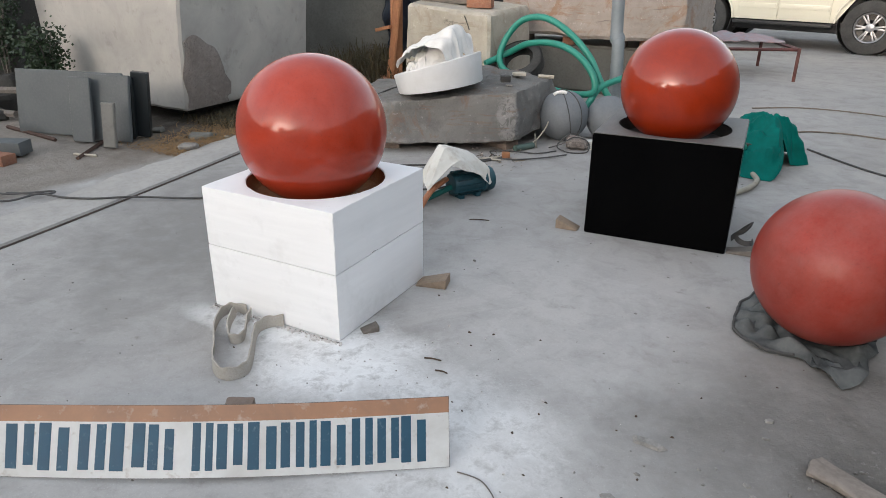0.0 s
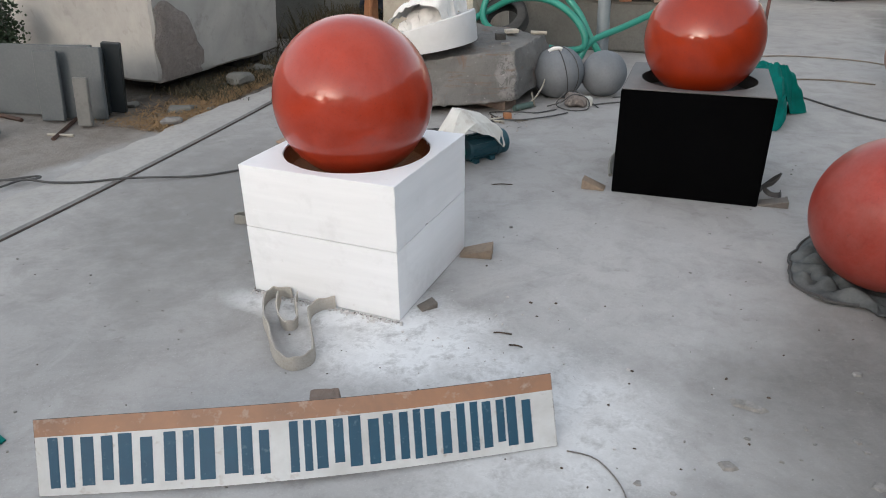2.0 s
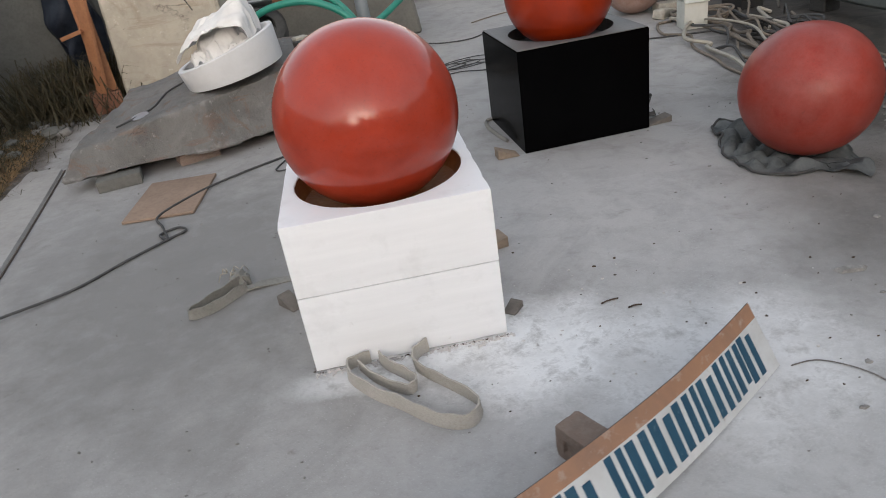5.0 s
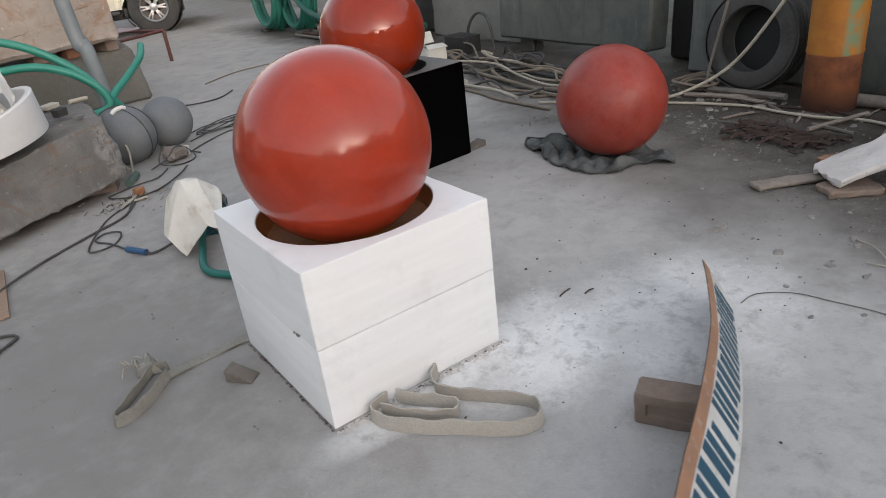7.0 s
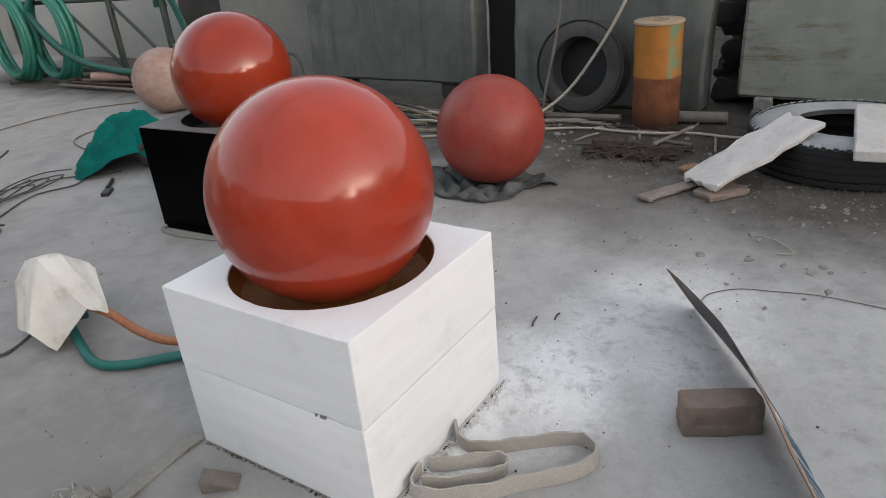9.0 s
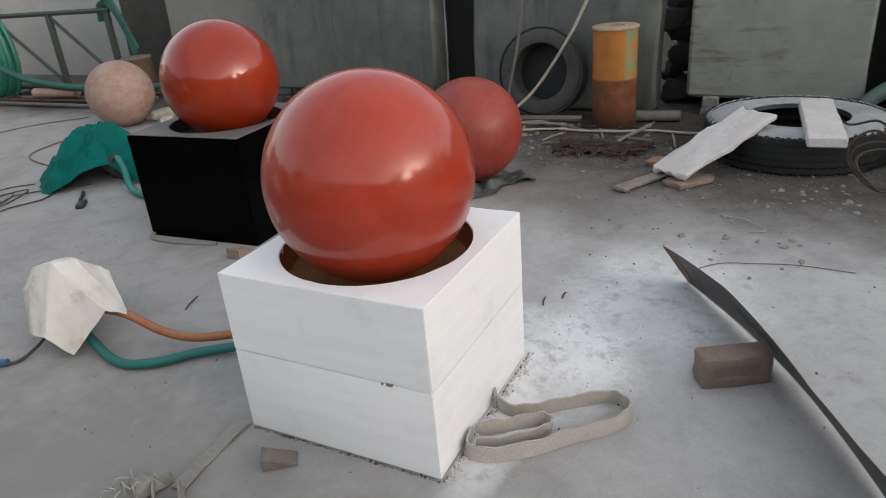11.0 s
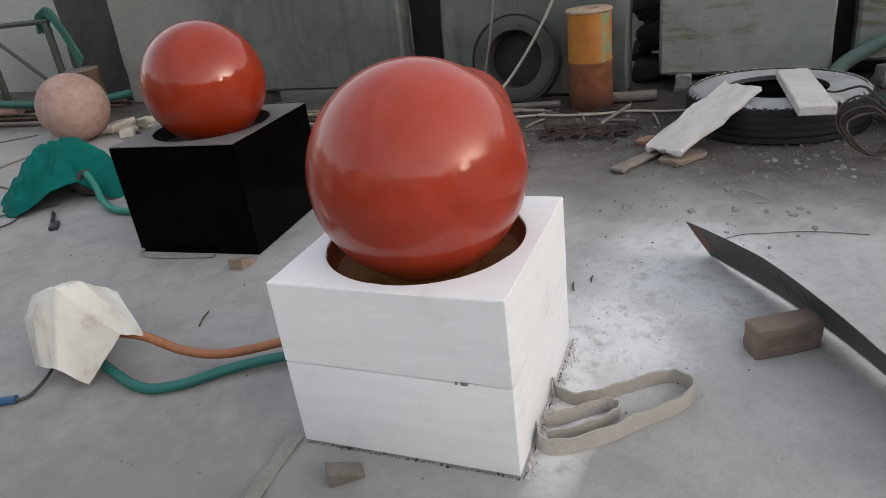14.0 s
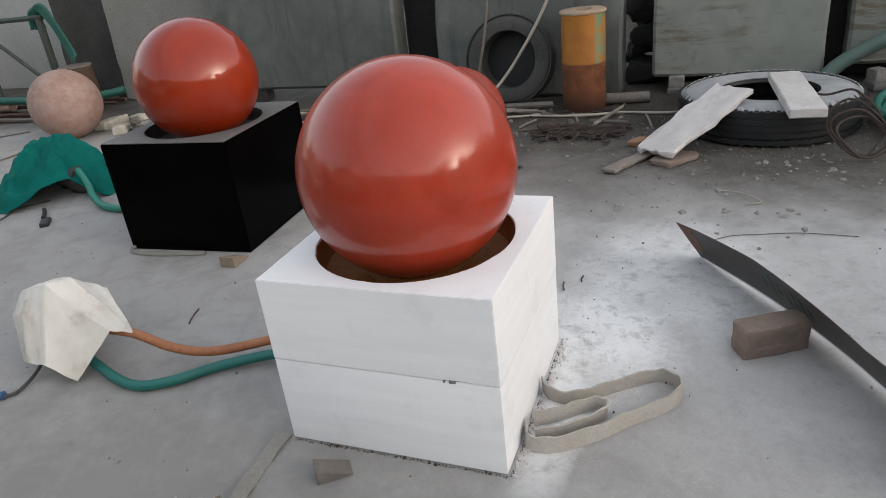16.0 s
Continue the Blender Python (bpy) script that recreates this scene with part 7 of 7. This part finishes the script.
for pts, r, mat_name, label in (
        ([(1.35, 3.25, 0.007), (1.52, 3.97, 0.007), (1.85, 4.15, 0.007), (2.20, 4.10, 0.007)], 0.006, "cable brown", "thin cable across the concrete"),
        ([(1.66, 3.50, 0.007), (1.9, 3.22, 0.007), (2.12, 3.02, 0.007), (2.35, 2.95, 0.007), (2.6, 2.9, 0.007)], 0.007, "cable black", "black cable running to a tangle"),
        ([(1.15, 4.85, 0.007), (1.6, 5.1, 0.007), (2.2, 5.05, 0.007), (2.6, 4.7, 0.007)], 0.006, "cable brown", "thin cable far across the concrete"),
        ([(0.1, 2.55, 0.008), (0.0, 2.42, 0.008), (-0.12, 2.40, 0.008), (-0.3, 2.32, 0.008), (-0.2, 2.2, 0.008)], 0.0045, "cable black", "black cable by a boulder"),
        ([(0.45, 3.05, 0.008), (0.6, 3.15, 0.010), (0.85, 3.3, 0.008), (1.0, 3.22, 0.010), (0.75, 3.1, 0.012), (0.55, 3.2, 0.010), (0.7, 3.35, 0.012), (0.95, 3.42, 0.010), (1.1, 3.3, 0.008)], 0.004, "cable black", "cable heaped by grey balls"),
        ([(0.3, 2.75, 0.008), (0.45, 2.88, 0.008), (0.7, 3.02, 0.008), (0.9, 2.95, 0.008), (1.05, 3.0, 0.008), (1.2, 2.9, 0.008)], 0.0045, "cable black", "black cable between grey balls and a pump"),
        ([(0.45, 3.2, 0.012), (0.62, 3.3, 0.014), (0.8, 3.2, 0.016), (0.62, 3.08, 0.018), (0.5, 3.18, 0.014), (0.66, 3.28, 0.012), (0.86, 3.36, 0.010)], 0.004, "cable black", "loops of black cable on the concrete"),
        ([(0.40, 3.02, 0.006), (0.58, 3.12, 0.012), (0.80, 3.16, 0.010), (0.92, 3.26, 0.012), (0.78, 3.32, 0.014), (0.58, 3.22, 0.012), (0.48, 3.12, 0.014), (0.66, 3.10, 0.016), (0.88, 3.20, 0.010), (1.02, 3.12, 0.006)], 0.004, "cable black", "thin black cable in loose loops"),
        ([(0.52, 4.35, 0.007), (0.75, 4.15, 0.007), (1.0, 4.12, 0.007), (1.2, 4.3, 0.007)], 0.006, "cable black", "short piece of black cable"),
        ([(0.98, -0.705, 0.003), (1.06, -0.71, 0.004), (1.14, -0.79, 0.004), (1.17, -0.90, 0.004), (1.2, -1.05, 0.004), (1.19, -1.24, 0.004)], 0.0018, "wood dark", "thin bent wire on the concrete"),
        ([(-0.13, 2.44, 0.012), (-0.08, 2.62, 0.05), (-0.05, 2.74, 0.13), (-0.06, 2.84, 0.21)], 0.006, "cable white", "pale cord against a boulder"),
        ([(-0.26, 2.02, 0.012), (-0.20, 2.14, 0.014), (-0.05, 2.20, 0.012), (0.10, 2.34, 0.012), (0.20, 2.48, 0.012)], 0.005, "cable black", "dark cable past the foot of a boulder")):
    single("cable", tube(pts, r, 6, 7), M[mat_name], label, "cable", None, "loose cables")

# odds and ends by the grey balls
single("stone", roughen(stone_block(0.15, 0.11, 0.10, 0.012, 9, 31, 0.03, 3), 0.008, 9, 3), M["granite broken"], "small brown stone beside grey balls", "stone", pose(0.20, 2.70, -0.004, 0, 0, 20))
single("cable", tube([(0.02, 2.62, 0.006), (0.12, 2.60, 0.05), (0.20, 2.64, 0.10), (0.28, 2.70, 0.06), (0.30, 2.62, 0.01), (0.18, 2.56, 0.008), (0.08, 2.62, 0.03), (0.16, 2.72, 0.105), (0.27, 2.78, 0.03), (0.36, 2.70, 0.006)], 0.0045, 6, 7), M["cable black"], "thin cable looped over a brown stone", "cable", None, "loose cables")
single("stone_cube", roughen(box(0.045, 0.06, 0.06, bevel=0.004), 0.003, 20, 2), M["box white"], "small white cube on the concrete", "stone", pose(0.275, 2.76, 0.0, 0, 0, 30))
single("pipe_offcut", tube([(-0.16, 2.42, 0.022), (-0.08, 2.56, 0.024)], 0.022, 10, 2), M["hose dusty"], "short grey green pipe by a boulder", "pipe")
for pts in ([(-0.12, 2.70, 0.07), (-0.06, 2.58, 0.008)], [(-0.08, 2.20, 0.006), (-0.01, 2.24, 0.006)], [(-0.30, 2.06, 0.01), (-0.18, 2.20, 0.012)], [(-0.27, 2.12, 0.01), (-0.14, 2.13, 0.01)]):
    single("wood_splinter", tube(pts, 0.008, 4, 2), M["cable white"], "pale splinter of wood by a boulder", "splinter", None, "splinters")
single("brick_piece", roughen(box(0.055, 0.04, 0.04, bevel=0.006), 0.006, 20, 5), M["wood orange"], "small orange lump on the concrete", "brick", pose(-0.15, 2.24, 0.0, 0, 0, 25))

# plywood, green net, tool
single("plywood", roughen(box(0.36, 0.52, 0.014, bevel=0.003), 0.003, 6, 2), M["ply"], "thin sheet of brown plywood by a boulder", "board", pose(-1.09, 1.48, 0.001, 0, 0, -4))
single("net_cloth", sheet(24, 18, lambda u, v: (-0.42 - 0.55 * u, -1.27 + (v - 0.5) * 0.30 * (0.25 + u) - 0.04 * u, 0.005 + 0.07 * u * abs(math.sin(v * 3.1)) + 0.02 * abs(noise.noise(Vector((u * 6, v * 6, 2))))), 0.004), M["cloth green"], "corner of crumpled green netting on the concrete", "cloth")
tool = thing("hand_tool", "dark hand tool on the concrete by a pump", "tool")
part("handle", tube([(0.94, 2.66, 0.014), (1.02, 2.74, 0.014), (1.06, 2.79, 0.012)], 0.011, 8, 4), M["car trim"], tool)
part("head", roughen(box(0.10, 0.045, 0.022, (0, 0, 0), 0.005, m=pose(0.90, 2.60, 0.0, 0, 0, 40)), 0.003, 20, 1), M["car trim"], tool)

# ---- small rubbish ----
def near_block(r):
    return 0.30 + abs(r.gauss(0, 0.35)), -0.35 + r.gauss(0, 0.22), 0.002


def over_floor(r):
    return r.uniform(-1.4, 2.2), r.uniform(-1.6, 2.4), 0.001


def right_soil(r):
    y = r.uniform(-2.0, 1.4)
    return 1.98 + 0.25 * math.sin(y * 3) + abs(r.gauss(0, 0.65)), y, 0.003


scatter("stone_chips", 45, near_block, 0.0034, M["plank stone"], "white stone chips and dust beside a block", "chips", 1)
scatter("stone_chips", 160, over_floor, 0.004, M["chips"], "scattered stone chips on the concrete", "chips", 2)
scatter("stone_chips", 800, right_soil, 0.0052, M["chips"], "stone chips and rubble on the bare soil", "chips", 3)
scatter("stone_chips", 55, lambda r: (r.uniform(2.3, 3.2), r.gauss(0.65, 0.35), 0.004), 0.020, M["chips"], "flat stone flakes by the slabs", "chips", 4, 0.25)
scatter("stone_chips", 40, lambda r: (r.uniform(-0.55, 0.05), r.gauss(2.2, 0.12), 0.002), 0.009, M["stone pinkish"], "stone crumbs under a boulder", "chips", 5)
scatter("stone_flakes", 75, lambda r: (2.0 + r.gauss(0.1, 0.42), -0.95 + r.gauss(0, 0.45), 0.003), 0.015, M["flakes"], "pale flat flakes of stone on the soil", "chips", 11, 0.14)
scatter("stone_flakes", 45, lambda r: (r.uniform(1.15, 2.1), r.uniform(-1.7, -0.35), 0.002), 0.0085, M["flakes"], "flat grey flakes of stone on dusty concrete", "chips", 14, 0.2)
scatter("soil_clods", 420, lambda r: (2.15 + abs(r.gauss(0, 0.5)), -0.8 + r.gauss(0, 0.6), 0.002), 0.009, M["soil clod"], "dark clods of soil round a tyre", "soil", 12, 0.35)
scatter("dead_leaves", 45, lambda r: (0.85 + r.gauss(0, 0.50), -0.40 + r.gauss(0, 0.5), 0.002), 0.0042, M["dead leaf"], "dead leaves and twigs on the concrete", "leaves", 6, 0.3)
scatter("dead_leaves", 40, over_floor, 0.0034, M["dead leaf"], "dead leaves and dirt on the concrete", "leaves", 7, 0.3)
scatter("block_dirt", 320, lambda r: (r.uniform(-0.30, 0.31), -0.305 - abs(r.gauss(0, 0.004)), 0.001), 0.0013, M["dead leaf"], "dark crumbs along the foot of a block", "dirt", 9, 0.8)
scatter("block_dirt", 320, lambda r: (-0.301 - abs(r.gauss(0, 0.004)), r.uniform(-0.30, 0.30), 0.001), 0.0013, M["dead leaf"], "dark crumbs along the foot of a block", "dirt", 10, 0.8)
scatter("block_dust", 260, lambda r: (r.uniform(-0.30, 0.32), -0.306 - abs(r.gauss(0, 0.012)), 0.001), 0.0036, M["plank stone"], "white dust heaped along the foot of a block", "dust", 8, 0.8)
for pts in ([(0.62, -0.25, 0.004), (0.645, -0.242, 0.005), (0.68, -0.238, 0.004)], [(0.69, -0.30, 0.004), (0.715, -0.295, 0.005), (0.735, -0.298, 0.004)], [(0.16, 1.04, 0.004), (0.21, 1.06, 0.006), (0.26, 1.075, 0.004)], [(1.62, -0.76, 0.006), (1.58, -0.84, 0.014), (1.50, -0.92, 0.006), (1.47, -0.86, 0.008)]):
    single("twig", tube(pts, 0.0028, 5, 4), M["dead leaf"] if pts[0][0] < 1.5 else M["cable white"], "small bent twig on the concrete", "twig", None, "twigs")
